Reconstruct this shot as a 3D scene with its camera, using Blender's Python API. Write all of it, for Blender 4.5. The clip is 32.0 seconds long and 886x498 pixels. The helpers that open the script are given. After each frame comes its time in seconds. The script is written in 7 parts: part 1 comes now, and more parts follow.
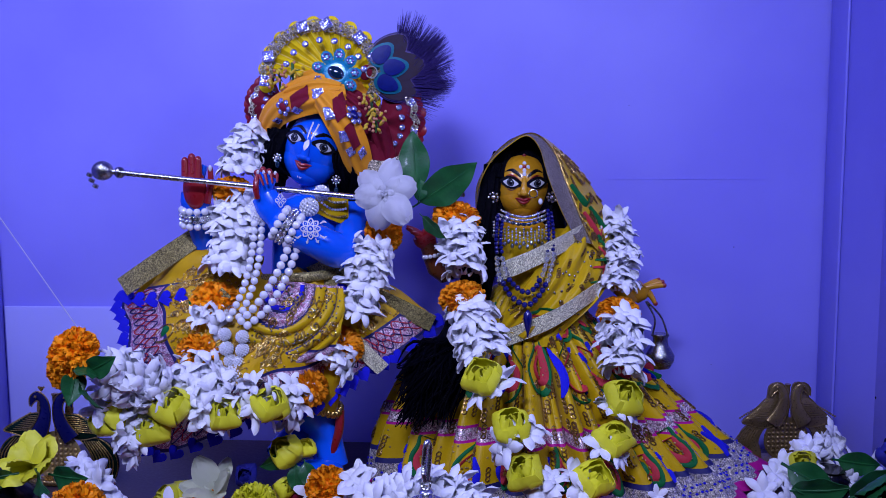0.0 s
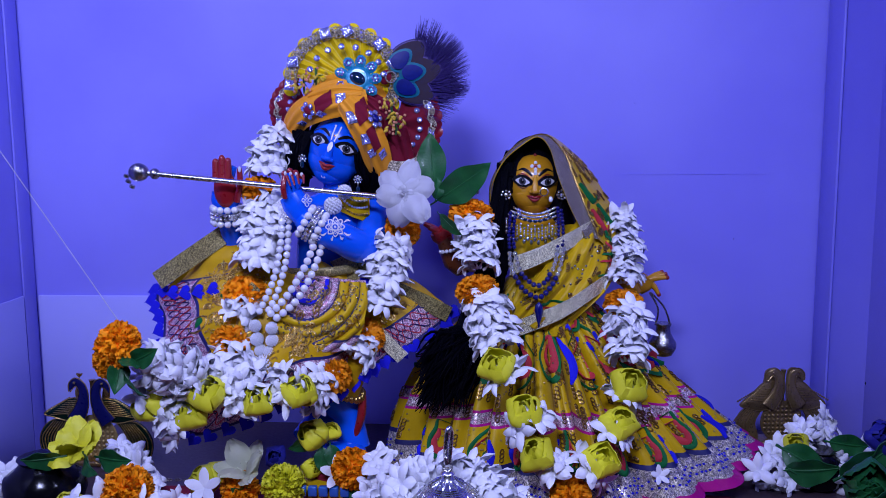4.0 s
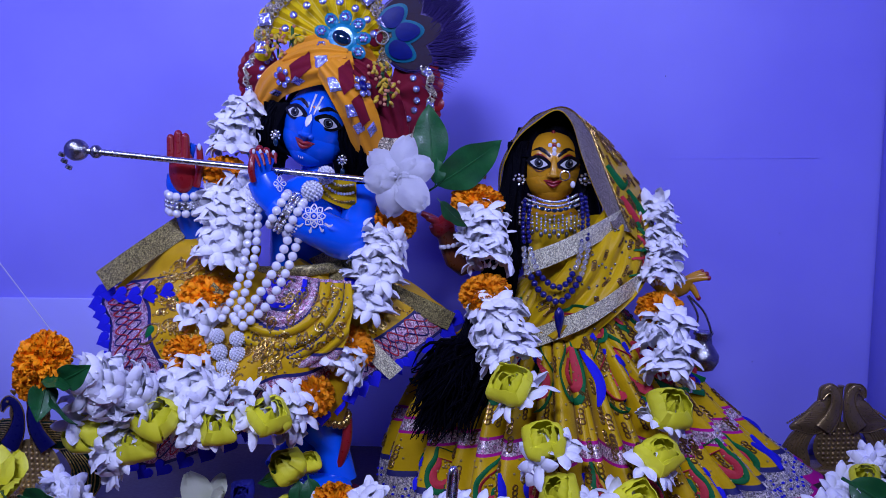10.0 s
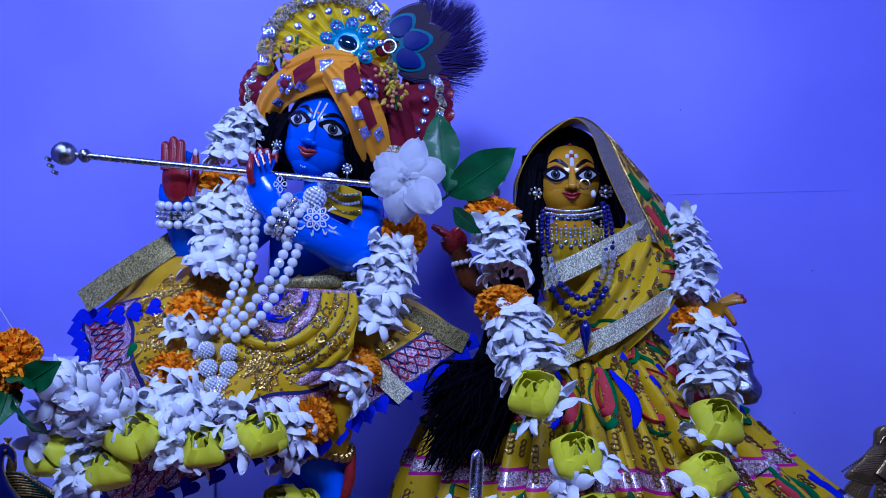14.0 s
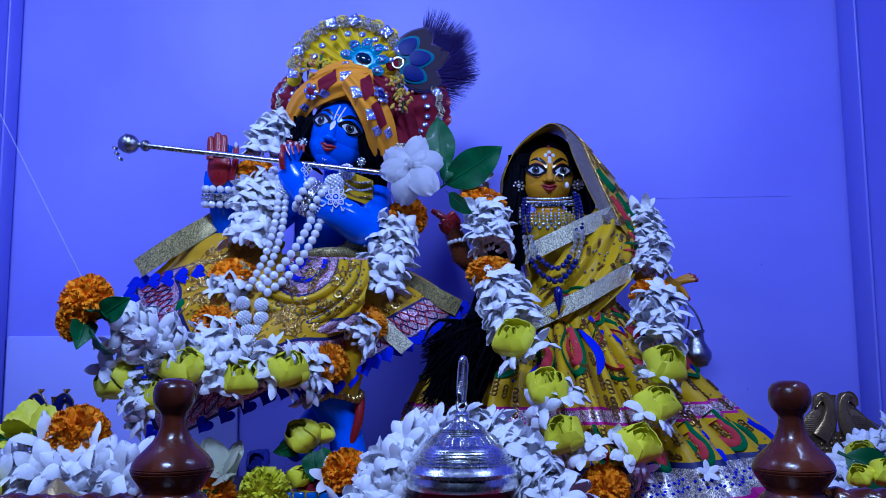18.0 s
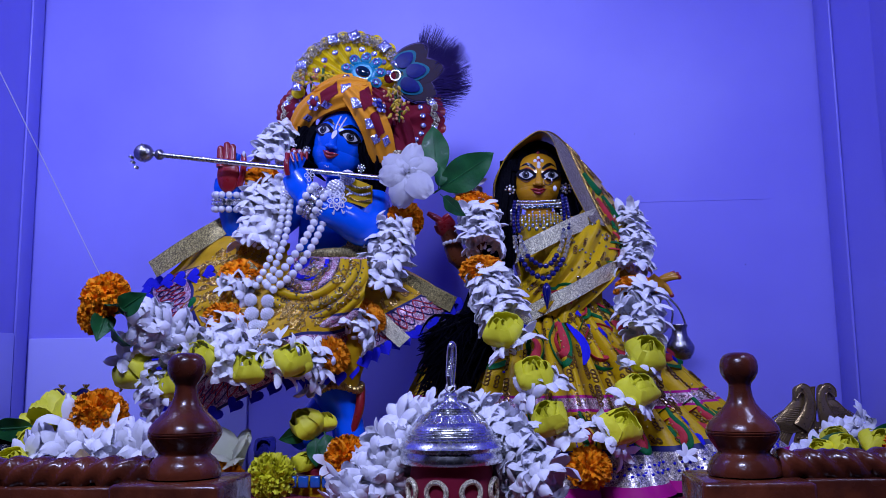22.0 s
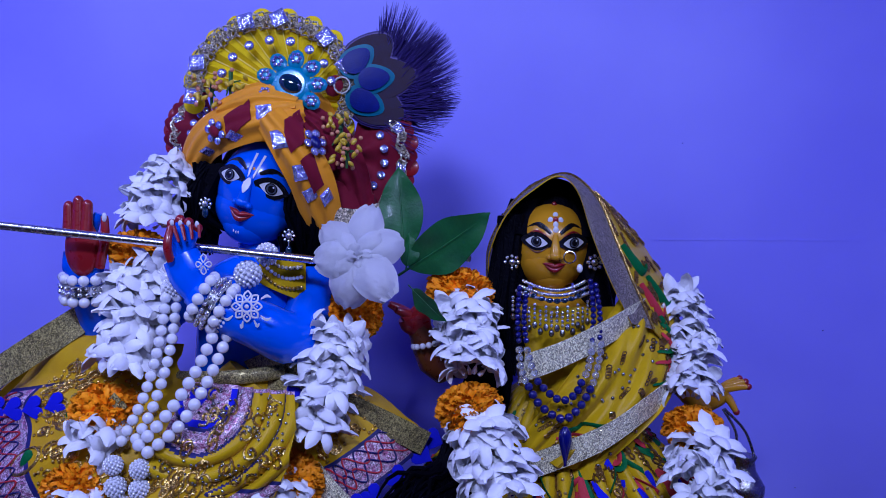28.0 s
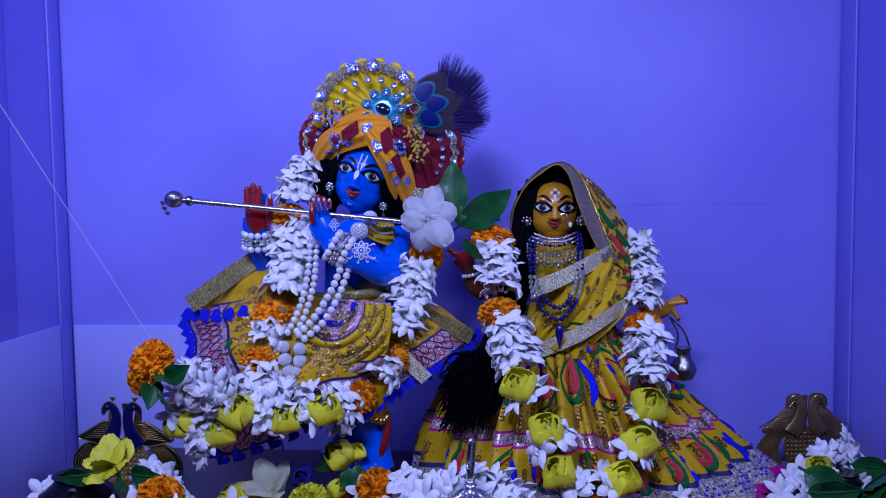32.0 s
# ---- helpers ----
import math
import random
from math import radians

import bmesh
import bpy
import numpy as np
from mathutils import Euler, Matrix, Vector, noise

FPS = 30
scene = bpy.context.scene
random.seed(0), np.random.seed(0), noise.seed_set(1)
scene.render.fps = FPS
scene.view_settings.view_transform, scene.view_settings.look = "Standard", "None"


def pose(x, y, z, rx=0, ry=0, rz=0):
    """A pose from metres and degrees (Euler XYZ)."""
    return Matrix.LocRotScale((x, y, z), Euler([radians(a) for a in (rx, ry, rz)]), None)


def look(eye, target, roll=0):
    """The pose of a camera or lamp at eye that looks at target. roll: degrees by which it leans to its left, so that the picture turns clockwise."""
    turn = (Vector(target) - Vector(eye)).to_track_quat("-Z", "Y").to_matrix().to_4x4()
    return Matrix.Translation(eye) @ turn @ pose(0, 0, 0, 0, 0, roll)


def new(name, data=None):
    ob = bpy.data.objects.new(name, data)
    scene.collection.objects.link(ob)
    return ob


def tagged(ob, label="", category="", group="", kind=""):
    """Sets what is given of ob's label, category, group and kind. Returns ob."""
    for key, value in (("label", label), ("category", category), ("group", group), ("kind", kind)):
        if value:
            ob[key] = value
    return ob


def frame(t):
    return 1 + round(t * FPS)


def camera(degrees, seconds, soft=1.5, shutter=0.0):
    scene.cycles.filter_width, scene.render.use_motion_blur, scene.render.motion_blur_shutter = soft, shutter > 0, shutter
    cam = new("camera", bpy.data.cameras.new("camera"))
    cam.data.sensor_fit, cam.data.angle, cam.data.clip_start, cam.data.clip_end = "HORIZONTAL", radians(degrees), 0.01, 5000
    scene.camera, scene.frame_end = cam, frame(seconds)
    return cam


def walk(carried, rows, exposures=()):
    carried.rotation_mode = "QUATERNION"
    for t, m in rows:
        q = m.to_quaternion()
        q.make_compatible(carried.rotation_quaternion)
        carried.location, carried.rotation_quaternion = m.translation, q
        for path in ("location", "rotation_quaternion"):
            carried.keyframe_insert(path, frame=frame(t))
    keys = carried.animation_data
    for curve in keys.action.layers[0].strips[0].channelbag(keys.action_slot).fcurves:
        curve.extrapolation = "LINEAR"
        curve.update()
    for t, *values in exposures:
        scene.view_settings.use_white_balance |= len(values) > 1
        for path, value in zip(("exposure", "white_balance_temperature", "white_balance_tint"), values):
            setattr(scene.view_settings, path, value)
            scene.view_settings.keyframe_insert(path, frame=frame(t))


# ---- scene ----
from mathutils.bvhtree import BVHTree

cam = camera(54.52, 32.0, soft=0.1)
PATH = [
    (0, (0.0895, -0.9773, 0.3765), (0.0211, 0.0147, 0.2705), -0.32),
    (0.5, (0.0817, -0.9825, 0.3815), (0.0116, 0.0091, 0.2730), -0.35),
    (1, (0.0827, -0.9838, 0.3792), (0.0097, 0.0081, 0.2754), -0.32),
    (1.5, (0.0806, -0.9880, 0.3958), (0.0114, 0.0033, 0.2837), -0.24),
    (2, (0.0845, -1.0050, 0.4021), (0.0161, -0.0143, 0.2843), -0.25),
    (2.5, (0.0879, -1.0198, 0.4125), (0.0178, -0.0314, 0.2777), -0.34),
    (3, (0.0812, -1.0301, 0.4121), (0.0116, -0.0420, 0.2750), -0.32),
    (3.5, (0.0774, -1.0328, 0.4079), (0.0076, -0.0445, 0.2719), -0.37),
    (5.5, (0.0702, -1.0364, 0.4062), (0.0015, -0.0478, 0.2724), -0.51),
    (6, (0.0665, -1.0240, 0.4030), (-0.0022, -0.0353, 0.2692), -0.55),
    (6.5, (0.0658, -1.0119, 0.4044), (-0.0062, -0.0238, 0.2685), -0.59),
    (7, (0.0655, -1.0079, 0.4035), (-0.0035, -0.0193, 0.2692), -0.62),
    (7.5, (0.0672, -1.0010, 0.4017), (0.0003, -0.0124, 0.2664), -0.64),
    (8, (0.0685, -0.9732, 0.3941), (0.0015, 0.0151, 0.2573), -0.64),
    (8.5, (0.0679, -0.9462, 0.3937), (0.0043, 0.0422, 0.2556), -0.70),
    (9, (0.0650, -0.9219, 0.3897), (0.0019, 0.0664, 0.2511), -0.61),
    (9.5, (0.0615, -0.8948, 0.3860), (-0.0026, 0.0933, 0.2458), -0.52),
    (10, (0.0596, -0.8686, 0.3786), (-0.0060, 0.1202, 0.2443), -0.30),
    (10.5, (0.0573, -0.8591, 0.3573), (-0.0089, 0.1338, 0.2578), -0.16),
    (11, (0.0524, -0.8448, 0.3383), (-0.0142, 0.1499, 0.2602), -0.03),
    (11.5, (0.0450, -0.8357, 0.3109), (-0.0202, 0.1609, 0.2609), 0.07),
    (12, (0.0434, -0.8368, 0.2877), (-0.0220, 0.1608, 0.2654), 0.08),
    (12.5, (0.0464, -0.8292, 0.2741), (-0.0165, 0.1688, 0.2745), -0.05),
    (13, (0.0459, -0.8210, 0.2594), (-0.0161, 0.1768, 0.2793), -0.72),
    (13.5, (0.0482, -0.8168, 0.2518), (-0.0150, 0.1805, 0.2879), -0.95),
    (14, (0.0422, -0.8095, 0.2365), (-0.0215, 0.1872, 0.2859), -1.02),
    (14.5, (0.0347, -0.8016, 0.2270), (-0.0281, 0.1949, 0.2833), -1.08),
    (16.5, (0.0499, -0.8947, 0.1836), (-0.0157, 0.0983, 0.2819), -0.70),
    (17, (0.0590, -0.9202, 0.1763), (-0.0094, 0.0724, 0.2757), -0.46),
    (17.5, (0.0618, -0.9305, 0.1521), (-0.0053, 0.0611, 0.2626), -0.47),
    (18, (0.0564, -0.9544, 0.1407), (-0.0092, 0.0364, 0.2595), -0.37),
    (18.5, (0.0717, -0.9753, 0.1332), (0.0020, 0.0148, 0.2553), -0.34),
    (19, (0.0850, -0.9949, 0.1324), (0.0103, -0.0052, 0.2550), -0.30),
    (19.5, (0.0980, -1.0189, 0.1281), (0.0185, -0.0303, 0.2564), -0.34),
    (20, (0.0993, -1.0243, 0.1221), (0.0191, -0.0364, 0.2547), -0.39),
    (20.5, (0.0910, -1.0184, 0.1205), (0.0120, -0.0303, 0.2529), -0.53),
    (21, (0.0849, -1.0157, 0.1204), (0.0055, -0.0279, 0.2546), -0.67),
    (21.5, (0.0803, -1.0114, 0.1188), (0.0001, -0.0239, 0.2544), -0.72),
    (22, (0.0788, -1.0096, 0.1146), (0.0003, -0.0222, 0.2525), -0.73),
    (22.5, (0.0762, -1.0053, 0.1159), (-0.0022, -0.0179, 0.2531), -0.74),
    (23, (0.0680, -0.9795, 0.1216), (-0.0100, 0.0080, 0.2590), -0.48),
    (23.5, (0.0466, -0.8981, 0.1351), (-0.0304, 0.0901, 0.2675), -0.55),
    (24, (0.0222, -0.8084, 0.1656), (-0.0544, 0.1795, 0.3004), -0.33),
    (24.5, (0.0047, -0.7118, 0.2259), (-0.0628, 0.2783, 0.3488), -0.43),
    (25, (-0.0144, -0.6352, 0.3010), (-0.0628, 0.3568, 0.4176), -0.92),
    (25.5, (-0.0168, -0.6186, 0.3469), (-0.0474, 0.3795, 0.4009), -0.57),
    (26, (-0.0152, -0.6162, 0.3689), (-0.0353, 0.3836, 0.3656), 0.07),
    (26.5, (-0.0056, -0.6118, 0.3741), (-0.0195, 0.3876, 0.3420), 0.09),
    (28.5, (0.0746, -0.7510, 0.3577), (0.0160, 0.2468, 0.3311), 0.11),
    (29, (0.0900, -0.8308, 0.3712), (0.0196, 0.1654, 0.3190), 0.11),
    (29.5, (0.1160, -0.8988, 0.3849), (0.0157, 0.0943, 0.3229), -0.17),
    (30, (0.1325, -0.9443, 0.3887), (0.0232, 0.0474, 0.3216), -0.82),
    (30.5, (0.1159, -1.0001, 0.3901), (0.0070, -0.0082, 0.3233), -1.21),
    (31, (0.0955, -1.0386, 0.3852), (-0.0157, -0.0466, 0.3243), -1.34),
    (31.5, (0.0862, -1.0598, 0.3801), (-0.0175, -0.0672, 0.3172), -1.08),
    (32, (0.0806, -1.0676, 0.3759), (-0.0175, -0.0752, 0.3027), -0.76),
]
TINTS = [(0, 0.0, 6500, 10), (12.2, 0.0, 6500, 10), (13.4, 0.0, 5650, 1), (14.2, 0.0, 5300, -3), (16.5, 0.0, 5250, -8), (18.2, 0.0, 5250, -8), (19.2, 0.0, 5500, -2), (19.8, 0.0, 6300, 8), (21.5, 0.0, 6400, 9), (24.0, 0.0, 6500, 11), (25.0, -0.08, 6150, 9), (26.2, -0.12, 5850, 5), (28.0, -0.2, 5950, 9), (32, -0.22, 5950, 12)]
walk(cam, [(t, look(eye, target, roll)) for t, eye, target, roll in PATH], TINTS)

# ---- light: a dim closed room, one lamp in it, two unseen shrine fills added ----
world = bpy.data.worlds.new("room_dark")
scene.world = world
world.use_nodes = True
world.node_tree.nodes["Background"].inputs[0].default_value = (0.35, 0.38, 1.0, 1)
world.node_tree.nodes["Background"].inputs[1].default_value = 0.004


def lamp(name, eye, target, sx, sy, watts, colour, spread=180.0):
    data = bpy.data.lights.new(name, "AREA")
    data.shape, data.size, data.size_y, data.energy, data.color = "RECTANGLE", sx, sy, watts, colour
    data.spread = radians(spread)
    ob = new(name, data)
    ob.matrix_world = look(eye, target)
    return ob


lamp("room_lamp", (-0.12, -1.24, 1.14), (0.02, -0.05, 0.08), 0.36, 0.14, 9.6, (0.503, 0.552, 1.0), 128.0)
# two fills added to brighten the shrine's lower left; no fixture hangs there
lamp("shrine_fill", (-0.56, -0.40, 0.85), (-0.40, 0.2, 0.05), 0.25, 0.06, 1.7, (0.51, 0.555, 1.0), 125.0)
lamp("shrine_fill", (0.44, -0.50, 0.72), (-0.30, 0.15, 0.05), 0.25, 0.05, 1.25, (0.50, 0.55, 1.0), 125.0)


# ---- materials ----
def mat(name, base, rough=0.6, metal=0.0, other=None, scale=40.0, mix=0.35, bump=0.1, fine=260.0, spec=0.5, sheen=0.0, vary=0.0, sub=0.0, coat=0.0):
    """A surface with two scales of variation in colour, gloss and relief."""
    m = bpy.data.materials.new(name)
    m.use_nodes = True
    nt = m.node_tree
    n, link = nt.nodes, nt.links
    b = n["Principled BSDF"]
    co = n.new("ShaderNodeTexCoord")
    big, small = n.new("ShaderNodeTexNoise"), n.new("ShaderNodeTexNoise")
    big.inputs["Scale"].default_value, small.inputs["Scale"].default_value = scale, fine
    big.inputs["Detail"].default_value, small.inputs["Detail"].default_value = 4, 3
    link.new(co.outputs["Object"], big.inputs["Vector"])
    link.new(co.outputs["Object"], small.inputs["Vector"])
    other = other or tuple(c * 0.7 for c in base)
    ramp = n.new("ShaderNodeMapRange")
    ramp.inputs[1].default_value, ramp.inputs[2].default_value = 0.35, 0.7
    ramp.inputs[4].default_value = mix
    link.new(big.outputs["Fac"], ramp.inputs[0])
    mx = n.new("ShaderNodeMix")
    mx.data_type = "RGBA"
    mx.inputs[6].default_value, mx.inputs[7].default_value = (*base, 1), (*other, 1)
    link.new(ramp.outputs[0], mx.inputs[0])
    out = mx.outputs[2]
    if vary:
        info, hsv, mr = n.new("ShaderNodeObjectInfo"), n.new("ShaderNodeHueSaturation"), n.new("ShaderNodeMapRange")
        mr.inputs[3].default_value, mr.inputs[4].default_value = 1 - vary, 1 + vary
        link.new(info.outputs["Random"], mr.inputs[0])
        link.new(mr.outputs[0], hsv.inputs["Value"])
        link.new(out, hsv.inputs["Color"])
        out = hsv.outputs["Color"]
    link.new(out, b.inputs["Base Color"])
    rr = n.new("ShaderNodeMapRange")
    rr.inputs[3].default_value, rr.inputs[4].default_value = max(0.03, rough - 0.1), min(1, rough + 0.1)
    link.new(small.outputs["Fac"], rr.inputs[0])
    link.new(rr.outputs[0], b.inputs["Roughness"])
    b.inputs["Metallic"].default_value = metal
    b.inputs["Specular IOR Level"].default_value = spec
    b.inputs["Sheen Weight"].default_value = sheen
    b.inputs["Coat Weight"].default_value = coat
    b.inputs["Coat Roughness"].default_value = 0.08
    if sub:
        b.inputs["Subsurface Weight"].default_value = sub
        b.inputs["Subsurface Radius"].default_value = (0.004, 0.004, 0.004)
    if bump:
        bp = n.new("ShaderNodeBump")
        bp.inputs["Strength"].default_value, bp.inputs["Distance"].default_value = bump, 0.002
        link.new(small.outputs["Fac"], bp.inputs["Height"])
        link.new(bp.outputs[0], b.inputs["Normal"])
    return m


def weave(m, u=1600.0, dist=0.0004, strength=0.2):
    """Adds a woven thread relief to a cloth."""
    nt = m.node_tree
    b = nt.nodes["Principled BSDF"]
    co, chk, bp = nt.nodes.new("ShaderNodeTexCoord"), nt.nodes.new("ShaderNodeTexVoronoi"), nt.nodes.new("ShaderNodeBump")
    chk.inputs["Scale"].default_value = u
    bp.inputs["Strength"].default_value, bp.inputs["Distance"].default_value = strength, dist
    nt.links.new(co.outputs["Object"], chk.inputs["Vector"])
    nt.links.new(chk.outputs["Distance"], bp.inputs["Height"])
    b.inputs["Specular IOR Level"].default_value = 0.15
    old = b.inputs["Normal"].links
    if old:
        nt.links.new(old[0].from_socket, bp.inputs["Normal"])
    nt.links.new(bp.outputs[0], b.inputs["Normal"])
    return m


def glitter(m, scale=1500.0, low=0.12, high=0.95):
    """Sparkling flakes: each small cell has its own brightness and tilt."""
    nt = m.node_tree
    b = nt.nodes["Principled BSDF"]
    co, vor, bp = nt.nodes.new("ShaderNodeTexCoord"), nt.nodes.new("ShaderNodeTexVoronoi"), nt.nodes.new("ShaderNodeBump")
    vor.inputs["Scale"].default_value = scale
    mr = nt.nodes.new("ShaderNodeMapRange")
    mr.inputs[3].default_value, mr.inputs[4].default_value = low, high
    nt.links.new(co.outputs["Object"], vor.inputs["Vector"])
    sep = nt.nodes.new("ShaderNodeSeparateColor")
    nt.links.new(vor.outputs["Color"], sep.inputs[0])
    bp.inputs["Strength"].default_value, bp.inputs["Distance"].default_value = 0.9, 0.001
    nt.links.new(sep.outputs[0], bp.inputs["Height"])
    nt.links.new(bp.outputs[0], b.inputs["Normal"])
    nt.links.new(sep.outputs[1], mr.inputs[0])
    # part of the sparkle is put into the colour, cell by cell
    cell, mul = nt.nodes.new("ShaderNodeMapRange"), nt.nodes.new("ShaderNodeHueSaturation")
    cell.inputs[3].default_value, cell.inputs[4].default_value = 0.28, 1.6
    nt.links.new(sep.outputs[2], cell.inputs[0])
    nt.links.new(cell.outputs[0], mul.inputs["Value"])
    nt.links.new(b.inputs["Base Color"].links[0].from_socket, mul.inputs["Color"])
    nt.links.new(mul.outputs[0], b.inputs["Base Color"])
    nt.links.new(mr.outputs[0], b.inputs["Roughness"])
    return m


WALL = mat("lavender_blue_paint", (0.245, 0.225, 0.80), 0.42, other=(0.31, 0.295, 0.87), scale=3.4, mix=0.9, bump=0.03, fine=420, spec=0.35)
# wall colour made paler, standing in for light on the lower left
WALL_LIT = mat("lit_lavender_paint", (0.40, 0.40, 0.88), 0.4, other=(0.46, 0.46, 0.90), scale=4, mix=0.6, bump=0.03, fine=420, spec=0.35)
TRIM = mat("lavender_trim", (0.25, 0.235, 0.80), 0.35, other=(0.22, 0.2, 0.76), scale=8, bump=0.02)
ROOM = mat("unseen_room_dark_paint", (0.08, 0.08, 0.12), 0.7, scale=3, bump=0.03)
PLINTH = mat("mauve_laminate", (0.055, 0.034, 0.045), 0.5, other=(0.04, 0.026, 0.036), scale=14, bump=0.05)
CLOTH_RED = weave(mat("crimson_cloth", (0.22, 0.008, 0.03), 0.8, other=(0.14, 0.004, 0.02), scale=30, sheen=0.08))
WOOD = mat("varnished_red_wood", (0.135, 0.030, 0.012), 0.26, other=(0.040, 0.009, 0.006), scale=34, mix=1.0, bump=0.45, fine=95, coat=0.3, spec=0.3)
BLUE_SKIN = mat("blue_enamel", (0.003, 0.100, 0.72), 0.22, other=(0.003, 0.08, 0.64), scale=18, mix=0.5, bump=0.02, coat=0.2, spec=0.35)
GOLD_SKIN = mat("ochre_enamel", (0.55, 0.26, 0.012), 0.22, other=(0.47, 0.20, 0.008), scale=18, mix=0.5, bump=0.02, coat=0.4)
RED_PAINT = mat("crimson_paint", (0.25, 0.008, 0.012), 0.3, bump=0.02, coat=0.3)
WHITE_PAINT = mat("white_paint", (0.62, 0.62, 0.66), 0.35, bump=0.02)
SKY_PAINT = mat("pale_blue_paint", (0.18, 0.42, 0.8), 0.35, bump=0.02)
BLACK_PAINT = mat("black_paint", (0.006, 0.006, 0.009), 0.25, bump=0.0)
GREY_PAINT = mat("iris_grey", (0.05, 0.055, 0.08), 0.15, other=(0.1, 0.12, 0.16), bump=0.0)
HAIR = mat("black_hair", (0.0012, 0.0012, 0.003), 0.4, other=(0.003, 0.003, 0.008), scale=90, bump=0.5, fine=500, spec=0.02)
BROWN_PAINT = mat("brown_paint", (0.12, 0.03, 0.008), 0.3, bump=0.0)
MUSTARD = weave(mat("mustard_silk", (0.56, 0.33, 0.004), 0.42, other=(0.34, 0.17, 0.003), scale=60, bump=0.12, sheen=0.05))
YELLOW_SILK = weave(mat("yellow_silk", (0.55, 0.35, 0.003), 0.34, other=(0.40, 0.23, 0.003), scale=60, bump=0.12, sheen=0.05))
ORANGE_SILK = weave(mat("orange_silk", (0.80, 0.31, 0.014), 0.45, other=(0.68, 0.24, 0.011), scale=26, bump=0.15, sheen=0.08))
SILVER_CLOTH = glitter(mat("silver_glitter_ribbon", (0.92, 0.87, 0.60), 0.4, 0.30, other=(0.60, 0.56, 0.36), scale=420, mix=1.0), 1300, 0.08, 0.6)
GOLD_CLOTH = glitter(mat("gold_tissue_ribbon", (0.50, 0.42, 0.16), 0.5, 0.45, other=(0.22, 0.18, 0.08), scale=420, mix=1.0), 1400, 0.1, 0.7)
TISSUE = glitter(mat("grey_gold_tissue", (0.30, 0.25, 0.22), 0.5, 0.35, other=(0.16, 0.13, 0.115), scale=420, mix=1.0), 1700, 0.2, 0.9)
ROYAL = weave(mat("royal_blue_felt", (0.010, 0.010, 0.55), 0.7, other=(0.007, 0.006, 0.36), scale=60, sheen=0.08))
NAVY = mat("navy_cord", (0.006, 0.006, 0.10), 0.6, bump=0.2)
PINK_NET = glitter(mat("pink_silver_brocade", (0.42, 0.12, 0.24), 0.45, 0.35, other=(0.74, 0.66, 0.72), scale=330, mix=1.0), 1200, 0.15, 0.8)
PINK_SILVER = glitter(mat("pink_silver_trim", (0.70, 0.62, 0.60), 0.4, 0.4, other=(0.42, 0.16, 0.26), scale=300, mix=1.0), 800, 0.08, 0.6)
EMERALD = weave(mat("green_embroidery", (0.004, 0.13, 0.035), 0.6, other=(0.003, 0.08, 0.02), scale=80, bump=0.4))
CORAL = weave(mat("red_embroidery", (0.48, 0.035, 0.05), 0.6, other=(0.36, 0.02, 0.03), scale=80, bump=0.4))
MAROON = weave(mat("maroon_velvet", (0.17, 0.004, 0.02), 0.7, other=(0.10, 0.002, 0.012), scale=40, sheen=0.08))
HEM = glitter(mat("silver_navy_hem", (0.72, 0.66, 0.50), 0.35, 0.5, other=(0.26, 0.22, 0.34), scale=230, mix=1.0), 900, 0.08, 0.6)
MAGENTA = weave(mat("magenta_frill", (0.42, 0.006, 0.20), 0.5, other=(0.30, 0.004, 0.14), scale=60))
SILVER = mat("bright_silver", (0.70, 0.70, 0.70), 0.26, 1.0, other=(0.65, 0.65, 0.66), scale=60, bump=0.05)
OLD_SILVER = mat("tarnished_silver", (0.42, 0.41, 0.40), 0.25, 1.0, other=(0.15, 0.14, 0.13), scale=90, mix=0.7, bump=0.3, fine=700)
GOLD = mat("gold_wire", (0.62, 0.42, 0.12), 0.28, 1.0, other=(0.35, 0.22, 0.06), scale=200, bump=0.3, fine=900)
BRONZE = mat("dark_bronze_sequin", (0.30, 0.17, 0.05), 0.28, 0.7, other=(0.14, 0.07, 0.02), scale=60, mix=0.8, bump=0.2)
DULL_BRASS = mat("tarnished_brass", (0.34, 0.24, 0.10), 0.30, 0.7, other=(0.17, 0.11, 0.05), scale=40, mix=0.7, bump=0.25, fine=400)
BRASS = mat("old_brass", (0.52, 0.38, 0.14), 0.32, 0.6, other=(0.28, 0.19, 0.07), scale=40, mix=0.7, bump=0.25, fine=400)
PEARL = mat("pearl", (0.76, 0.76, 0.80), 0.14, 0.0, other=(0.56, 0.56, 0.66), scale=60, bump=0.0, coat=1.0, spec=1.0)
CRYSTAL = mat("faceted_mirror", (0.62, 0.62, 0.92), 0.12, 0.75, other=(0.16, 0.16, 0.48), scale=330, mix=1.0, bump=0.35, fine=800)
TURQUOISE = mat("turquoise_enamel", (0.005, 0.22, 0.36), 0.3, 0.1, other=(0.01, 0.22, 0.36), scale=120, bump=0.2, coat=0.4)
DARKGEM = mat("dark_teal_gem", (0.003, 0.02, 0.05), 0.05, 0.0, bump=0.0, coat=1.0)
COBALT_BEAD = mat("cobalt_bead", (0.004, 0.005, 0.11), 0.16, 0.0, bump=0.0, coat=0.3)
GLASS_BEAD = mat("clear_bead", (0.78, 0.80, 0.92), 0.08, 0.0, bump=0.0, coat=0.6)
GLASS_BEAD.node_tree.nodes["Principled BSDF"].inputs["Transmission Weight"].default_value = 0.85
PETAL = mat("white_petal", (0.78, 0.78, 0.82), 0.6, other=(0.72, 0.72, 0.80), scale=50, mix=0.5, bump=0.12, fine=420, vary=0.06)
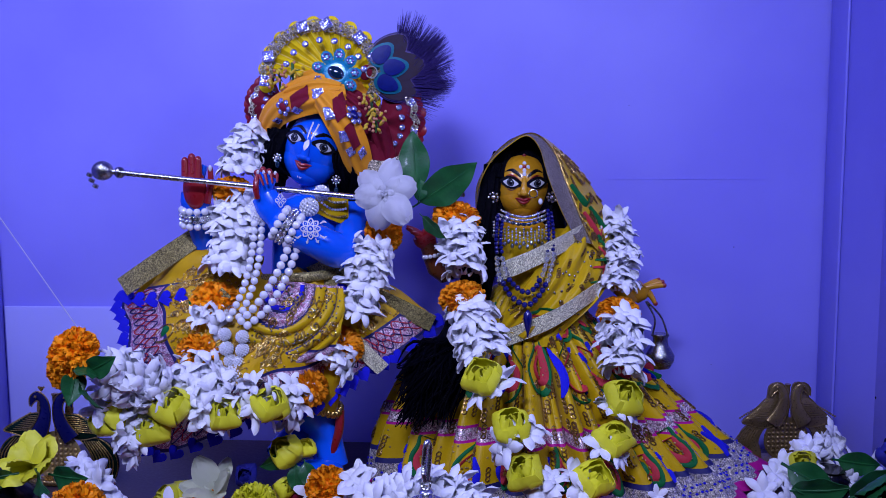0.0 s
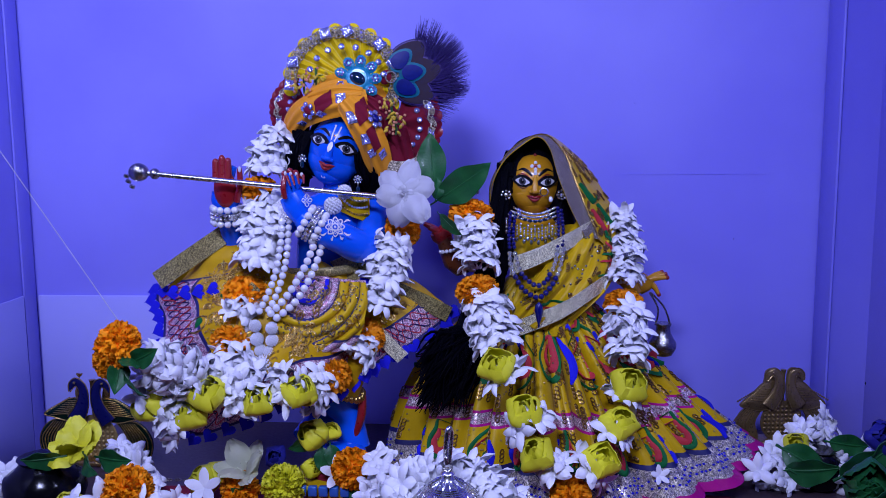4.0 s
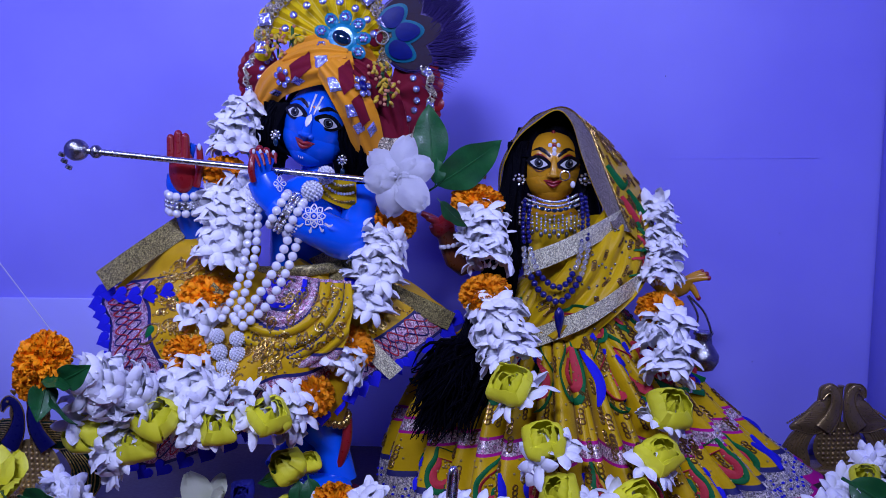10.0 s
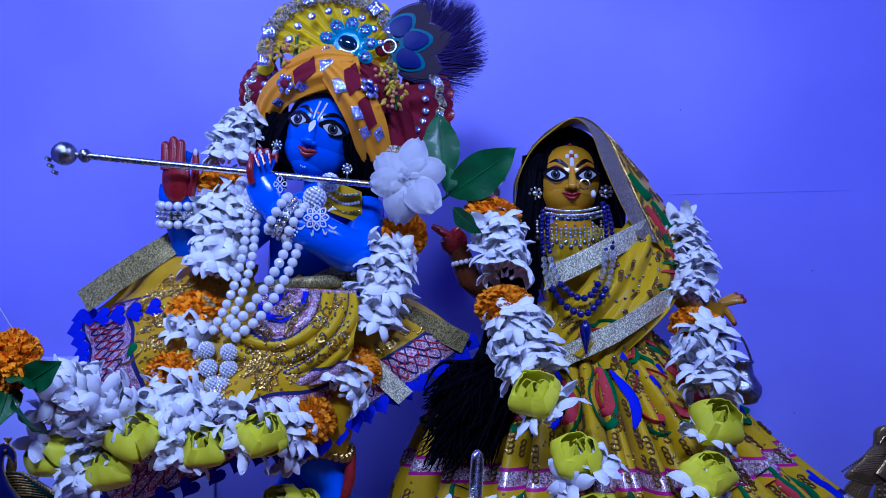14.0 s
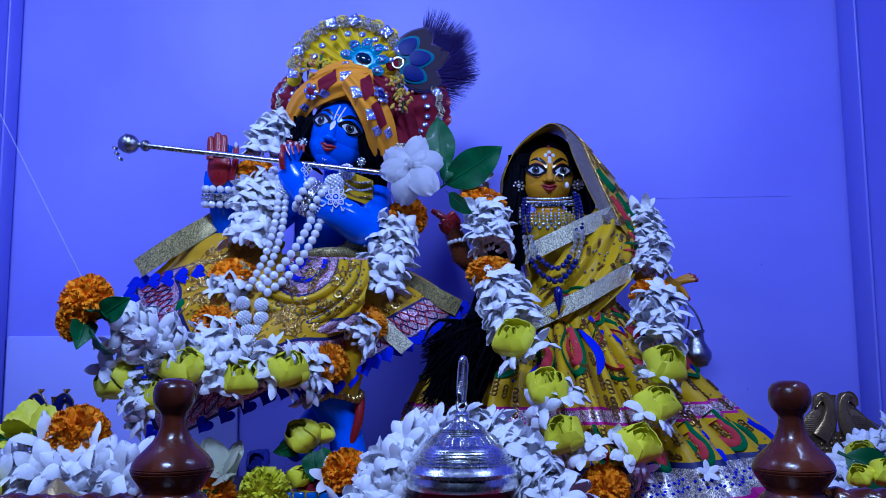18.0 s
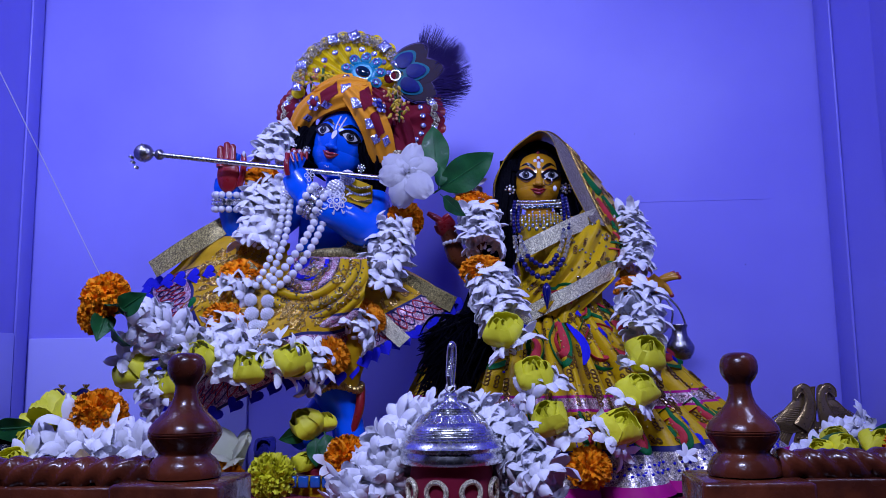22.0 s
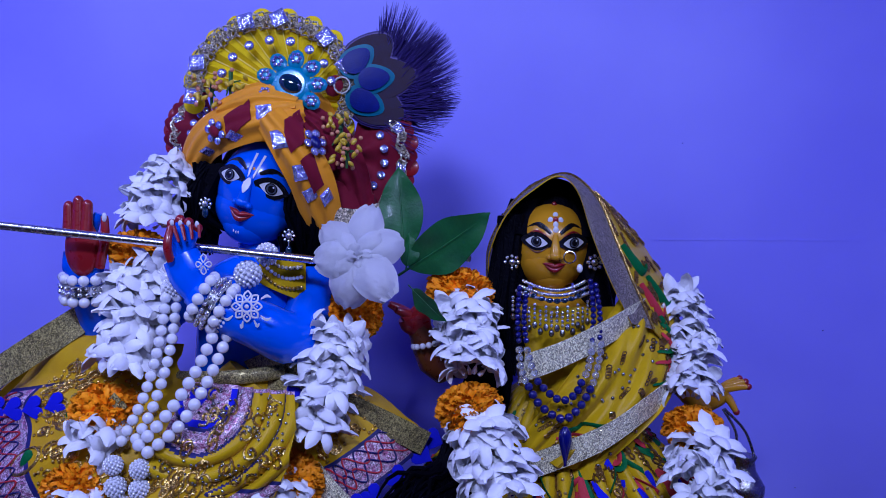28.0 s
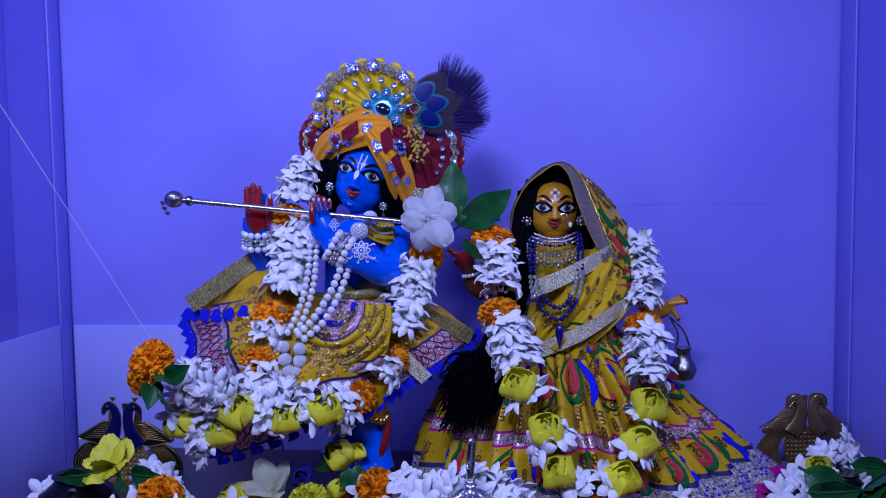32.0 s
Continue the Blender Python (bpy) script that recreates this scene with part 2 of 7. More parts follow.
CREAM = mat("cream_petal", (0.82, 0.84, 0.62), 0.55, other=(0.66, 0.72, 0.40), scale=40, bump=0.15)
ROSE_Y = mat("yellow_rose_petal", (0.82, 0.80, 0.030), 0.55, other=(0.66, 0.62, 0.012), scale=38, mix=0.8, bump=0.12, vary=0.15)
MARI = mat("marigold_petal", (0.95, 0.33, 0.004), 0.6, other=(0.85, 0.25, 0.003), scale=60, mix=0.8, bump=0.1, vary=0.12, spec=0.2)
LEMON = mat("lemon_petal", (0.78, 0.76, 0.02), 0.6, other=(0.62, 0.62, 0.014), scale=60, mix=0.8, bump=0.1)
LEAF = mat("glossy_leaf", (0.012, 0.110, 0.026), 0.45, other=(0.006, 0.06, 0.018), scale=60, mix=0.8, bump=0.2, fine=300, coat=0.05, spec=0.3)
STEM = mat("green_calyx", (0.03, 0.12, 0.02), 0.5, bump=0.1)
BLUE_PETAL = mat("blue_petal", (0.01, 0.012, 0.22), 0.6, bump=0.1)
BLACKPOT = mat("black_glazed_clay", (0.003, 0.003, 0.005), 0.16, bump=0.02, coat=0.0, spec=0.25)
QUILL = mat("iridescent_barb", (0.035, 0.020, 0.13), 0.45, 0.0, other=(0.010, 0.012, 0.06), scale=50, bump=0.1, spec=0.15)
VIOLET = mat("violet_barb", (0.05, 0.02, 0.17), 0.5, 0.0, other=(0.03, 0.015, 0.12), scale=140, bump=0.3)
EYE_BROWN = mat("bronze_barb", (0.035, 0.022, 0.035), 0.6, 0.0, spec=0.1, other=(0.03, 0.03, 0.07), scale=140, bump=0.12, fine=900)
EYE_TEAL = mat("teal_barb", (0.004, 0.13, 0.20), 0.4, 0.0, spec=0.15, other=(0.003, 0.05, 0.12), scale=140, bump=0.12, fine=900)
EYE_BLUE = mat("deep_blue_barb", (0.003, 0.010, 0.15), 0.4, 0.0, spec=0.15, other=(0.002, 0.003, 0.06), scale=140, bump=0.12, fine=900)
PEA_GREEN = mat("peacock_enamel", (0.002, 0.016, 0.008), 0.3, bump=0.05, spec=0.2)
PEA_BLUE = mat("navy_enamel", (0.004, 0.005, 0.07), 0.3, bump=0.05, spec=0.2)
BERRY = mat("yellow_berry", (0.58, 0.40, 0.03), 0.3, other=(0.5, 0.3, 0.02), scale=150, bump=0.1)
BUD = mat("salmon_bud", (0.58, 0.24, 0.12), 0.6, other=(0.4, 0.14, 0.08), scale=300, bump=0.6)
THREAD = mat("white_thread", (0.8, 0.8, 0.9), 0.5, bump=0.0)
FAN_EDGE = mat("pale_yellow_fold", (0.86, 0.74, 0.10), 0.4, bump=0.05)
FAN = weave(mat("yellow_pleated_cloth", (0.80, 0.58, 0.006), 0.4, other=(0.66, 0.46, 0.006), scale=30, bump=0.1))
LACE = glitter(mat("silver_gold_lace", (0.74, 0.68, 0.54), 0.35, 0.55, other=(0.34, 0.28, 0.18), scale=260, mix=1.0), 900)


# ---- mesh helpers ----
def thing(name, label, category, group="", at=(0, 0, 0), kind=""):
    ob = new(name)
    ob.location = at
    ob.empty_display_size = 0.02
    return tagged(ob, label, category, group, kind)


def mesh_of(name, bm, mats, smooth=True):
    me = bpy.data.meshes.new(name)
    bm.to_mesh(me)
    bm.free()
    for m in mats if isinstance(mats, (list, tuple)) else [mats]:
        me.materials.append(m)
    if smooth:
        me.shade_smooth()
        me.set_sharp_from_angle(angle=radians(50))
    return me


def hang(name, me, parent=None, at=None, label=""):
    ob = new(name, me)
    if at is not None:
        ob.matrix_basis = at
    if parent is not None:
        ob.parent = parent
        if parent.type == "EMPTY":
            ob.matrix_parent_inverse = Matrix.Translation(-parent.location)
    if label:
        tagged(ob, label)
    return ob


def part(name, bm, mats, parent=None, label="", smooth=True):
    return hang(name, mesh_of(name, bm, mats, smooth), parent, None, label)


def solo(name, bm, mats, label, category, group="", kind="", smooth=True):
    return tagged(new(name, mesh_of(name, bm, mats, smooth)), label, category, group, kind)


def box(bm, lo, hi, slot=0, bevel=0.0):
    lo, hi = Vector(lo), Vector(hi)
    r = bmesh.ops.create_cube(bm, size=1.0, matrix=Matrix.LocRotScale((lo + hi) / 2, None, hi - lo))
    faces = {f for v in r["verts"] for f in v.link_faces}
    if bevel:
        out = bmesh.ops.bevel(bm, geom=list({e for f in faces for e in f.edges}), offset=bevel, segments=2, affect="EDGES", profile=0.5)
        faces = {f for v in out["verts"] for f in v.link_faces} | {f for f in faces if f.is_valid}
    for f in faces:
        f.material_index = slot
    return bm


def blob(bm, centre, radii, turn=None, slot=0, u=14, v=10):
    """An ellipsoid."""
    m = Matrix.LocRotScale(centre, Euler([radians(a) for a in turn]) if turn else None, radii)
    low, high = bm.verts.new(m @ Vector((0, 0, -1))), bm.verts.new(m @ Vector((0, 0, 1)))
    rings = []
    for i in range(1, v):
        b = math.pi * i / v
        r, z = math.sin(b), -math.cos(b)
        rings.append([bm.verts.new(m @ Vector((r * math.cos(math.tau * j / u), r * math.sin(math.tau * j / u), z))) for j in range(u)])
    for j in range(u):
        k = (j + 1) % u
        bm.faces.new((low, rings[0][k], rings[0][j])).material_index = slot
        bm.faces.new((high, rings[-1][j], rings[-1][k])).material_index = slot
        for p, q in zip(rings, rings[1:]):
            bm.faces.new((p[j], p[k], q[k], q[j])).material_index = slot


def smooth_path(points, n):
    """A Catmull-Rom line through the points, in n even steps."""
    pts = [Vector(p) for p in points]
    if len(pts) == 2:
        return [pts[0].lerp(pts[1], i / (n - 1)) for i in range(n)]
    out = []
    for i in range(n):
        s = i / (n - 1) * (len(pts) - 1)
        k = min(int(s), len(pts) - 2)
        f = s - k
        a, b, c, d = pts[max(k - 1, 0)], pts[k], pts[k + 1], pts[min(k + 2, len(pts) - 1)]
        out.append(0.5 * ((2 * b) + (c - a) * f + (2 * a - 5 * b + 4 * c - d) * f * f + (3 * b - a - 3 * c + d) * f ** 3))
    return out


def tube(bm, points, radii, n=12, seg=10, slot=0, flat=1.0):
    """A round bar along a smooth line; radii are spread along it."""
    line = smooth_path(points, n) if n else [Vector(p) for p in points]
    n = len(line)
    rings, side = [], None
    for i, p in enumerate(line):
        way = (line[min(i + 1, n - 1)] - line[max(i - 1, 0)]).normalized()
        if side is None:
            side = way.cross(Vector((0, 1, 0)))
            side = side.normalized() if side.length > 0.1 else way.orthogonal().normalized()
        side = (side - way * side.dot(way)).normalized()
        up = way.cross(side)
        s = i / max(n - 1, 1) * (len(radii) - 1)
        k = min(int(s), len(radii) - 2) if len(radii) > 1 else 0
        r = radii[k] + (radii[k + 1] - radii[k]) * (s - k) if len(radii) > 1 else radii[0]
        rings.append([bm.verts.new(p + r * (math.cos(a) * side + flat * math.sin(a) * up)) for a in [math.tau * j / seg for j in range(seg)]])
    for a, b in zip(rings, rings[1:]):
        for j in range(seg):
            bm.faces.new((a[j], a[(j + 1) % seg], b[(j + 1) % seg], b[j])).material_index = slot
    for ring, flip in ((rings[0], True), (rings[-1], False)):
        bm.faces.new(ring[::-1] if flip else ring).material_index = slot
    return bm


def turned(bm, profile, centre=(0, 0, 0), seg=32, slot=0, turn=None):
    """A turned body: (radius, height) from bottom to top."""
    m = Matrix.LocRotScale(centre, Euler([radians(a) for a in turn]) if turn else None, None)
    rings = [[bm.verts.new(m @ Vector((r * math.cos(a), r * math.sin(a), z))) for a in [math.tau * j / seg for j in range(seg)]] for r, z in profile]
    for a, b in zip(rings, rings[1:]):
        for j in range(seg):
            bm.faces.new((a[j], a[(j + 1) % seg], b[(j + 1) % seg], b[j])).material_index = slot
    bm.faces.new(rings[0][::-1]).material_index = slot
    bm.faces.new(rings[-1]).material_index = slot
    return bm


def sheet(bm, place, nu, nv, thick=0.0008, slot=0, paint=None):
    """A cloth of nu x nv faces; place(u, v) for u, v in 0..1; it has a thickness."""
    grid = [[Vector(place(i / nu, j / nv)) for j in range(nv + 1)] for i in range(nu + 1)]
    def normal(i, j):
        a = grid[min(i + 1, nu)][j] - grid[max(i - 1, 0)][j]
        b = grid[i][min(j + 1, nv)] - grid[i][max(j - 1, 0)]
        c = a.cross(b)
        return c.normalized() if c.length > 1e-12 else Vector((0, -1, 0))
    top = [[bm.verts.new(grid[i][j]) for j in range(nv + 1)] for i in range(nu + 1)]
    low = [[bm.verts.new(grid[i][j] - thick * normal(i, j)) for j in range(nv + 1)] for i in range(nu + 1)]
    for i in range(nu):
        for j in range(nv):
            s = paint((i + 0.5) / nu, (j + 0.5) / nv) if paint else slot
            bm.faces.new((top[i][j], top[i + 1][j], top[i + 1][j + 1], top[i][j + 1])).material_index = s
            bm.faces.new((low[i][j + 1], low[i + 1][j + 1], low[i + 1][j], low[i][j])).material_index = s
    ring = [(i, 0) for i in range(nu)] + [(nu, j) for j in range(nv)] + [(i, nv) for i in range(nu, 0, -1)] + [(0, j) for j in range(nv, 0, -1)]
    for (a, b), (c, d) in zip(ring, ring[1:] + ring[:1]):
        bm.faces.new((top[a][b], low[a][b], low[c][d], top[c][d])).material_index = slot
    return bm


def aim(at, way, roll=0.0, size=1.0):
    """The pose at a place with z along way."""
    q = Vector(way).to_track_quat("Z", "Y")
    return Matrix.Translation(at) @ q.to_matrix().to_4x4() @ Matrix.Rotation(roll, 4, "Z") @ Matrix.Diagonal((size, size, size, 1))


def leaf_at(at, way, twist=0.0, size=1.0):
    """The pose of a leaf that grows along way and shows its face to the front, turned by twist."""
    z = Vector(way).normalized()
    y = Vector((0, 1, 0.15))
    y = (y - z * y.dot(z)).normalized()
    x = y.cross(z)
    m = Matrix(((x.x, y.x, z.x), (x.y, y.y, z.y), (x.z, y.z, z.z))).to_4x4()
    return Matrix.Translation(at) @ m @ Matrix.Rotation(twist, 4, "Z") @ Matrix.Diagonal((size, size, size, 1))


# ---- the shrine: walls, trims, plinth ----
LEFT, RIGHT, BACK, TOP, FRONT, FLOOR = -0.634, 0.522, 0.21, 1.12, -0.62, -0.02
solo("wall_back", box(bmesh.new(), (LEFT - 0.03, BACK, -0.3), (RIGHT + 0.03, BACK + 0.03, TOP)), WALL, "smooth lavender blue painted back wall of the shrine", "wall", kind="structure")
solo("wall_left", box(bmesh.new(), (LEFT - 0.03, FRONT, -0.3), (LEFT, BACK, TOP)), WALL, "smooth lavender blue painted side wall of the shrine", "wall", kind="structure")
solo("wall_right", box(bmesh.new(), (RIGHT, FRONT, -0.3), (RIGHT + 0.03, BACK, TOP)), WALL, "smooth lavender blue painted side wall of the shrine", "wall", kind="structure")
solo("ceiling", box(bmesh.new(), (LEFT - 0.03, FRONT, TOP), (RIGHT + 0.03, BACK + 0.03, TOP + 0.03)), WALL, "lavender blue painted shrine ceiling", "ceiling", kind="structure")

LOW = -0.078
# thin paler sheet puts the brightly lit low zone into the colour
bm = bmesh.new()
box(bm, (LEFT + 0.005, BACK - 0.006, LOW), (-0.30, BACK - 0.0005, 0.166), bevel=0.002)
solo("lit_wall_sheet", bm, WALL_LIT, "paler lavender sheet standing in for lamplight on the lower back wall", "panel", kind="structure")
for x0, x1, y0, name in ((LEFT + 0.0005, LEFT + 0.004, 0.172, "trim_left"), (RIGHT - 0.004, RIGHT - 0.0005, 0.147, "trim_right")):
    solo(name, box(bmesh.new(), (x0, y0, LOW), (x1, BACK - 0.0065, TOP - 0.001), bevel=0.0012), TRIM, "flat lavender corner trim strip", "trim", kind="structure")
for x0, x1, y1, name in ((LEFT + 0.0005, LEFT + 0.0022, 0.063, "panel_left"), (RIGHT - 0.0022, RIGHT - 0.0005, 0.025, "panel_right")):
    solo(name, box(bmesh.new(), (x0, FRONT + 0.01, LOW), (x1, y1, TOP - 0.001), bevel=0.0006), WALL, "thin lavender wall sheet with a visible joint", "panel", kind="structure")
# the same lit zone carried on along the side wall by colour
solo("skirting_panel", box(bmesh.new(), (LEFT + 0.0025, FRONT + 0.02, LOW), (LEFT + 0.0048, 0.168, 0.172), bevel=0.001), WALL_LIT, "paler lavender sheet standing in for lamplight on the lower side wall", "panel", kind="structure")
solo("altar_top", box(bmesh.new(), (LEFT, -0.43, LOW - 0.03), (RIGHT, BACK, LOW), bevel=0.003), PLINTH, "mauve laminate altar shelf under the figures", "altar", kind="structure")
solo("altar_front", box(bmesh.new(), (LEFT, -0.40, -0.9), (RIGHT, -0.37, LOW - 0.03)), PLINTH, "plain mauve altar front board", "altar", kind="structure")
solo("altar_step", box(bmesh.new(), (-0.50, -0.425, LOW), (0.515, 0.185, FLOOR), bevel=0.003), PLINTH, "raised mauve laminate step under the figures", "altar", kind="structure")
# unseen room added round the scene, kept dark so it bounces little light
solo("floor", box(bmesh.new(), (-2.2, -3.0, -0.95), (2.2, 0.4, -0.9)), ROOM, "plain dark floor of the unseen room", "floor", kind="structure")
solo("wall_room_back", box(bmesh.new(), (-2.2, -3.05, -0.9), (2.2, -3.0, 2.1)), ROOM, "plain dark wall of the unseen room", "wall", kind="structure")
solo("wall_room_left", box(bmesh.new(), (-2.25, -3.0, -0.9), (-2.2, 0.4, 2.1)), ROOM, "plain dark wall of the unseen room", "wall", kind="structure")
solo("wall_room_right", box(bmesh.new(), (2.2, -3.0, -0.9), (2.25, 0.4, 2.1)), ROOM, "plain dark wall of the unseen room", "wall", kind="structure")
solo("wall_room_front", box(bmesh.new(), (-2.2, 0.4, -0.9), (2.2, 0.45, 2.1)), ROOM, "plain dark wall of the unseen room behind the shrine", "wall", kind="structure")
solo("ceiling_room", box(bmesh.new(), (-2.25, -3.05, 2.1), (2.25, 0.45, 2.15)), ROOM, "plain dark ceiling of the unseen room", "ceiling", kind="structure")

for at, r in (((0.404, BACK - 0.0003, 0.253), 0.0006), ((0.378, BACK - 0.0003, 0.090), 0.0005), ((0.260, BACK - 0.0003, 0.445), 0.0005)):
    sp = bmesh.new()
    blob(sp, at, (r, 0.0006, r * 1.3), None, 0, 8, 6)
    solo("wall_speck", sp, BLACK_PAINT, "tiny dark speck on the lavender wall", "speck", "wall specks", kind="structure")
sp = bmesh.new()
blob(sp, (RIGHT - 0.0024, 0.022, 0.098), (0.0006, 0.0014, 0.0018), None, 0, 8, 6)
solo("wall_speck", sp, BLACK_PAINT, "tiny dark nail mark on the side wall", "speck", "wall specks", kind="structure")

solo("wall_seam", box(bmesh.new(), (0.231, BACK - 0.0005, 0.3450), (RIGHT - 0.075, BACK + 0.001, 0.3462)), WALL, "faint horizontal joint line in the lavender back wall", "joint", kind="structure")

# ---- carved wooden railing in front ----
FIN = [(0.0285, 0.0), (0.0290, 0.003), (0.0280, 0.007), (0.0262, 0.011), (0.0240, 0.0145), (0.0205, 0.0175), (0.0200, 0.0195), (0.0225, 0.0235), (0.0262, 0.0290), (0.0285, 0.0335), (0.0279, 0.0340), (0.0287, 0.0348), (0.0288, 0.0360), (0.0279, 0.0366), (0.0285, 0.0372),
       (0.0275, 0.0405), (0.0245, 0.0450), (0.0200, 0.0495), (0.0150, 0.0550), (0.0115, 0.0600), (0.0096, 0.0655), (0.0088, 0.0710), (0.0086, 0.0745), (0.0094, 0.0772), (0.0124, 0.0810), (0.0145, 0.0855), (0.0150, 0.0905), (0.0143, 0.0960), (0.0118, 0.1003), (0.0076, 0.1026), (0.0040, 0.1030)]
def railing(side, x, y, z, lift):
    rail = thing("wooden_railing", "varnished red-brown wooden altar railing with twisted rope moulding", "railing", "altar railings", (x, y, -0.3))
    bm = bmesh.new()
    box(bm, (x - 0.034, y - 0.034, -0.3), (x + 0.034, y + 0.034, z - 0.001), bevel=0.003)
    part("post", bm, WOOD, rail)
    part("finial", turned(bmesh.new(), [(r * 0.80, h * 0.75) for r, h in FIN], (x, y, z), 40), WOOD, rail, "turned bottle-shaped wooden finial with a ball top")
    far = x + side * 0.40
    a, b = sorted((x + side * 0.0345, far))
    bm = bmesh.new()
    box(bm, (a, y - 0.012, z - 0.05), (b, y + 0.02, z + lift - 0.0065), bevel=0.002)
    part("rail", bm, WOOD, rail)
    box_low = bmesh.new()
    box(box_low, (a, y - 0.008, -0.3), (b, y + 0.012, z - 0.0505))
    part("panel", box_low, WOOD, rail)
    bm = bmesh.new()
    n, seg = 150, 20
    rings = []
    c, d = sorted((x + side * 0.020, far))
    for i in range(n + 1):
        px = c + (d - c) * i / n
        ring = []
        for j in range(seg):
            ang = math.tau * j / seg
            r = 0.0090 * (0.80 + 0.45 * abs(math.sin(1.5 * (ang - side * (px - a) * 135))) ** 0.7) * (1 + 0.05 * math.sin(px * 310) + 0.04 * math.sin(px * 771 + 3 * ang))
            ring.append(bm.verts.new((px, y + r * math.cos(ang), z + lift + r * math.sin(ang))))
        rings.append(ring)
    for p, q in zip(rings, rings[1:]):
        for j in range(seg):
            bm.faces.new((p[j], p[(j + 1) % seg], q[(j + 1) % seg], q[j]))
    bm.faces.new(rings[0]), bm.faces.new(rings[-1][::-1])
    part("rope_moulding", bm, WOOD, rail, "carved twisted rope moulding")
    return rail


railing(-1, -0.130, -0.468, 0.0495, 0.0015)
railing(1, 0.2245, -0.432, 0.0455, 0.0050)

# ---- the flute player: one painted figure ----
def painted_eye(bm, centre, out, side, up, w, h, slots):
    """White, lid lines, iris, pupil and a painted white glint laid on a curved face."""
    c, out, side, up = Vector(centre), Vector(out).normalized(), Vector(side).normalized(), Vector(up).normalized()
    def disc(rx, ry, lift, slot, dx=0.0, dy=0.0, point=0.0):
        ring = []
        for j in range(20):
            a = math.tau * j / 20
            x, y = math.cos(a), math.sin(a)
            y *= 1 - point * abs(x) ** 2.2
            off = dx + rx * x
            ring.append(bm.verts.new(c + side * off + up * (dy + ry * y) + out * (lift - 6.0 * off * off)))
        mid = bm.verts.new(c + side * dx + up * dy + out * (lift + 0.0004))
        for j in range(20):
            bm.faces.new((mid, ring[j], ring[(j + 1) % 20])).material_index = slot
    disc(w * 1.44, h * 1.62, 0.0004, slots[0], 0.0, h * 0.12, 0.50)
    disc(w * 0.96, h * 0.98, 0.0010, slots[1], point=0.62)
    disc(h * 0.98, h * 0.92, 0.0016, slots[0], 0.0, h * 0.05)
    disc(h * 0.80, h * 0.76, 0.0020, slots[2], 0.0, h * 0.05)
    disc(h * 0.54, h * 0.54, 0.0024, slots[0], 0.0, h * 0.05)
    disc(h * 0.14, h * 0.14, 0.0028, slots[1], h * 0.25, h * 0.35)


def strip(bm, points, widths, out, slot, n=14):
    """A flat painted stroke along a smooth line."""
    line = smooth_path(points, n)
    rows = []
    for i, p in enumerate(line):
        way = (line[min(i + 1, n - 1)] - line[max(i - 1, 0)]).normalized()
        ac = way.cross(Vector(out)).normalized()
        q = i / (n - 1) * (len(widths) - 1)
        k = min(int(q), len(widths) - 2)
        w = widths[k] + (widths[k + 1] - widths[k]) * (q - k)
        rows.append([bm.verts.new(p - ac * w), bm.verts.new(p + Vector(out) * 0.0003), bm.verts.new(p + ac * w)])
    for a, b in zip(rows, rows[1:]):
        for j in (0, 1):
            bm.faces.new((a[j], b[j], b[j + 1], a[j + 1])).material_index = slot


def hand_shape(bm, wrist, palm, tips, r, slot, tip_slot=None):
    """A hand: a palm and fingers that taper."""
    w, p = Vector(wrist), Vector(palm)
    tube(bm, [w, w.lerp(p, 0.5), p], [r * 0.8, r * 1.15, r * 1.0], 8, 12, slot, 0.55)
    for t in tips:
        t = Vector(t)
        tube(bm, [p.lerp(w, 0.15), p.lerp(t, 0.5), t], [r * 0.42, r * 0.36, r * 0.22], 7, 8, slot)
        if tip_slot is not None:
            blob(bm, t, (r * 0.28,) * 3, None, tip_slot, 8, 6)


K = bmesh.new()
# slots: 0 blue, 1 hair, 2 black, 3 white, 4 grey, 5 crimson, 6 pale
face = Vector((-0.1235, 0.004, 0.3885))
tilt = Euler((radians(6), radians(19), radians(-5))).to_matrix()
blob(K, face, (0.0350, 0.0345, 0.0420), (6, 19, -5), 0, 32, 24)
blob(K, face + tilt @ Vector((0, -0.0030, -0.0150)), (0.0325, 0.0308, 0.0285), (6, 19, -5), 0, 32, 20)
blob(K, face + tilt @ Vector((0, -0.0100, -0.0270)), (0.0215, 0.0210, 0.0175), (6, 19, -5), 0, 18, 12)
F_OUT, F_SIDE, F_UP = tilt @ Vector((0, -1, 0)), tilt @ Vector((1, 0, 0)), tilt @ Vector((0, 0, 1))
def on_face(x, z, lift=0.0):
    y = -0.0345 * math.sqrt(max(0.0, 1 - (x / 0.035) ** 2 - (z / 0.042) ** 2)) - lift
    return face + tilt @ Vector((x, y, z))


for sx in (-1, 1):
    painted_eye(K, on_face(sx * 0.0172, 0.0085, 0.0004), tilt @ Vector((sx * 0.38, -1, 0.1)), tilt @ Vector((1, sx * 0.38, sx * -0.10)), F_UP, 0.0100, 0.0050, (2, 3, 4))
    strip(K, [on_face(sx * 0.0055, 0.0175, 0.0008), on_face(sx * 0.015, 0.0215, 0.0008), on_face(sx * 0.0295, 0.0140, 0.0008)], [0.0010, 0.0024, 0.0008], F_OUT, 2)
    strip(K, [on_face(sx * 0.0012, 0.010, 0.0008), on_face(sx * 0.0026, 0.018, 0.0007), on_face(sx * 0.0034, 0.031, 0.0006)], [0.0007, 0.0008, 0.0010], F_OUT, 3)
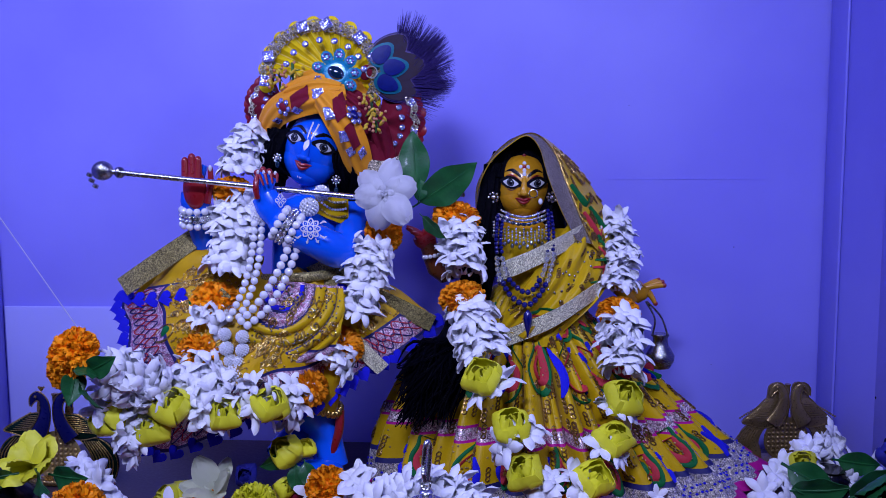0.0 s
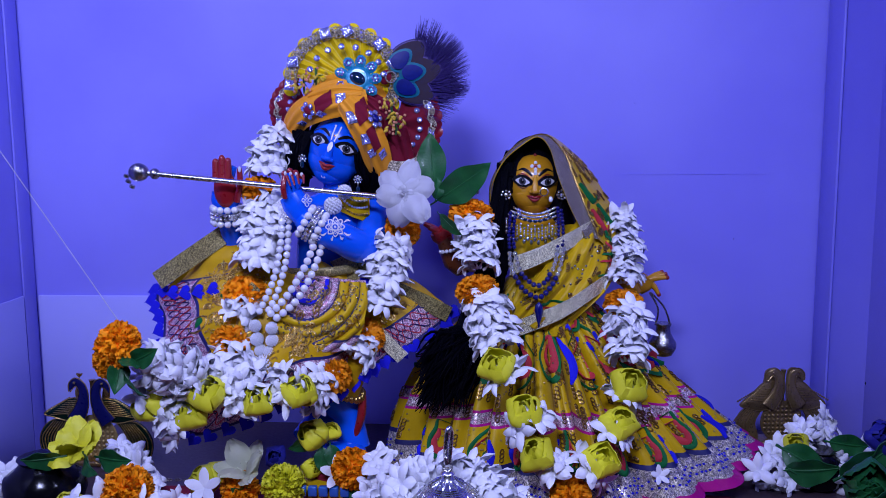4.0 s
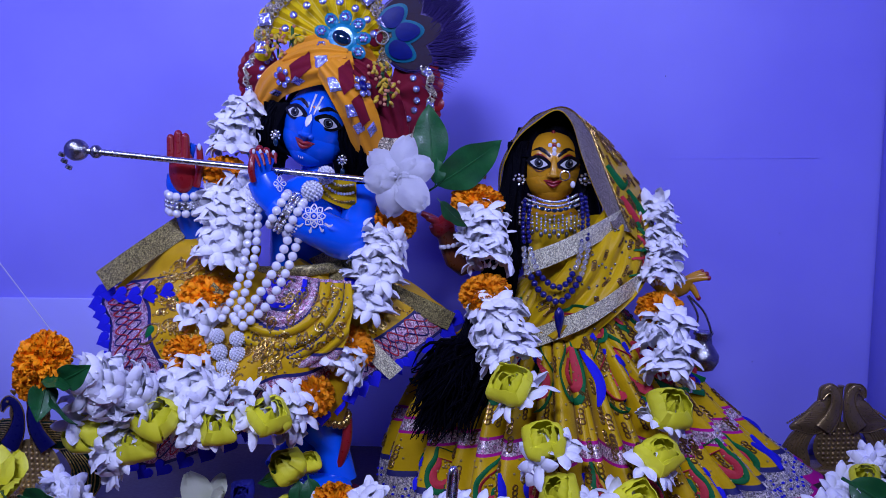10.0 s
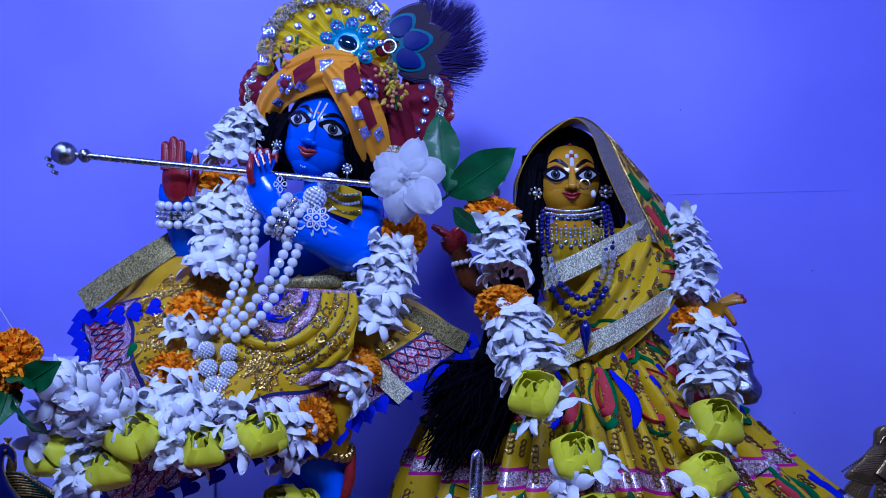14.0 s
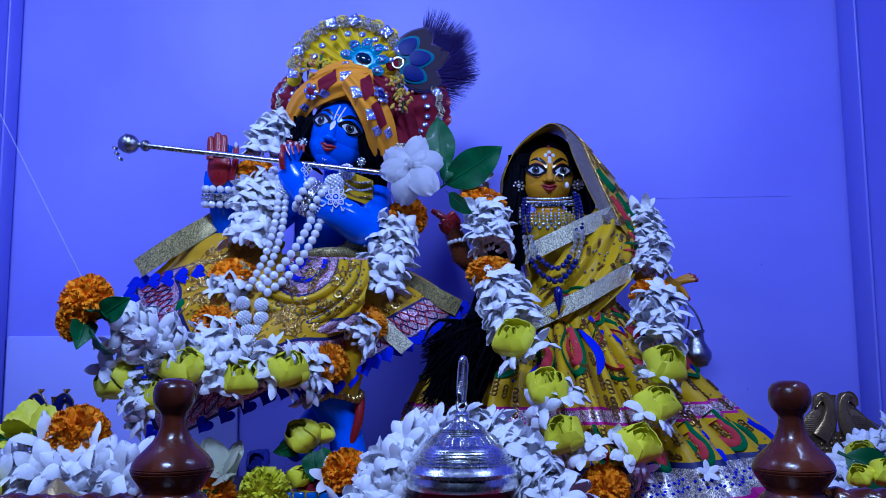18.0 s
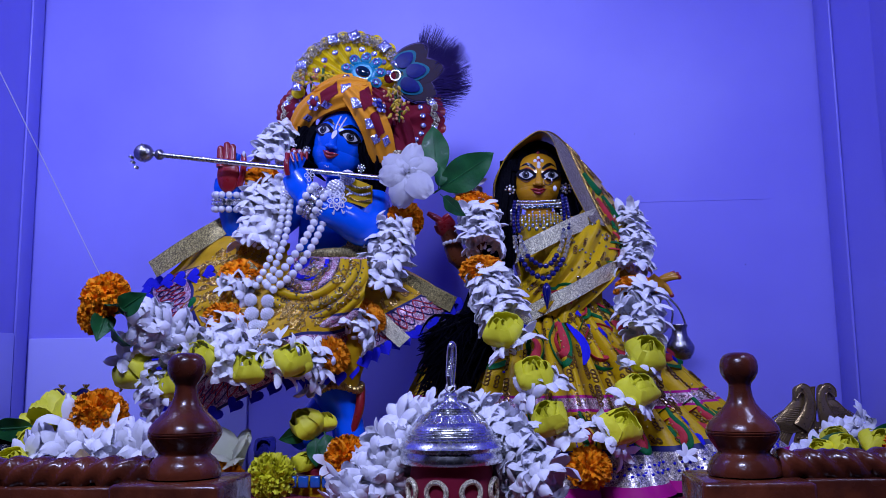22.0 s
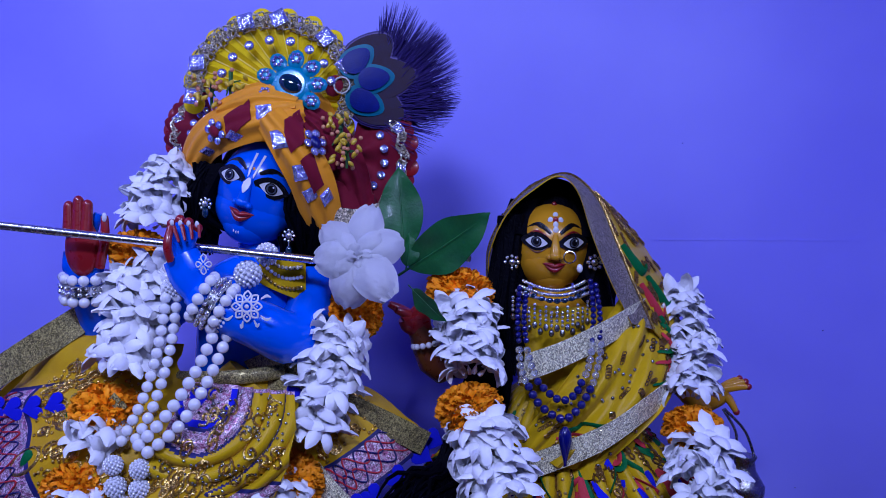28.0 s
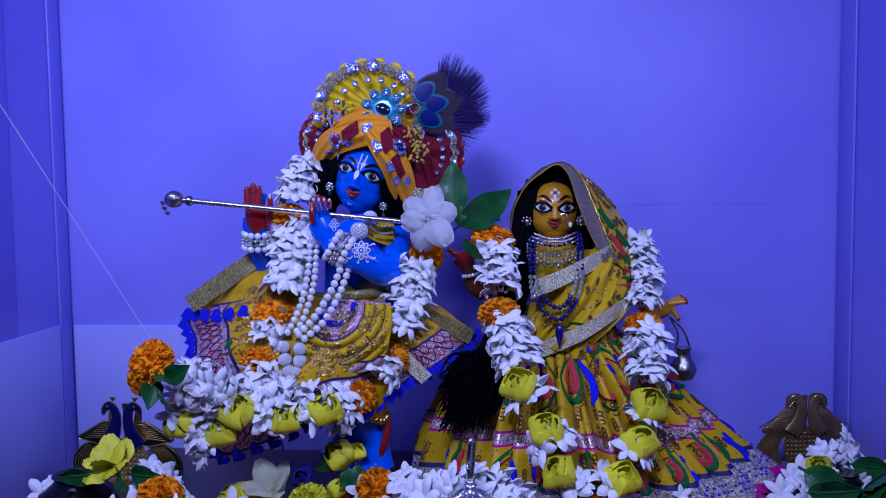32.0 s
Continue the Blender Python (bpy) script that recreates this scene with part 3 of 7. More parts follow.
blob(K, on_face(0, 0.0195, 0.0002), (0.0010, 0.0006, 0.0012), None, 7, 8, 6)
strip(K, [on_face(0, 0.0125, 0.0020), on_face(0, 0.0085, 0.0036), on_face(0, 0.0045, 0.0050), on_face(0, 0.0005, 0.0062)], [0.0006, 0.0030, 0.0026, 0.0003], F_OUT, 3)
tube(K, [on_face(0, 0.014, -0.001), on_face(0, 0.003, 0.0008), on_face(0, -0.0065, 0.0014)], [0.0024, 0.0040, 0.0054], 10, 14, 0)
blob(K, on_face(0, -0.0075, 0.0026), (0.0056, 0.0046, 0.0042), (6, 19, -5), 0, 18, 12)
for sx in (-1, 1):
    blob(K, on_face(sx * 0.0050, -0.0088, 0.0022), (0.0032, 0.0034, 0.0028), (6, 19, -5), 0, 14, 10)
tube(K, [on_face(-0.0105, -0.0150, 0.0010), on_face(-0.0035, -0.0160, 0.0036), on_face(0, -0.0172, 0.0040), on_face(0.0035, -0.0160, 0.0036), on_face(0.0105, -0.0150, 0.0010)], [0.0004, 0.0022, 0.0018, 0.0022, 0.0004], 14, 8, 5)
tube(K, [on_face(-0.0090, -0.0158, 0.0016), on_face(0, -0.0208, 0.0044), on_face(0.0090, -0.0158, 0.0016)], [0.0005, 0.0030, 0.0005], 12, 8, 5)
for k in range(3):
    blob(K, on_face((k - 1) * 0.0020, -0.0325 + 0.0006 * abs(k - 1), 0.0098), (0.0005, 0.0005, 0.0011), None, 3, 6, 5)
# hair: a cap and long locks at both sides
blob(K, face + Vector((0.006, 0.014, 0.006)), (0.046, 0.036, 0.046), None, 1, 24, 16)
rnd = random.Random(5)
for k in range(70):
    s = -1 if k % 3 == 0 else 1
    a = rnd.uniform(0, 1)
    x0 = face.x + s * rnd.uniform(0.026, 0.042)
    drop = rnd.uniform(0.04, 0.085) if s > 0 else rnd.uniform(0.02, 0.04)
    x0 = x0 if s > 0 else x0 + 0.006
    y0 = rnd.uniform(-0.012, 0.03)
    tube(K, [(x0, y0, face.z + 0.02), (x0 + s * rnd.uniform(0.002, 0.016), y0 - 0.004, face.z - drop * 0.5), (x0 + s * rnd.uniform(-0.006, 0.016), y0, face.z - drop)], [0.004, 0.0038, 0.001], 7, 5, 1)
for pts, rr in (([(-0.094, 0, 0.403), (-0.083, -0.004, 0.37), (-0.079, 0.004, 0.329)], (0.010, 0.017, 0.008)), ([(-0.104, 0.008, 0.366), (-0.093, 0.006, 0.339), (-0.09, 0.008, 0.317)], (0.012, 0.016, 0.008)), ([(-0.168, 0.004, 0.409), (-0.174, -0.004, 0.385), (-0.178, -0.006, 0.356)], (0.009, 0.010, 0.004)), ([(-0.166, 0.01, 0.393), (-0.169, 0.006, 0.365), (-0.17, 0.008, 0.338)], (0.011, 0.012, 0.007))):
    tube(K, pts, rr, 12, 14, 1, 0.7)
    for k in range(26):
        o = [Vector((rnd.uniform(-1, 1), rnd.uniform(-1.1, -0.2), rnd.uniform(-0.3, 0.3))) for q in range(3)]
        tube(K, [Vector(p) + o[q] * rr[q] * (0.95 if q < 2 else 1.8) for q, p in enumerate(pts)], [0.0016, 0.0018, 0.0004], 9, 5, 1)
# neck, body, arms
tube(K, [(-0.128, 0.012, 0.350), (-0.128, 0.010, 0.325)], [0.0165, 0.019], 4, 18, 0)
tube(K, [(-0.126, 0.012, 0.332), (-0.130, 0.010, 0.312), (-0.138, 0.006, 0.275), (-0.145, 0.004, 0.238), (-0.148, 0.004, 0.20)], [0.020, 0.045, 0.040, 0.034, 0.038], 16, 24, 0, 0.72)
tube(K, [(-0.085, 0.004, 0.318), (-0.082, -0.012, 0.293), (-0.09, -0.04, 0.275), (-0.11, -0.058, 0.286), (-0.138, -0.066, 0.299), (-0.154, -0.066, 0.312)], [0.019, 0.0185, 0.0205, 0.0185, 0.0150, 0.0125], 26, 18, 0)
hand_shape(K, (-0.152, -0.066, 0.309), (-0.167, -0.064, 0.337), [(-0.174, -0.062, 0.361), (-0.167, -0.064, 0.364), (-0.16, -0.066, 0.362), (-0.153, -0.067, 0.358)], 0.0140, 0, 5)
tube(K, [(-0.171, -0.074, 0.334), (-0.172, -0.077, 0.346), (-0.171, -0.072, 0.359)], [0.0028, 0.0034, 0.0026], 8, 8, 5)
for k in range(4):
    tube(K, [(-0.169, -0.072, 0.359), (-0.163, -0.078, 0.348)] if k == 0 else [Vector((-0.17, -0.07, 0.36)) + k * Vector((0.0068, -0.001, 0.0)), Vector((-0.164, -0.077, 0.348)) + k * Vector((0.0052, 0, 0.001))], [0.0018, 0.0010], 5, 6, 5)
    blob(K, Vector((-0.171, -0.07, 0.362)) + k * Vector((0.0066, -0.0012, -0.0004)), (0.0017, 0.0009, 0.0024), None, 3, 8, 6)
tube(K, [(-0.175, 0.01, 0.315), (-0.243, 0, 0.262), (-0.25, -0.02, 0.288), (-0.252, -0.035, 0.312)], [0.018, 0.017, 0.0145, 0.0120], 16, 16, 0)
hand_shape(K, (-0.252, -0.038, 0.315), (-0.252, -0.04, 0.34), [(-0.262, -0.04, 0.373), (-0.253, -0.042, 0.378), (-0.246, -0.042, 0.375), (-0.239, -0.04, 0.369)], 0.0150, 0, None)
tube(K, [(-0.236, -0.046, 0.328), (-0.23, -0.05, 0.349), (-0.23, -0.05, 0.367)], [0.0040, 0.0038, 0.0028], 8, 8, 5)
blob(K, (-0.249, -0.047, 0.343), (0.0135, 0.0045, 0.022), (0, 0, 0), 5, 16, 12)
for p, q in (((-0.258, -0.048, 0.352), (-0.259, -0.047, 0.374)), ((-0.251, -0.049, 0.355), (-0.251, -0.048, 0.378)), ((-0.245, -0.049, 0.354), (-0.244, -0.048, 0.375))):
    tube(K, [p, q], [0.0054, 0.0040], 5, 10, 5)
    blob(K, q, (0.0040, 0.0040, 0.0046), None, 5, 10, 8)
blob(K, (-0.229, -0.053, 0.366), (0.0020, 0.0014, 0.0036), None, 3, 8, 6)
# painted ornament on the forearm
arm_c = Vector((-0.113, -0.081, 0.302))
def arm_pt(x, z):
    return arm_c + Vector((x, 9.0 * (z - 0.15 * x) ** 2 + 22.0 * max(0.0, z) * max(0.0, z), z))
for k in range(8):
    a = math.tau * k / 8
    ca, sa = math.cos(a), math.sin(a)
    for q in (-1, 1):
        strip(K, [arm_pt(0.0045 * ca, 0.0045 * sa), arm_pt(0.0080 * ca - q * 0.0026 * sa, 0.0080 * sa + q * 0.0026 * ca), arm_pt(0.0112 * ca, 0.0112 * sa)], [0.0006, 0.0007, 0.0006], (0, -1, 0), 3, 8)
    blob(K, arm_pt(0.0075 * ca, 0.0075 * sa), (0.0007, 0.0004, 0.0007), None, 3, 6, 4)
strip(K, [arm_pt(0.0038 * math.cos(a), 0.0038 * math.sin(a)) for a in [math.tau * i / 12 for i in range(13)]], [0.0008, 0.0008], (0, -1, 0), 3, 30)
blob(K, arm_c, (0.0016, 0.0005, 0.0016), None, 3, 8, 6)
for sx, sz in ((-1, -1), (1, -1), (1, 0.8), (-1, 0.8), (-0.3, -1.6), (0.5, -1.5)):
    strip(K, [arm_pt(sx * 0.0100, sz * 0.0065), arm_pt(sx * 0.0140, sz * 0.0095), arm_pt(sx * 0.0175, sz * 0.0080)], [0.0004, 0.0012, 0.0003], (0, -1, 0), 3, 10)
hm = Vector((-0.145, -0.079, 0.332))
for k in range(4):
    a = math.tau * k / 4
    ca, sa = math.cos(a), math.sin(a)
    for q in (-1, 1):
        strip(K, [hm + Vector((0.001 * ca, 0, 0.001 * sa)), hm + Vector((0.0042 * ca - q * 0.002 * sa, 0.0006, 0.0050 * sa + q * 0.002 * ca)), hm + Vector((0.0060 * ca, 0.0012, 0.0075 * sa))], [0.0005, 0.0006, 0.0004], (0, -1, 0), 3, 8)
    blob(K, hm + Vector((0.0045 * math.cos(a + 0.785), 0.0010, 0.0052 * math.sin(a + 0.785))), (0.0006, 0.0004, 0.0006), None, 3, 6, 4)
# legs and feet
tube(K, [(-0.120, -0.02, 0.17), (-0.123, -0.035, 0.097), (-0.111, -0.038, 0.066), (-0.104, -0.042, 0.029)], [0.034, 0.028, 0.017, 0.020], 14, 18, 0, 0.8)
tube(K, [(-0.092, -0.045, 0.094), (-0.093, -0.05, 0.071), (-0.102, -0.05, 0.043)], [0.0050, 0.0052, 0.0035], 10, 8, 5)
tube(K, [(-0.133, 0, 0.079), (-0.154, -0.02, 0.052), (-0.168, -0.04, 0.037)], [0.024, 0.017, 0.014], 10, 14, 0, 0.8)
blob(K, (-0.116, -0.06, 0.029), (0.030, 0.022, 0.012), (0, 0, 10), 0)
solo("flute_player_figure", K, [BLUE_SKIN, HAIR, BLACK_PAINT, WHITE_PAINT, GREY_PAINT, RED_PAINT, SKY_PAINT, ORANGE_SILK], "glossy blue painted standing figure with black hair playing a flute", "statue")

# ---- the companion: one painted figure ----
R = bmesh.new()
# slots: 0 ochre, 1 hair, 2 black, 3 white, 4 grey, 5 crimson, 6 brown
face = Vector((0.1135, 0.052, 0.3430))
tilt = Euler((radians(3), radians(2), radians(2))).to_matrix()
blob(R, face, (0.0335, 0.0345, 0.0380), (3, 2, 2), 0, 32, 24)
blob(R, face + tilt @ Vector((0, -0.0045, -0.0115)), (0.0298, 0.0295, 0.0250), (3, 2, 2), 0, 32, 20)
blob(R, face + tilt @ Vector((0, -0.0105, -0.0215)), (0.0190, 0.0195, 0.0160), (3, 2, 2), 0, 18, 12)
F_UP = tilt @ Vector((0, 0, 1))
def on_face(x, z, lift=0.0):
    y = -0.0345 * math.sqrt(max(0.0, 1 - (x / 0.0328) ** 2 - (z / 0.0375) ** 2)) - lift
    return face + tilt @ Vector((x, y, z))


for sx in (-1, 1):
    painted_eye(R, on_face(sx * 0.0150, 0.005, 0.0004), tilt @ Vector((sx * 0.42, -1, 0.1)), tilt @ Vector((1, sx * 0.42, sx * 0.10)), F_UP, 0.0100, 0.0047, (2, 3, 4))
    strip(R, [on_face(sx * 0.004, 0.0125, 0.0007), on_face(sx * 0.014, 0.0190, 0.0007), on_face(sx * 0.0265, 0.0125, 0.0007)], [0.0012, 0.0024, 0.0006], (0, -1, 0), 2)
    strip(R, [on_face(sx * 0.006, 0.0090, 0.0006), on_face(sx * 0.015, 0.0140, 0.0006), on_face(sx * 0.026, 0.0085, 0.0006)], [0.0003, 0.0009, 0.0003], (0, -1, 0), 5)
    strip(R, [on_face(sx * 0.006, 0.0010, 0.0006), on_face(sx * 0.015, -0.0035, 0.0006), on_face(sx * 0.025, 0.0030, 0.0006)], [0.0003, 0.0007, 0.0003], (0, -1, 0), 6)
for dx, dz in ((0, 0.0270), (0, 0.0195), (-0.0042, 0.0230), (0.0042, 0.0230), (0, 0.0155)):
    blob(R, on_face(dx, dz, 0.0003), (0.0023, 0.0007, 0.0029), None, 3, 8, 6)
blob(R, on_face(0, 0.0232, 0.0007), (0.0024, 0.0009, 0.0027), None, 5, 8, 6)
tube(R, [on_face(0, 0.011, -0.001), on_face(0, 0.002, 0.0008), on_face(0, -0.0050, 0.0030)], [0.0022, 0.0036, 0.0048], 10, 14, 0)
blob(R, on_face(0, -0.0058, 0.0040), (0.0050, 0.0042, 0.0038), (3, 2, 2), 0, 18, 12)
for sx in (-1, 1):
    blob(R, on_face(sx * 0.0046, -0.0068, 0.0022), (0.0029, 0.0032, 0.0026), (3, 2, 2), 0, 14, 10)
tube(R, [on_face(-0.0095, -0.0125, 0.0010), on_face(-0.0032, -0.0132, 0.0034), on_face(0, -0.0143, 0.0038), on_face(0.0032, -0.0132, 0.0034), on_face(0.0095, -0.0125, 0.0010)], [0.0004, 0.0019, 0.0015, 0.0019, 0.0004], 14, 8, 5)
tube(R, [on_face(-0.0082, -0.0132, 0.0014), on_face(0, -0.0176, 0.0042), on_face(0.0082, -0.0132, 0.0014)], [0.0004, 0.0025, 0.0004], 12, 8, 5)
blob(R, on_face(0, 0.0355, 0.001), (0.0022, 0.0016, 0.0026), None, 5, 8, 6)
blob(R, face + Vector((0.002, 0.018, 0.018)), (0.0365, 0.034, 0.041), None, 1, 24, 16)
rnd = random.Random(9)
for s in (-1, 1):
    tube(R, [(face.x + s * 0.022, 0.052, face.z + 0.022), (face.x + s * 0.031, 0.048, face.z - 0.015), (face.x + s * 0.038, 0.040, face.z - 0.060), (face.x + s * 0.036, 0.036, face.z - 0.100)], [0.012, 0.015, 0.015, 0.006], 14, 12, 1)
    for k in range(90):
        q = rnd.uniform(0, 1)
        x0 = face.x + s * (0.025 + (0.012 if s < 0 else 0.018) * q)
        w = [rnd.uniform(-0.003, 0.003) for _ in range(4)]
        tube(R, [(x0 - s * 0.004, 0.044 + 0.02 * q, face.z + 0.040), (x0 + s * 0.009 + w[0], 0.040 + 0.02 * q + w[1], face.z - 0.005), (x0 + s * 0.007 + w[2], 0.026 + 0.02 * q, face.z - 0.045), (x0 + s * 0.004 + w[3] * 2, 0.012 + 0.03 * q, face.z - rnd.uniform(0.08, 0.115))], [0.0022, 0.0026, 0.0024, 0.0006], 12, 5, 1)
tube(R, [on_face(-0.028, 0.006, 0.002), on_face(-0.018, 0.033, 0.0), on_face(-0.001, 0.0385, 0.0)], [0.008, 0.009, 0.008], 10, 10, 1)
tube(R, [on_face(0.028, 0.006, 0.002), on_face(0.018, 0.033, 0.0), on_face(0.001, 0.0385, 0.0)], [0.008, 0.009, 0.008], 10, 10, 1)
tube(R, [(0.115, 0.056, 0.325), (0.115, 0.052, 0.300)], [0.0150, 0.0180], 4, 16, 0)
tube(R, [(0.115, 0.052, 0.305), (0.116, 0.050, 0.285), (0.118, 0.044, 0.250), (0.120, 0.042, 0.215), (0.122, 0.04, 0.18)], [0.018, 0.046, 0.038, 0.030, 0.032], 14, 20, 0, 0.72)
# raised palm beside the white bloom and the hanging hand
tube(R, [(0.075, 0.045, 0.285), (0.023, 0.02, 0.242), (0.006, 0.01, 0.272), (0.003, 0.004, 0.284)], [0.014, 0.0125, 0.0105, 0.009], 12, 12, 6)
hand_shape(R, (0.006, 0.006, 0.275), (-0.002, -0.002, 0.289), [(-0.019, -0.008, 0.298), (-0.013, -0.01, 0.293), (-0.008, -0.006, 0.285), (0.007, -0.004, 0.296)], 0.0115, 5, None)
tube(R, [(0.165, 0.045, 0.280), (0.205, 0.062, 0.250), (0.248, 0.068, 0.201)], [0.016, 0.0135, 0.0095], 12, 12, 0)
hand_shape(R, (0.248, 0.066, 0.205), (0.262, 0.062, 0.221), [(0.284, 0.06, 0.222), (0.282, 0.062, 0.226), (0.278, 0.066, 0.228), (0.274, 0.06, 0.2)], 0.0105, 0, 5)
# long hair down her side
rnd = random.Random(8)
for k in range(520):
    s = rnd.uniform(0, 1)
    a = Vector((0.080 + rnd.uniform(-0.010, 0.008), 0.045 + rnd.uniform(-0.014, 0.02), 0.350 + rnd.uniform(-0.02, 0.02)))
    b = Vector((0.061, 0.02, 0.249)) + Vector((rnd.uniform(-0.014, 0.018), rnd.uniform(-0.01, 0.02), 0))
    c = Vector((0.042, -0.02, 0.178)) + Vector((rnd.uniform(-0.020, 0.02), rnd.uniform(-0.02, 0.02), 0))
    d = Vector((0.001, -0.058, 0.112)) + Vector((rnd.uniform(-0.028, 0.034), rnd.uniform(-0.025, 0.02), rnd.uniform(-0.030, 0.040)))
    e = c.lerp(d, 0.5) + Vector((rnd.uniform(-0.016, 0.016), rnd.uniform(-0.012, 0.012), rnd.uniform(-0.012, 0.012)))
    tube(R, [a, b, c, e, d], [0.0030, 0.0028, 0.0024, 0.0017, 0.0004], 16, 5, 1)
solo("companion_figure", R, [GOLD_SKIN, HAIR, BLACK_PAINT, WHITE_PAINT, GREY_PAINT, RED_PAINT, BROWN_PAINT], "glossy ochre painted standing figure with long black hair", "statue")

# ---- flowers ----
def petal(bm, length, width, curl, base, tiltout, roll, slot=0, cup=0.2, nu=5, nv=2, ruffle=0.0, tip=0.6):
    """One petal from base, rising along z, leaning out by tiltout, turned by roll, curling back by curl."""
    rows = []
    cz, cr, ang = 0.0, 0.0, tiltout
    for i in range(nu + 1):
        s = i / nu
        w = width * 0.5 * (0.35 + 0.65 * math.sin(math.pi * min(1, s * 0.75 + 0.12))) * (1 if s < 0.7 else 1 - tip * ((s - 0.7) / 0.3) ** 2)
        row = []
        for j in range(nv + 1):
            t = j / nv * 2 - 1
            off = -cup * w * (1 - t * t) + ruffle * math.sin(7 * t + 11 * s) * width * s
            p = Vector((cr + off * math.cos(ang), t * w, cz - off * math.sin(ang)))
            row.append(bm.verts.new(base + Matrix.Rotation(roll, 3, "Z") @ p))
        rows.append(row)
        cr += length / nu * math.sin(ang)
        cz += length / nu * math.cos(ang)
        ang += curl / nu
    for a, b in zip(rows, rows[1:]):
        for j in range(nv):
            bm.faces.new((a[j], a[j + 1], b[j + 1], b[j])).material_index = slot


def floret_mesh(seed):
    r = random.Random(seed)
    bm = bmesh.new()
    tube(bm, [(0, 0, 0), (0.0006, 0, 0.004), (0, 0, 0.009)], [0.0016, 0.0020, 0.0032], 4, 6, 0)
    n = 6
    for k in range(n):
        petal(bm, r.uniform(0.0195, 0.0275), r.uniform(0.0100, 0.0135), r.uniform(0.5, 2.4), Vector((0, 0, 0.0075)), r.uniform(0.15, 0.9), math.tau * k / n + r.uniform(-0.35, 0.35), 0, 0.55, 8, 4, r.uniform(0.03, 0.10), 0.72)
    bmesh.ops.pointmerge(bm, verts=[v for v in bm.verts if (v.co - Vector((0, 0, 0.0080))).length < 0.0037], merge_co=Vector((0, 0, 0.0080)))
    return mesh_of("tuberose_floret", bm, PETAL)


def marigold_mesh(seed, m=None, n=480, radius=0.0225, flat=0.80):
    r = random.Random(seed)
    bm = bmesh.new()
    blob(bm, (0, 0, 0), (radius * 0.68, radius * 0.68, radius * 0.56), None, 0, 12, 8)
    for k in range(n):
        z = 1 - 2 * (k + 0.5) / n * 0.82
        a = k * 2.39996 + r.uniform(-0.2, 0.2)
        q = math.sqrt(max(0, 1 - z * z))
        way = Vector((q * math.cos(a), q * math.sin(a), z)).normalized()
        way = (way + Vector((r.uniform(-1, 1), r.uniform(-1, 1), r.uniform(-0.3, 0.6))) * 0.22).normalized()
        tmp = bmesh.new()
        petal(tmp, radius * r.uniform(0.34, 0.44), radius * r.uniform(0.24, 0.34), r.uniform(-0.4, 0.9), Vector((0, 0, 0)), r.uniform(-0.1, 0.4), r.uniform(0, math.tau), 0, 0.5, 3, 4, 0.16, 0.15)
        mm = aim(Vector((way.x, way.y, way.z * flat)) * radius * r.uniform(0.54, 0.66), way, r.uniform(0, 6))
        lookup = {v: bm.verts.new(mm @ v.co) for v in tmp.verts}
        for f in tmp.faces:
            bm.faces.new([lookup[v] for v in f.verts])
        tmp.free()
    bm.transform(Matrix.Translation((0, 0, -0.003)))
    return mesh_of("marigold", bm, m or MARI)


def rose_mesh(seed, m=None, size=0.022):
    """A half-open bloom of a few broad, square-cut petals folded round one another."""
    r = random.Random(seed)
    bm = bmesh.new()
    turn = r.uniform(0, math.tau)
    for k in range(8):
        core, inner = k < 2, k < 4
        a0 = turn + (math.pi * k + 0.8 * core if inner else math.tau * (k - 4) / 4) + r.uniform(-0.25, 0.25)
        wide = r.uniform(1.1, 1.35) if inner else r.uniform(0.85, 1.15)
        grow = 0.36 if core else 0.64 if inner else r.uniform(0.80, 0.98)
        high = r.uniform(0.74, 0.90) if inner else r.uniform(0.66, 0.88)
        lip = r.uniform(-1.6, -1.2) if core else r.uniform(-1.1, -0.7) if inner else r.uniform(-1.05, -0.45)
        skew, crease = r.uniform(-0.16, 0.16), r.uniform(0, 6)
        def place(u, v, a0=a0, wide=wide, grow=grow, high=high, lip=lip, skew=skew, crease=crease):
            t = 2 * u - 1
            a = a0 + wide * t
            square = 1 / max(abs(math.cos(a - turn)), abs(math.sin(a - turn))) ** 0.55
            belly = math.sin(min(1.0, v * 1.15) * math.pi * 0.5) ** 0.6
            rr = size * grow * square * belly * (1 + lip * max(0.0, v - 0.62) ** 1.4 * 2.2) + size * 0.05 * math.sin(3 * t + crease + 2 * v) * v + size * 0.025 * v * math.sin(9 * t + 5 * v + crease)
            z = size * (-0.80 + (0.80 + high) * (v - 0.10 * t * t * v + skew * t * v * 0.5))
            return (rr * math.cos(a), rr * math.sin(a), z)
        sheet(bm, place, 12, 10, 0.0005)
    bmesh.ops.pointmerge(bm, verts=[v for v in bm.verts if (v.co - Vector((0, 0, -0.80 * size))).length < 0.0009], merge_co=Vector((0, 0, -0.80 * size)))
    return mesh_of("yellow_rose", bm, m or ROSE_Y)


def leaf_mesh(name, length, width, bend=0.5, fold=0.25, m=None, nv=6):
    bm = bmesh.new()
    def place(u, v):
        s = v
        w = width / 2 * math.sin(math.pi * min(1.0, s ** 0.8)) ** 0.9
        t = 2 * u - 1
        return (t * w, bend * length * s * s * 0.35 - fold * w * abs(t) + 0.05 * width * math.sin(14 * s) * t * t, s * length * (1 - 0.12 * bend * s))
    sheet(bm, place, nv, 14, 0.0005)
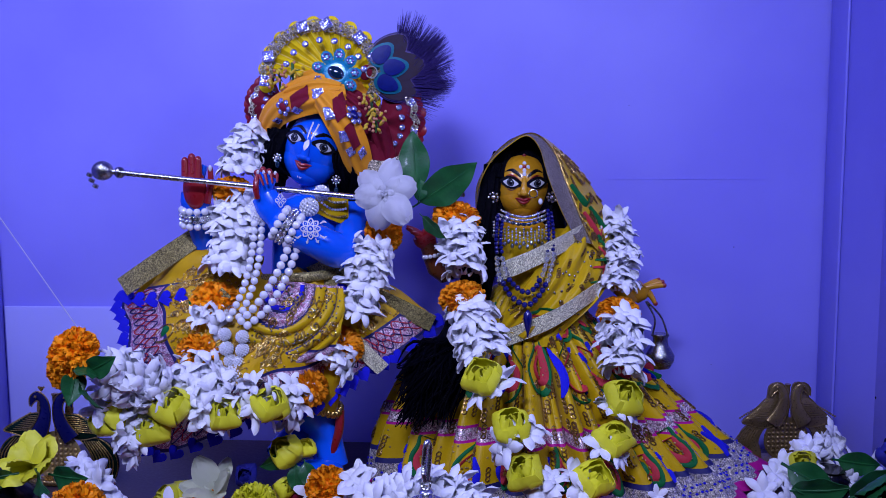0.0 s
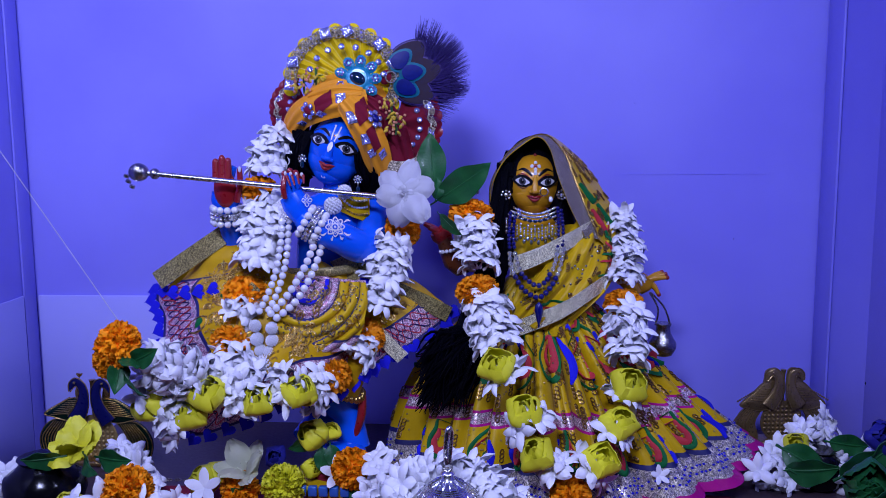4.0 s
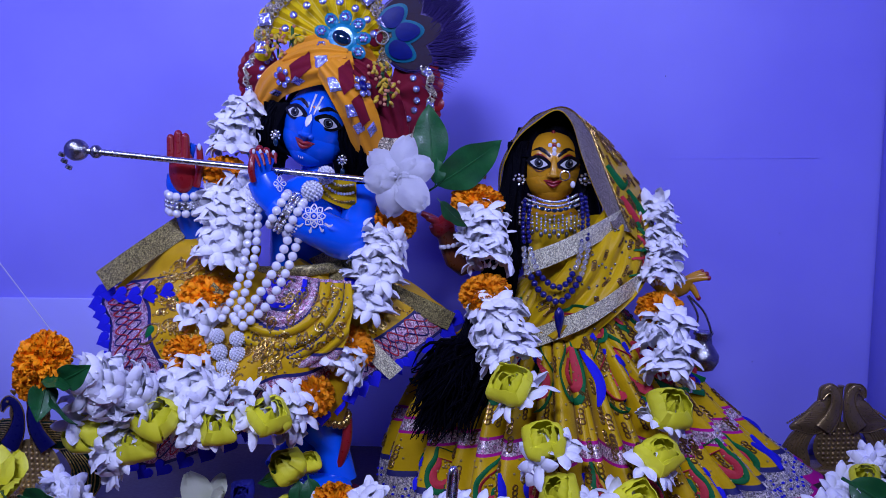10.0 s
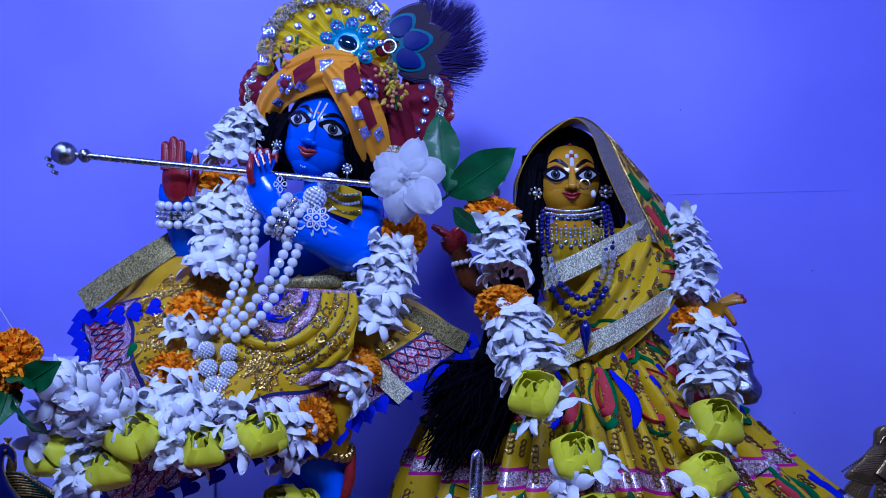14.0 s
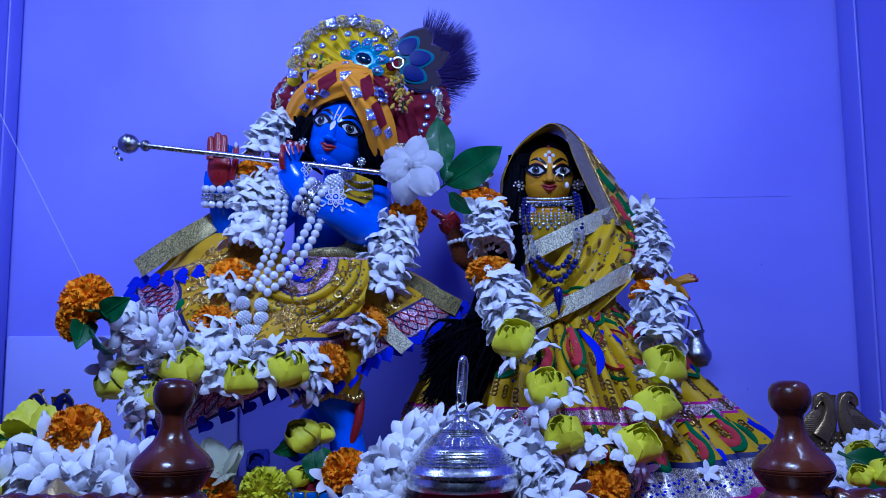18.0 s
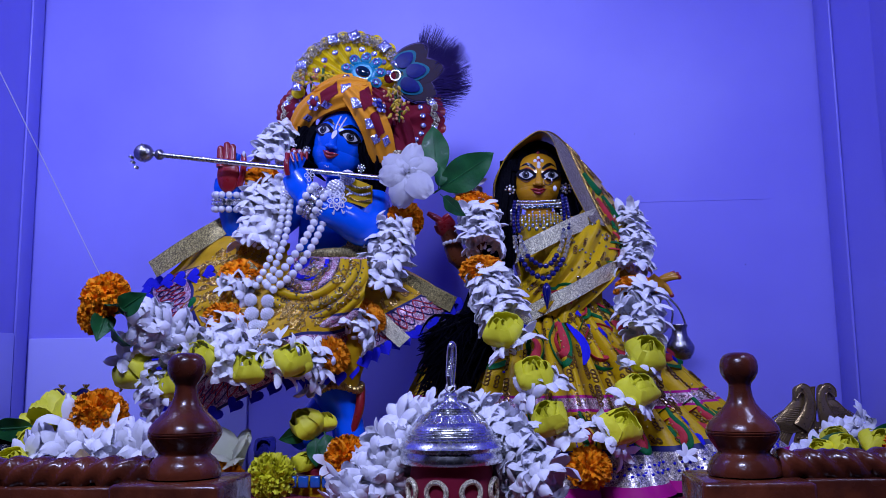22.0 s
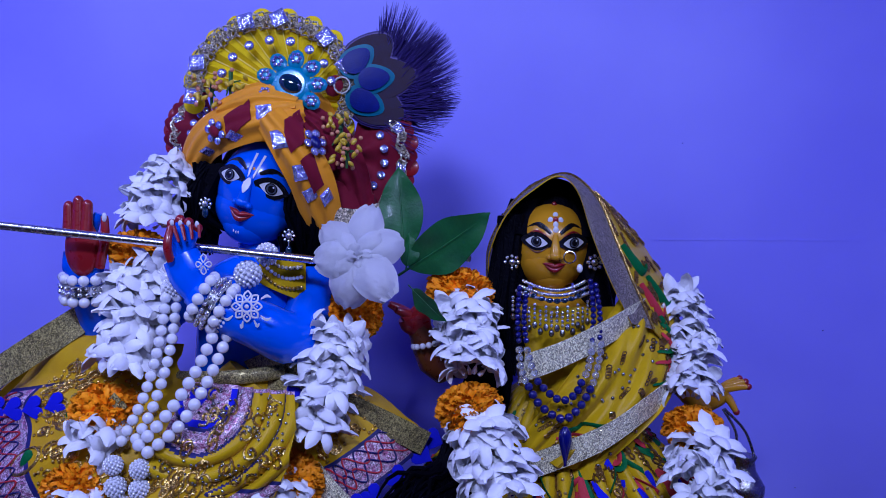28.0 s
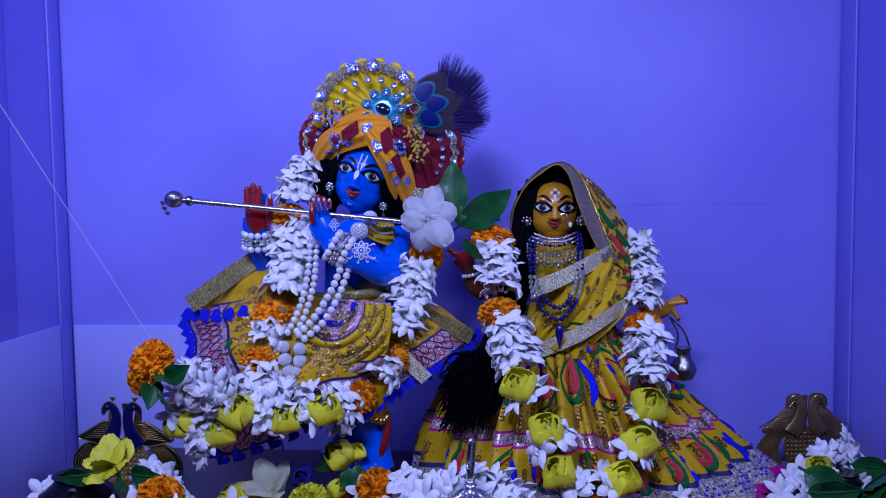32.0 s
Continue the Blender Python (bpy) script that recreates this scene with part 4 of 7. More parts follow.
    tube(bm, [(0, -0.0004, -length * 0.12), (0, bend * length * 0.09 - 0.0003, length * 0.5), (0, bend * length * 0.35 - 0.0002, length * 0.94)], [0.0012, 0.0009, 0.0003], 8, 6)
    return mesh_of(name, bm, m or LEAF)


FLORETS = [floret_mesh(i) for i in range(7)]
MARIS = [marigold_mesh(20 + i) for i in range(4)]
ROSES = [rose_mesh(40 + i) for i in range(6)]
CALYX = mesh_of("calyx", turned(bmesh.new(), [(0.002, -0.009), (0.006, -0.006), (0.0085, 0.0), (0.0095, 0.006), (0.007, 0.0065)], (0, 0, 0), 10), STEM)
BIG_LEAF = leaf_mesh("leaf", 0.088, 0.046, 0.25, 0.18)
SMALL_LEAF = leaf_mesh("leaf", 0.040, 0.024, 0.5, 0.3)


def white_run(parent, points, spacing=0.0100, per=6, radius=0.005, rnd=None, size=1.0, lean=1.0, front=True):
    """Tuberose florets strung round a thread; lean: how far they point along it."""
    line = smooth_path(points, 60)
    length = sum((b - a).length for a, b in zip(line, line[1:]))
    n = max(1, int(length / spacing))
    for i in range(n):
        s = (i + 0.5) / n * 59
        k = min(int(s), 58)
        p = line[k].lerp(line[k + 1], s - k)
        way = (line[k + 1] - line[k]).normalized()
        side = way.cross(Vector((0, -1, 0.2))).normalized()
        fr = side.cross(way).normalized()
        if fr.y > 0:
            fr = -fr
        for j in range(per):
            a = math.tau * (j + 0.5 * (i % 2)) / per + rnd.uniform(-0.3, 0.3)
            out = math.cos(a) * side + math.sin(a) * fr
            if front and out.y > 0.55:
                continue
            d = (out + way * -lean * rnd.uniform(0.4, 1.2) + Vector((rnd.uniform(-1, 1), rnd.uniform(-1, 1), rnd.uniform(-1, 1))) * 0.25).normalized()
            hang("tuberose_floret", rnd.choice(FLORETS), parent, aim(p + out * radius * rnd.uniform(0.5, 1.1), d, rnd.uniform(0, 6), size * rnd.uniform(0.78, 1.02)))


def marigold(parent, at, way, rnd, size=1.0, name="marigold", calyx=True):
    ob = hang(name, rnd.choice(MARIS), parent, aim(at, way, rnd.uniform(0, 6), size))
    if calyx:
        c = new("calyx", CALYX)
        c.parent = ob
        c.matrix_basis = Matrix.Translation((0, 0, -0.016))
    return ob


def strung(parent, at, way, rnd, size=1.0):
    """A marigold threaded through its middle, pressed flat along the thread."""
    return hang("marigold", rnd.choice(MARIS), parent, aim(at, way, rnd.uniform(0, 6), size) @ Matrix.Diagonal((1.12, 1.12, 0.82, 1)))


def rose(parent, at, way, rnd, size=1.0):
    return hang("yellow_rose", rnd.choice(ROSES), parent, aim(Vector(at) + Vector((0, -0.017, 0)), (way[0] * 0.9 + rnd.uniform(-0.4, 0.4), way[1] * 0.75, 0.7), rnd.uniform(0, 6), size))


# ---- garland of the flute player ----
rnd = random.Random(11)
gk = thing("flower_garland", "white tuberose, marigold and yellow rose garland on the blue figure", "garland", "garlands", (-0.142, -0.09, 0.12))
white_run(gk, [(-0.195, 0, 0.399), (-0.203, -0.01, 0.379), (-0.211, -0.02, 0.356)], rnd=rnd)
strung(gk, (-0.21, -0.03, 0.341), (0.3, -0.3, 0.9), rnd, 0.98)
white_run(gk, [(-0.204, -0.04, 0.32), (-0.203, -0.052, 0.289), (-0.215, -0.062, 0.251)], rnd=rnd, size=1.1)
strung(gk, (-0.224, -0.066, 0.226), (0.1, -0.35, 0.9), rnd, 1.0)
white_run(gk, [(-0.222, -0.075, 0.207), (-0.231, -0.08, 0.191)], rnd=rnd, spacing=0.0085)
strung(gk, (-0.232, -0.094, 0.175), (0.1, -0.35, 0.9), rnd, 0.98)
white_run(gk, [(-0.226, -0.1, 0.157), (-0.236, -0.11, 0.143), (-0.246, -0.12, 0.126)], rnd=rnd, size=1.1)
white_run(gk, [(-0.058, -0.03, 0.27), (-0.062, -0.04, 0.243), (-0.074, -0.055, 0.199)], rnd=rnd, size=1.1)
strung(gk, (-0.084, -0.062, 0.175), (0.5, -0.5, 0.7), rnd, 1.0)
white_run(gk, [(-0.089, -0.07, 0.162), (-0.103, -0.078, 0.149)], rnd=rnd, spacing=0.0085, size=1.1)
strung(gk, (-0.117, -0.082, 0.134), (0.75, -0.4, 0.5), rnd, 0.98)
white_run(gk, [(-0.132, -0.088, 0.133), (-0.141, -0.094, 0.114), (-0.149, -0.1, 0.109)], rnd=rnd, size=1.0)
# the row along the bottom and the tail to the side
rose(gk, (-0.149, -0.115, 0.123), (0.15, -0.75, 0.55), rnd, 1.02)
rose(gk, (-0.192, -0.122, 0.115), (-0.1, -0.8, 0.5), rnd, 0.92)
rose(gk, (-0.244, -0.132, 0.125), (-0.1, -0.75, 0.6), rnd, 1.08)
rose(gk, (-0.264, -0.13, 0.102), (-0.3, -0.8, -0.3), rnd, 1.05)
rose(gk, (-0.303, -0.14, 0.114), (-0.5, -0.7, 0.2), rnd, 1.0)
white_run(gk, [(-0.163, -0.12, 0.136), (-0.167, -0.122, 0.122), (-0.173, -0.12, 0.103)], rnd=rnd, spacing=0.011, per=5)
white_run(gk, [(-0.214, -0.13, 0.139), (-0.212, -0.132, 0.124), (-0.218, -0.13, 0.101)], rnd=rnd, spacing=0.0095, per=6)
white_run(gk, [(-0.265, -0.145, 0.146), (-0.284, -0.158, 0.158), (-0.307, -0.17, 0.164)], rnd=rnd, spacing=0.0085, per=6, size=1.15)
white_run(gk, [(-0.294, -0.15, 0.114), (-0.282, -0.148, 0.092), (-0.27, -0.145, 0.085)], rnd=rnd, spacing=0.0095, per=5, size=1.0)
white_run(gk, [(-0.312, -0.15, 0.132), (-0.321, -0.15, 0.127)], rnd=rnd, spacing=0.012, per=3, size=1.1)
marigold(gk, (-0.325, -0.188, 0.192), (-0.35, -0.6, 0.5), rnd, 1.10)
marigold(gk, (-0.337, -0.183, 0.17), (-0.5, -0.6, -0.2), rnd, 0.85)
for at, way, roll in (((-0.318, -0.2, 0.166), (0.1, -0.5, -0.5), 0.3), ((-0.296, -0.2, 0.179), (0.8, -0.4, 0.4), 1.0), ((-0.308, -0.2, 0.155), (0.6, -0.3, -0.8), 2.0), ((-0.303, -0.205, 0.178), (0.3, -0.8, -0.2), 2.4)):
    hang("leaf", SMALL_LEAF, gk, leaf_at(Vector(at) - Vector(way).normalized() * 0.012, way, roll - 1, 0.95))
# marigold behind the white bloom
marigold(gk, (-0.045, -0.012, 0.291), (0.2, -0.8, 0.1), rnd, 1.0)
marigold(gk, (-0.057, -0.008, 0.279), (-0.3, -0.8, -0.3), rnd, 0.8)

# ---- garland of the companion ----
gr = thing("flower_garland", "white tuberose, marigold and yellow rose garland on the ochre figure", "garland", "garlands", (0.151, -0.12, 0.021))
white_run(gr, [(0.031, 0.02, 0.329), (0.04, 0.015, 0.324)], rnd=rnd, spacing=0.0085, per=4)
strung(gr, (0.037, 0.004, 0.31), (0.1, -0.3, 0.9), rnd, 1.08)
white_run(gr, [(0.041, -0.012, 0.291), (0.047, -0.025, 0.269), (0.047, -0.04, 0.243)], rnd=rnd, size=1.08)
strung(gr, (0.046, -0.05, 0.226), (-0.1, -0.35, 0.9), rnd, 1.02)
white_run(gr, [(0.054, -0.06, 0.209), (0.063, -0.07, 0.185), (0.072, -0.085, 0.159)], rnd=rnd, size=1.15)
rose(gr, (0.069, -0.098, 0.15), (-0.2, -0.75, 0.55), rnd, 1.0)
white_run(gr, [(0.079, -0.105, 0.137), (0.089, -0.11, 0.125)], rnd=rnd, spacing=0.0085, size=1.1)
rose(gr, (0.098, -0.115, 0.106), (0.1, -0.8, 0.5), rnd, 1.05)
white_run(gr, [(0.104, -0.125, 0.093), (0.11, -0.128, 0.081)], rnd=rnd, spacing=0.0085, size=1.1)
rose(gr, (0.112, -0.13, 0.063), (0.1, -0.85, 0.3), rnd, 1.0)
white_run(gr, [(0.128, -0.138, 0.05), (0.14, -0.14, 0.036)], rnd=rnd, spacing=0.010, size=1.1)
white_run(gr, [(0.219, 0.055, 0.293), (0.223, 0.045, 0.273), (0.222, 0.02, 0.248), (0.22, 0, 0.22)], rnd=rnd, size=1.02)
strung(gr, (0.22, -0.014, 0.204), (0.0, -0.35, 0.9), rnd, 0.96)
marigold(gr, (0.216, 0.065, 0.293), (0.5, -0.4, 0.6), rnd, 0.6)
white_run(gr, [(0.22, -0.028, 0.189), (0.22, -0.045, 0.166), (0.217, -0.062, 0.14)], rnd=rnd, size=1.12)
rose(gr, (0.214, -0.078, 0.124), (0.1, -0.8, 0.5), rnd, 1.08)
white_run(gr, [(0.209, -0.09, 0.112), (0.204, -0.094, 0.105)], rnd=rnd, spacing=0.0085, size=1.05)
rose(gr, (0.203, -0.098, 0.089), (0.1, -0.8, 0.5), rnd, 1.0)
white_run(gr, [(0.195, -0.112, 0.077), (0.187, -0.116, 0.067)], rnd=rnd, spacing=0.0085, size=1.1)
rose(gr, (0.181, -0.12, 0.053), (0.1, -0.8, 0.4), rnd, 1.0)
white_run(gr, [(0.171, -0.13, 0.044), (0.159, -0.135, 0.034)], rnd=rnd, spacing=0.010, size=1.1)
marigold(gr, (0.149, -0.148, 0.020), (0.0, -0.62, 0.78), rnd, 1.0)

# ---- white bloom with leaves ----
gd = thing("gardenia", "large white gardenia bloom with dark glossy leaves", "flower", "", (-0.034, -0.035, 0.342))
r = random.Random(3)
for ring, (cnt, ln, wd, til, cu) in enumerate(((6, 0.039, 0.030, 1.00, 1.25), (5, 0.025, 0.020, 0.75, 1.2), (4, 0.016, 0.011, 0.40, 0.7), (4, 0.012, 0.006, 0.15, 0.2))):
    for k in range(cnt):
        bm = bmesh.new()
        petal(bm, ln * r.uniform(0.86, 1.12), wd * r.uniform(0.85, 1.12), cu + r.uniform(-0.4, 0.5), Vector((0, 0, 0.0016 * ring)), til + r.uniform(-0.18, 0.18), math.tau * (k + 0.45 * ring) / cnt + r.uniform(-0.25, 0.25) + 0.3, 0, 0.48, 10, 8, r.uniform(0.03, 0.07), r.uniform(0.15, 0.45))
        bmesh.ops.solidify(bm, geom=bm.faces[:], thickness=0.0006)
        hang("petal", mesh_of("petal", bm, PETAL), gd, aim((-0.0375, -0.046, 0.336), (0.05, -0.97, 0.16)))
hang("leaf", BIG_LEAF, gd, leaf_at((-0.006, -0.014, 0.340), (-0.10, 0.10, 1.0), -0.1, 0.80))
hang("leaf", BIG_LEAF, gd, leaf_at((-0.003, -0.012, 0.326), (0.82, 0.03, 0.52), 0.25, 0.92))
hang("leaf", BIG_LEAF, gd, leaf_at((0.002, -0.036, 0.312), (0.66, -0.20, -0.70), 0.6, 0.42))
hang("leaf", SMALL_LEAF, gd, leaf_at((-0.004, -0.018, 0.328), (0.15, 0, 0.9), 0.5, 0.7))

# ---- the flute ----
fl = thing("flute", "silver flute with a ball finial held by the blue figure", "flute", "", (-0.203, -0.06, 0.347))
A, B = Vector((-0.3325, -0.077, 0.3635)), Vector((-0.0615, -0.0435, 0.333))
dirn = (B - A).normalized()
part("tube", tube(bmesh.new(), [A, A.lerp(B, 0.5), B], [0.0031, 0.0031, 0.0031], 12, 14), SILVER, fl)
bm = bmesh.new()
blob(bm, A - dirn * 0.006, (0.0115, 0.0105, 0.0105), None, 0, 16, 12)
turned(bm, [(0.0045, -0.004), (0.0062, -0.002), (0.0062, 0.002), (0.0045, 0.004)], A + dirn * 0.012, 16, 0, (0, 90, 0))
part("ball", bm, OLD_SILVER, fl)
for k in range(6):
    a = math.tau * k / 6
    bm = bmesh.new()
    tube(bm, [A - dirn * 0.006 + Vector((0.0, 0.0108 * math.cos(a), 0.0108 * math.sin(a))), A - dirn * 0.017], [0.0012, 0.0009], 5, 5)
    part("cage_wire", bm, OLD_SILVER, fl)
for dx, dz in ((-0.018, -0.008), (-0.014, -0.014), (-0.020, -0.002)):
    part("bell", tube(bmesh.new(), [A + Vector((dx, 0, dz)), A + Vector((dx - 0.0015, 0, dz - 0.003))], [0.0030, 0.0034], 4, 10), OLD_SILVER, fl)
bm = bmesh.new()
blob(bm, B + dirn * 0.001, (0.0044, 0.0044, 0.0044), None, 0, 12, 8)
part("cap", bm, SILVER, fl)


# ---- dress of the flute player ----
def on_outline(outline, hub, u, inner=0.10):
    """A place function of a flared cloth: u runs along the outline, v from the waist outwards."""
    line = smooth_path(outline, 121)
    hub_line = smooth_path(hub, 121)
    def place(uu, v):
        s = uu * 120
        k = min(int(s), 119)
        e = line[k].lerp(line[k + 1], s - k)
        h = hub_line[k].lerp(hub_line[k + 1], s - k)
        p = h.lerp(e, v)
        return p + Vector((0, -1, 0)) * (u[0] * v * math.sin(u[1] * uu * math.tau) + 0.035 * math.sin(math.pi * v) * (0.5 + 0.5 * math.sin(math.pi * uu)) * u[2])
    return place


dress = thing("figure_skirt", "stiff flared yellow brocade skirt edged with royal blue hearts", "garment", "", (-0.147, -0.06, 0.165))
out_left = [(-0.269, -0.015, 0.277), (-0.314, -0.02, 0.243), (-0.345, -0.02, 0.213), (-0.333, -0.045, 0.185), (-0.32, -0.065, 0.142), (-0.303, -0.08, 0.099), (-0.285, -0.09, 0.057), (-0.218, -0.1, 0.082), (-0.165, -0.1, 0.106), (-0.119, -0.075, 0.109), (-0.088, -0.06, 0.126)]
hub_left = [(-0.184, -0.01, 0.264), (-0.182, -0.02, 0.258), (-0.184, -0.025, 0.252), (-0.18, -0.03, 0.246), (-0.172, -0.035, 0.244), (-0.161, -0.04, 0.245), (-0.149, -0.045, 0.245), (-0.136, -0.045, 0.245), (-0.123, -0.045, 0.245), (-0.114, -0.04, 0.245), (-0.109, -0.03, 0.242)]
left_place = on_outline(out_left, hub_left, (0.006, 6, 1.0), 0.1)
def band(u, v):
    if v > 0.985 or 0.155 < u < 0.17 and v > 0.4:
        return 1
    if u < 0.16:
        return 0
    if v > 0.68:
        return 2
    if v > 0.655:
        return 1
    return 0
part("skirt_panel", sheet(bmesh.new(), left_place, 90, 40, 0.0012, 0, band), [MUSTARD, NAVY, PINK_NET], dress)
out_right = [(-0.088, -0.06, 0.126), (-0.063, -0.05, 0.143), (-0.031, -0.035, 0.158), (0.011, -0.005, 0.188), (-0.01, 0, 0.209), (-0.042, 0.005, 0.23)]
hub_right = [(-0.126, -0.03, 0.227), (-0.116, -0.03, 0.234), (-0.11, -0.025, 0.24), (-0.101, -0.015, 0.245), (-0.098, -0.01, 0.25), (-0.096, -0.005, 0.254)]
right_place = on_outline(out_right, hub_right, (0.004, 3, 0.3), 0.1)
def band_r(u, v):
    if u > 0.62:
        return 0
    return 1 if v > 0.985 or 0.70 < v < 0.725 else 2 if v > 0.72 else 0
part("skirt_panel", sheet(bmesh.new(), right_place, 50, 40, 0.0012, 0, band_r), [MUSTARD, NAVY, PINK_NET], dress)


def heart_mesh(size, m):
    bm = bmesh.new()
    ring = []
    for j in range(18):
        a = math.tau * j / 18
        x, z = 16 * math.sin(a) ** 3, 13 * math.cos(a) - 5 * math.cos(2 * a) - 2 * math.cos(3 * a) - math.cos(4 * a)
        ring.append((x * size / 17, z * size / 17))
    front = [bm.verts.new((x, -0.0009, z)) for x, z in ring]
    back = [bm.verts.new((x, 0.0006, z)) for x, z in ring]
    mid = bm.verts.new((0, -0.0016, 0))
    for j in range(18):
        bm.faces.new((mid, front[(j + 1) % 18], front[j]))
        bm.faces.new((front[j], front[(j + 1) % 18], back[(j + 1) % 18], back[j]))
    bm.faces.new(back)
    return mesh_of("heart", bm, m)


HEART = heart_mesh(0.0098, ROYAL)
def along(place, u, v, lift=0.0):
    p, du, dv = Vector(place(u, v)), Vector(place(min(1, u + 0.004), v)) - Vector(place(max(0, u - 0.004), v)), Vector(place(u, min(1, v + 0.01))) - Vector(place(u, max(0, v - 0.01)))
    n = du.cross(dv).normalized()
    if n.y > 0:
        n = -n
    return p + n * lift, du.normalized(), dv.normalized(), n


def hearts(place, us, v=1.0):
    for u in us:
        p, du, dv, n = along(place, u, v, 0.0025)
        n = Vector((0, -1, 0.1))
        dv = (dv - n * dv.dot(n) / n.dot(n)).normalized()
        z = -dv
        y = -n
        x = y.cross(z).normalized()
        y = z.cross(x)
        hang("heart", HEART, dress, Matrix(((x.x, y.x, z.x, p.x + dv.x * 0.004), (x.y, y.y, z.y, p.y + dv.y * 0.004), (x.z, y.z, z.z, p.z + dv.z * 0.004), (0, 0, 0, 1))))


hearts(left_place, [0.19 + 0.0345 * k for k in range(23)])
for k in range(5):
    hearts(left_place, [0.200 + 0.012 * k], 0.90 - 0.105 * k)
hearts(right_place, [0.03 + 0.073 * k for k in range(9)])


def stitch(place, pts, width, m, parent, name="embroidery", lift=0.0008, n=16):
    """A raised band of thread on a cloth, along points (u, v) of it."""
    line = smooth_path([(u, v, 0) for u, v in pts], n)
    bm = bmesh.new()
    tube(bm, [along(place, min(0.999, max(0.001, p.x)), min(0.999, max(0.001, p.y)), lift)[0] for p in line], [width * 0.5, width, width * 0.5] if width > 0.0018 else [width], 0, 6, 0, 0.4)
    return part(name, bm, m, parent)


for w0, ph in ((0.78, 0.0), (0.78, math.pi), (0.88, 0.0), (0.88, math.pi)):
    bm = bmesh.new()
    for pl, u0, u1, waves in ((left_place, 0.17, 0.95, 17), (right_place, 0.02, 0.60, 7)):
        tube(bm, [along(pl, u0 + (u1 - u0) * i / 200, w0 + 0.06 * math.sin(i / 200 * waves * math.tau + ph), 0.0018)[0] for i in range(201)], [0.0007], 0, 5)
    part("wavy_cord", bm, NAVY if ph else CORAL, dress)
# gold scrolls and sequins
rnd = random.Random(21)
gold_bm, seq_bm = bmesh.new(), bmesh.new()
for pl, u0, u1, v1, cnt in ((left_place, 0.03, 0.97, 0.64, 190), (right_place, 0.03, 0.95, 0.69, 90)):
    for k in range(cnt):
        cu, cv = rnd.uniform(u0, u1), rnd.uniform(0.25, v1 - 0.04)
        turns, rad = rnd.choice((-1, 1)) * rnd.uniform(1.2, 1.9), rnd.uniform(0.012, 0.026)
        a0 = rnd.uniform(0, 6)
        tube(gold_bm, [along(pl, min(0.99, max(0.01, cu + rad * 0.8 * (1 - i / 18) * math.cos(a0 + turns * math.tau * i / 18))), min(v1, max(0.03, cv + rad * 2.2 * (1 - i / 18) * math.sin(a0 + turns * math.tau * i / 18))), 0.0016)[0] for i in range(17)], [0.0009], 0, 4)
    for k in range(cnt * 3):
        p, du, dv, n = along(pl, rnd.uniform(u0, u1), rnd.uniform(0.15, v1), 0.0014)
        blob(seq_bm, p, (0.0015, 0.0015, 0.0015), None, 0, 6, 4)
tagged(part("gold_scrollwork", gold_bm, GOLD, dress), kind="stuff")
tagged(part("sequins", seq_bm, GOLD, dress), kind="stuff")
for u, v in ((0.36, 0.66), (0.48, 0.60), (0.30, 0.45)):
    pts = [(u + 0.022 * math.cos(a), v + 0.07 * math.sin(a) * (1 if math.sin(a) < 0 else 1.3)) for a in [math.tau * i / 14 for i in range(15)]]
    stitch(left_place, pts, 0.0016, GOLD, dress, "paisley_outline", 0.0012, 24)
    p, du, dv, n = along(left_place, u, v, 0.001)
    bm = bmesh.new()
    blob(bm, p, (0.0042, 0.0016, 0.0085), (0, 20, 0), 0, 10, 8)
    part("paisley_centre", bm, EMERALD, dress)

# draped front swags, belt, knee cuff
for k in range(5):
    d = 0.009 * k
    bm = bmesh.new()
    tube(bm, [Vector((-0.084, -0.062, 0.23)) + Vector((-0.008 * k, -0.002 * k, -0.010 * k)), Vector((-0.102, -0.082, 0.188)) + Vector((-0.007 * k, 0, -0.006 * k)), Vector((-0.141, -0.09, 0.164)) + Vector((0, 0, -0.006 * k)), Vector((-0.188, -0.085, 0.164)) + Vector((0.004 * k, 0, -0.007 * k))], [0.005, 0.0085, 0.0085, 0.004], 20, 10, 0, 0.7)
    part("swag_fold", bm, YELLOW_SILK if k % 2 == 0 else MUSTARD, dress)
ta, tb_, ba, bb_ = Vector((-0.166, -0.058, 0.243)), Vector((-0.082, -0.058, 0.238)), Vector((-0.195, -0.088, 0.167)), Vector((-0.091, -0.082, 0.168))
def front_place(u, v):
    p = ta.lerp(tb_, u).lerp(ba.lerp(bb_, u), v)
    r = math.hypot(1.15 * (u - 0.22), v - 0.05)
    fold_ = abs(math.sin(6.5 * math.pi * r + 0.5 * math.sin(5 * u))) ** 0.6 * min(1.0, max(0.0, (r - 0.30) * 6))
    return p + Vector((0.008 * math.sin(math.pi * v), -0.014 * math.sin(math.pi * v) - 0.010 * fold_, -0.012 * v * math.sin(math.pi * u)))
def front_paint(u, v):
    r = math.hypot(1.15 * (u - 0.22), v - 0.05)
    if v > 0.84 or v < 0.03:
        return 2
    if 0.81 < v or 0.30 < r < 0.325 or 0.47 < r < 0.495 or 0.80 < r < 0.82:
        return 1
    if r < 0.47:
        return 2 if r > 0.325 else 3 if r > 0.24 or (r < 0.17 and math.sin(9 * u + 7 * v) > 0.2) else 2
    return 0
part("front_cloth", sheet(bmesh.new(), front_place, 110, 70, 0.001, 0, front_paint), [YELLOW_SILK, NAVY, PINK_NET, ROYAL], dress)
fb2, fs2 = bmesh.new(), bmesh.new()
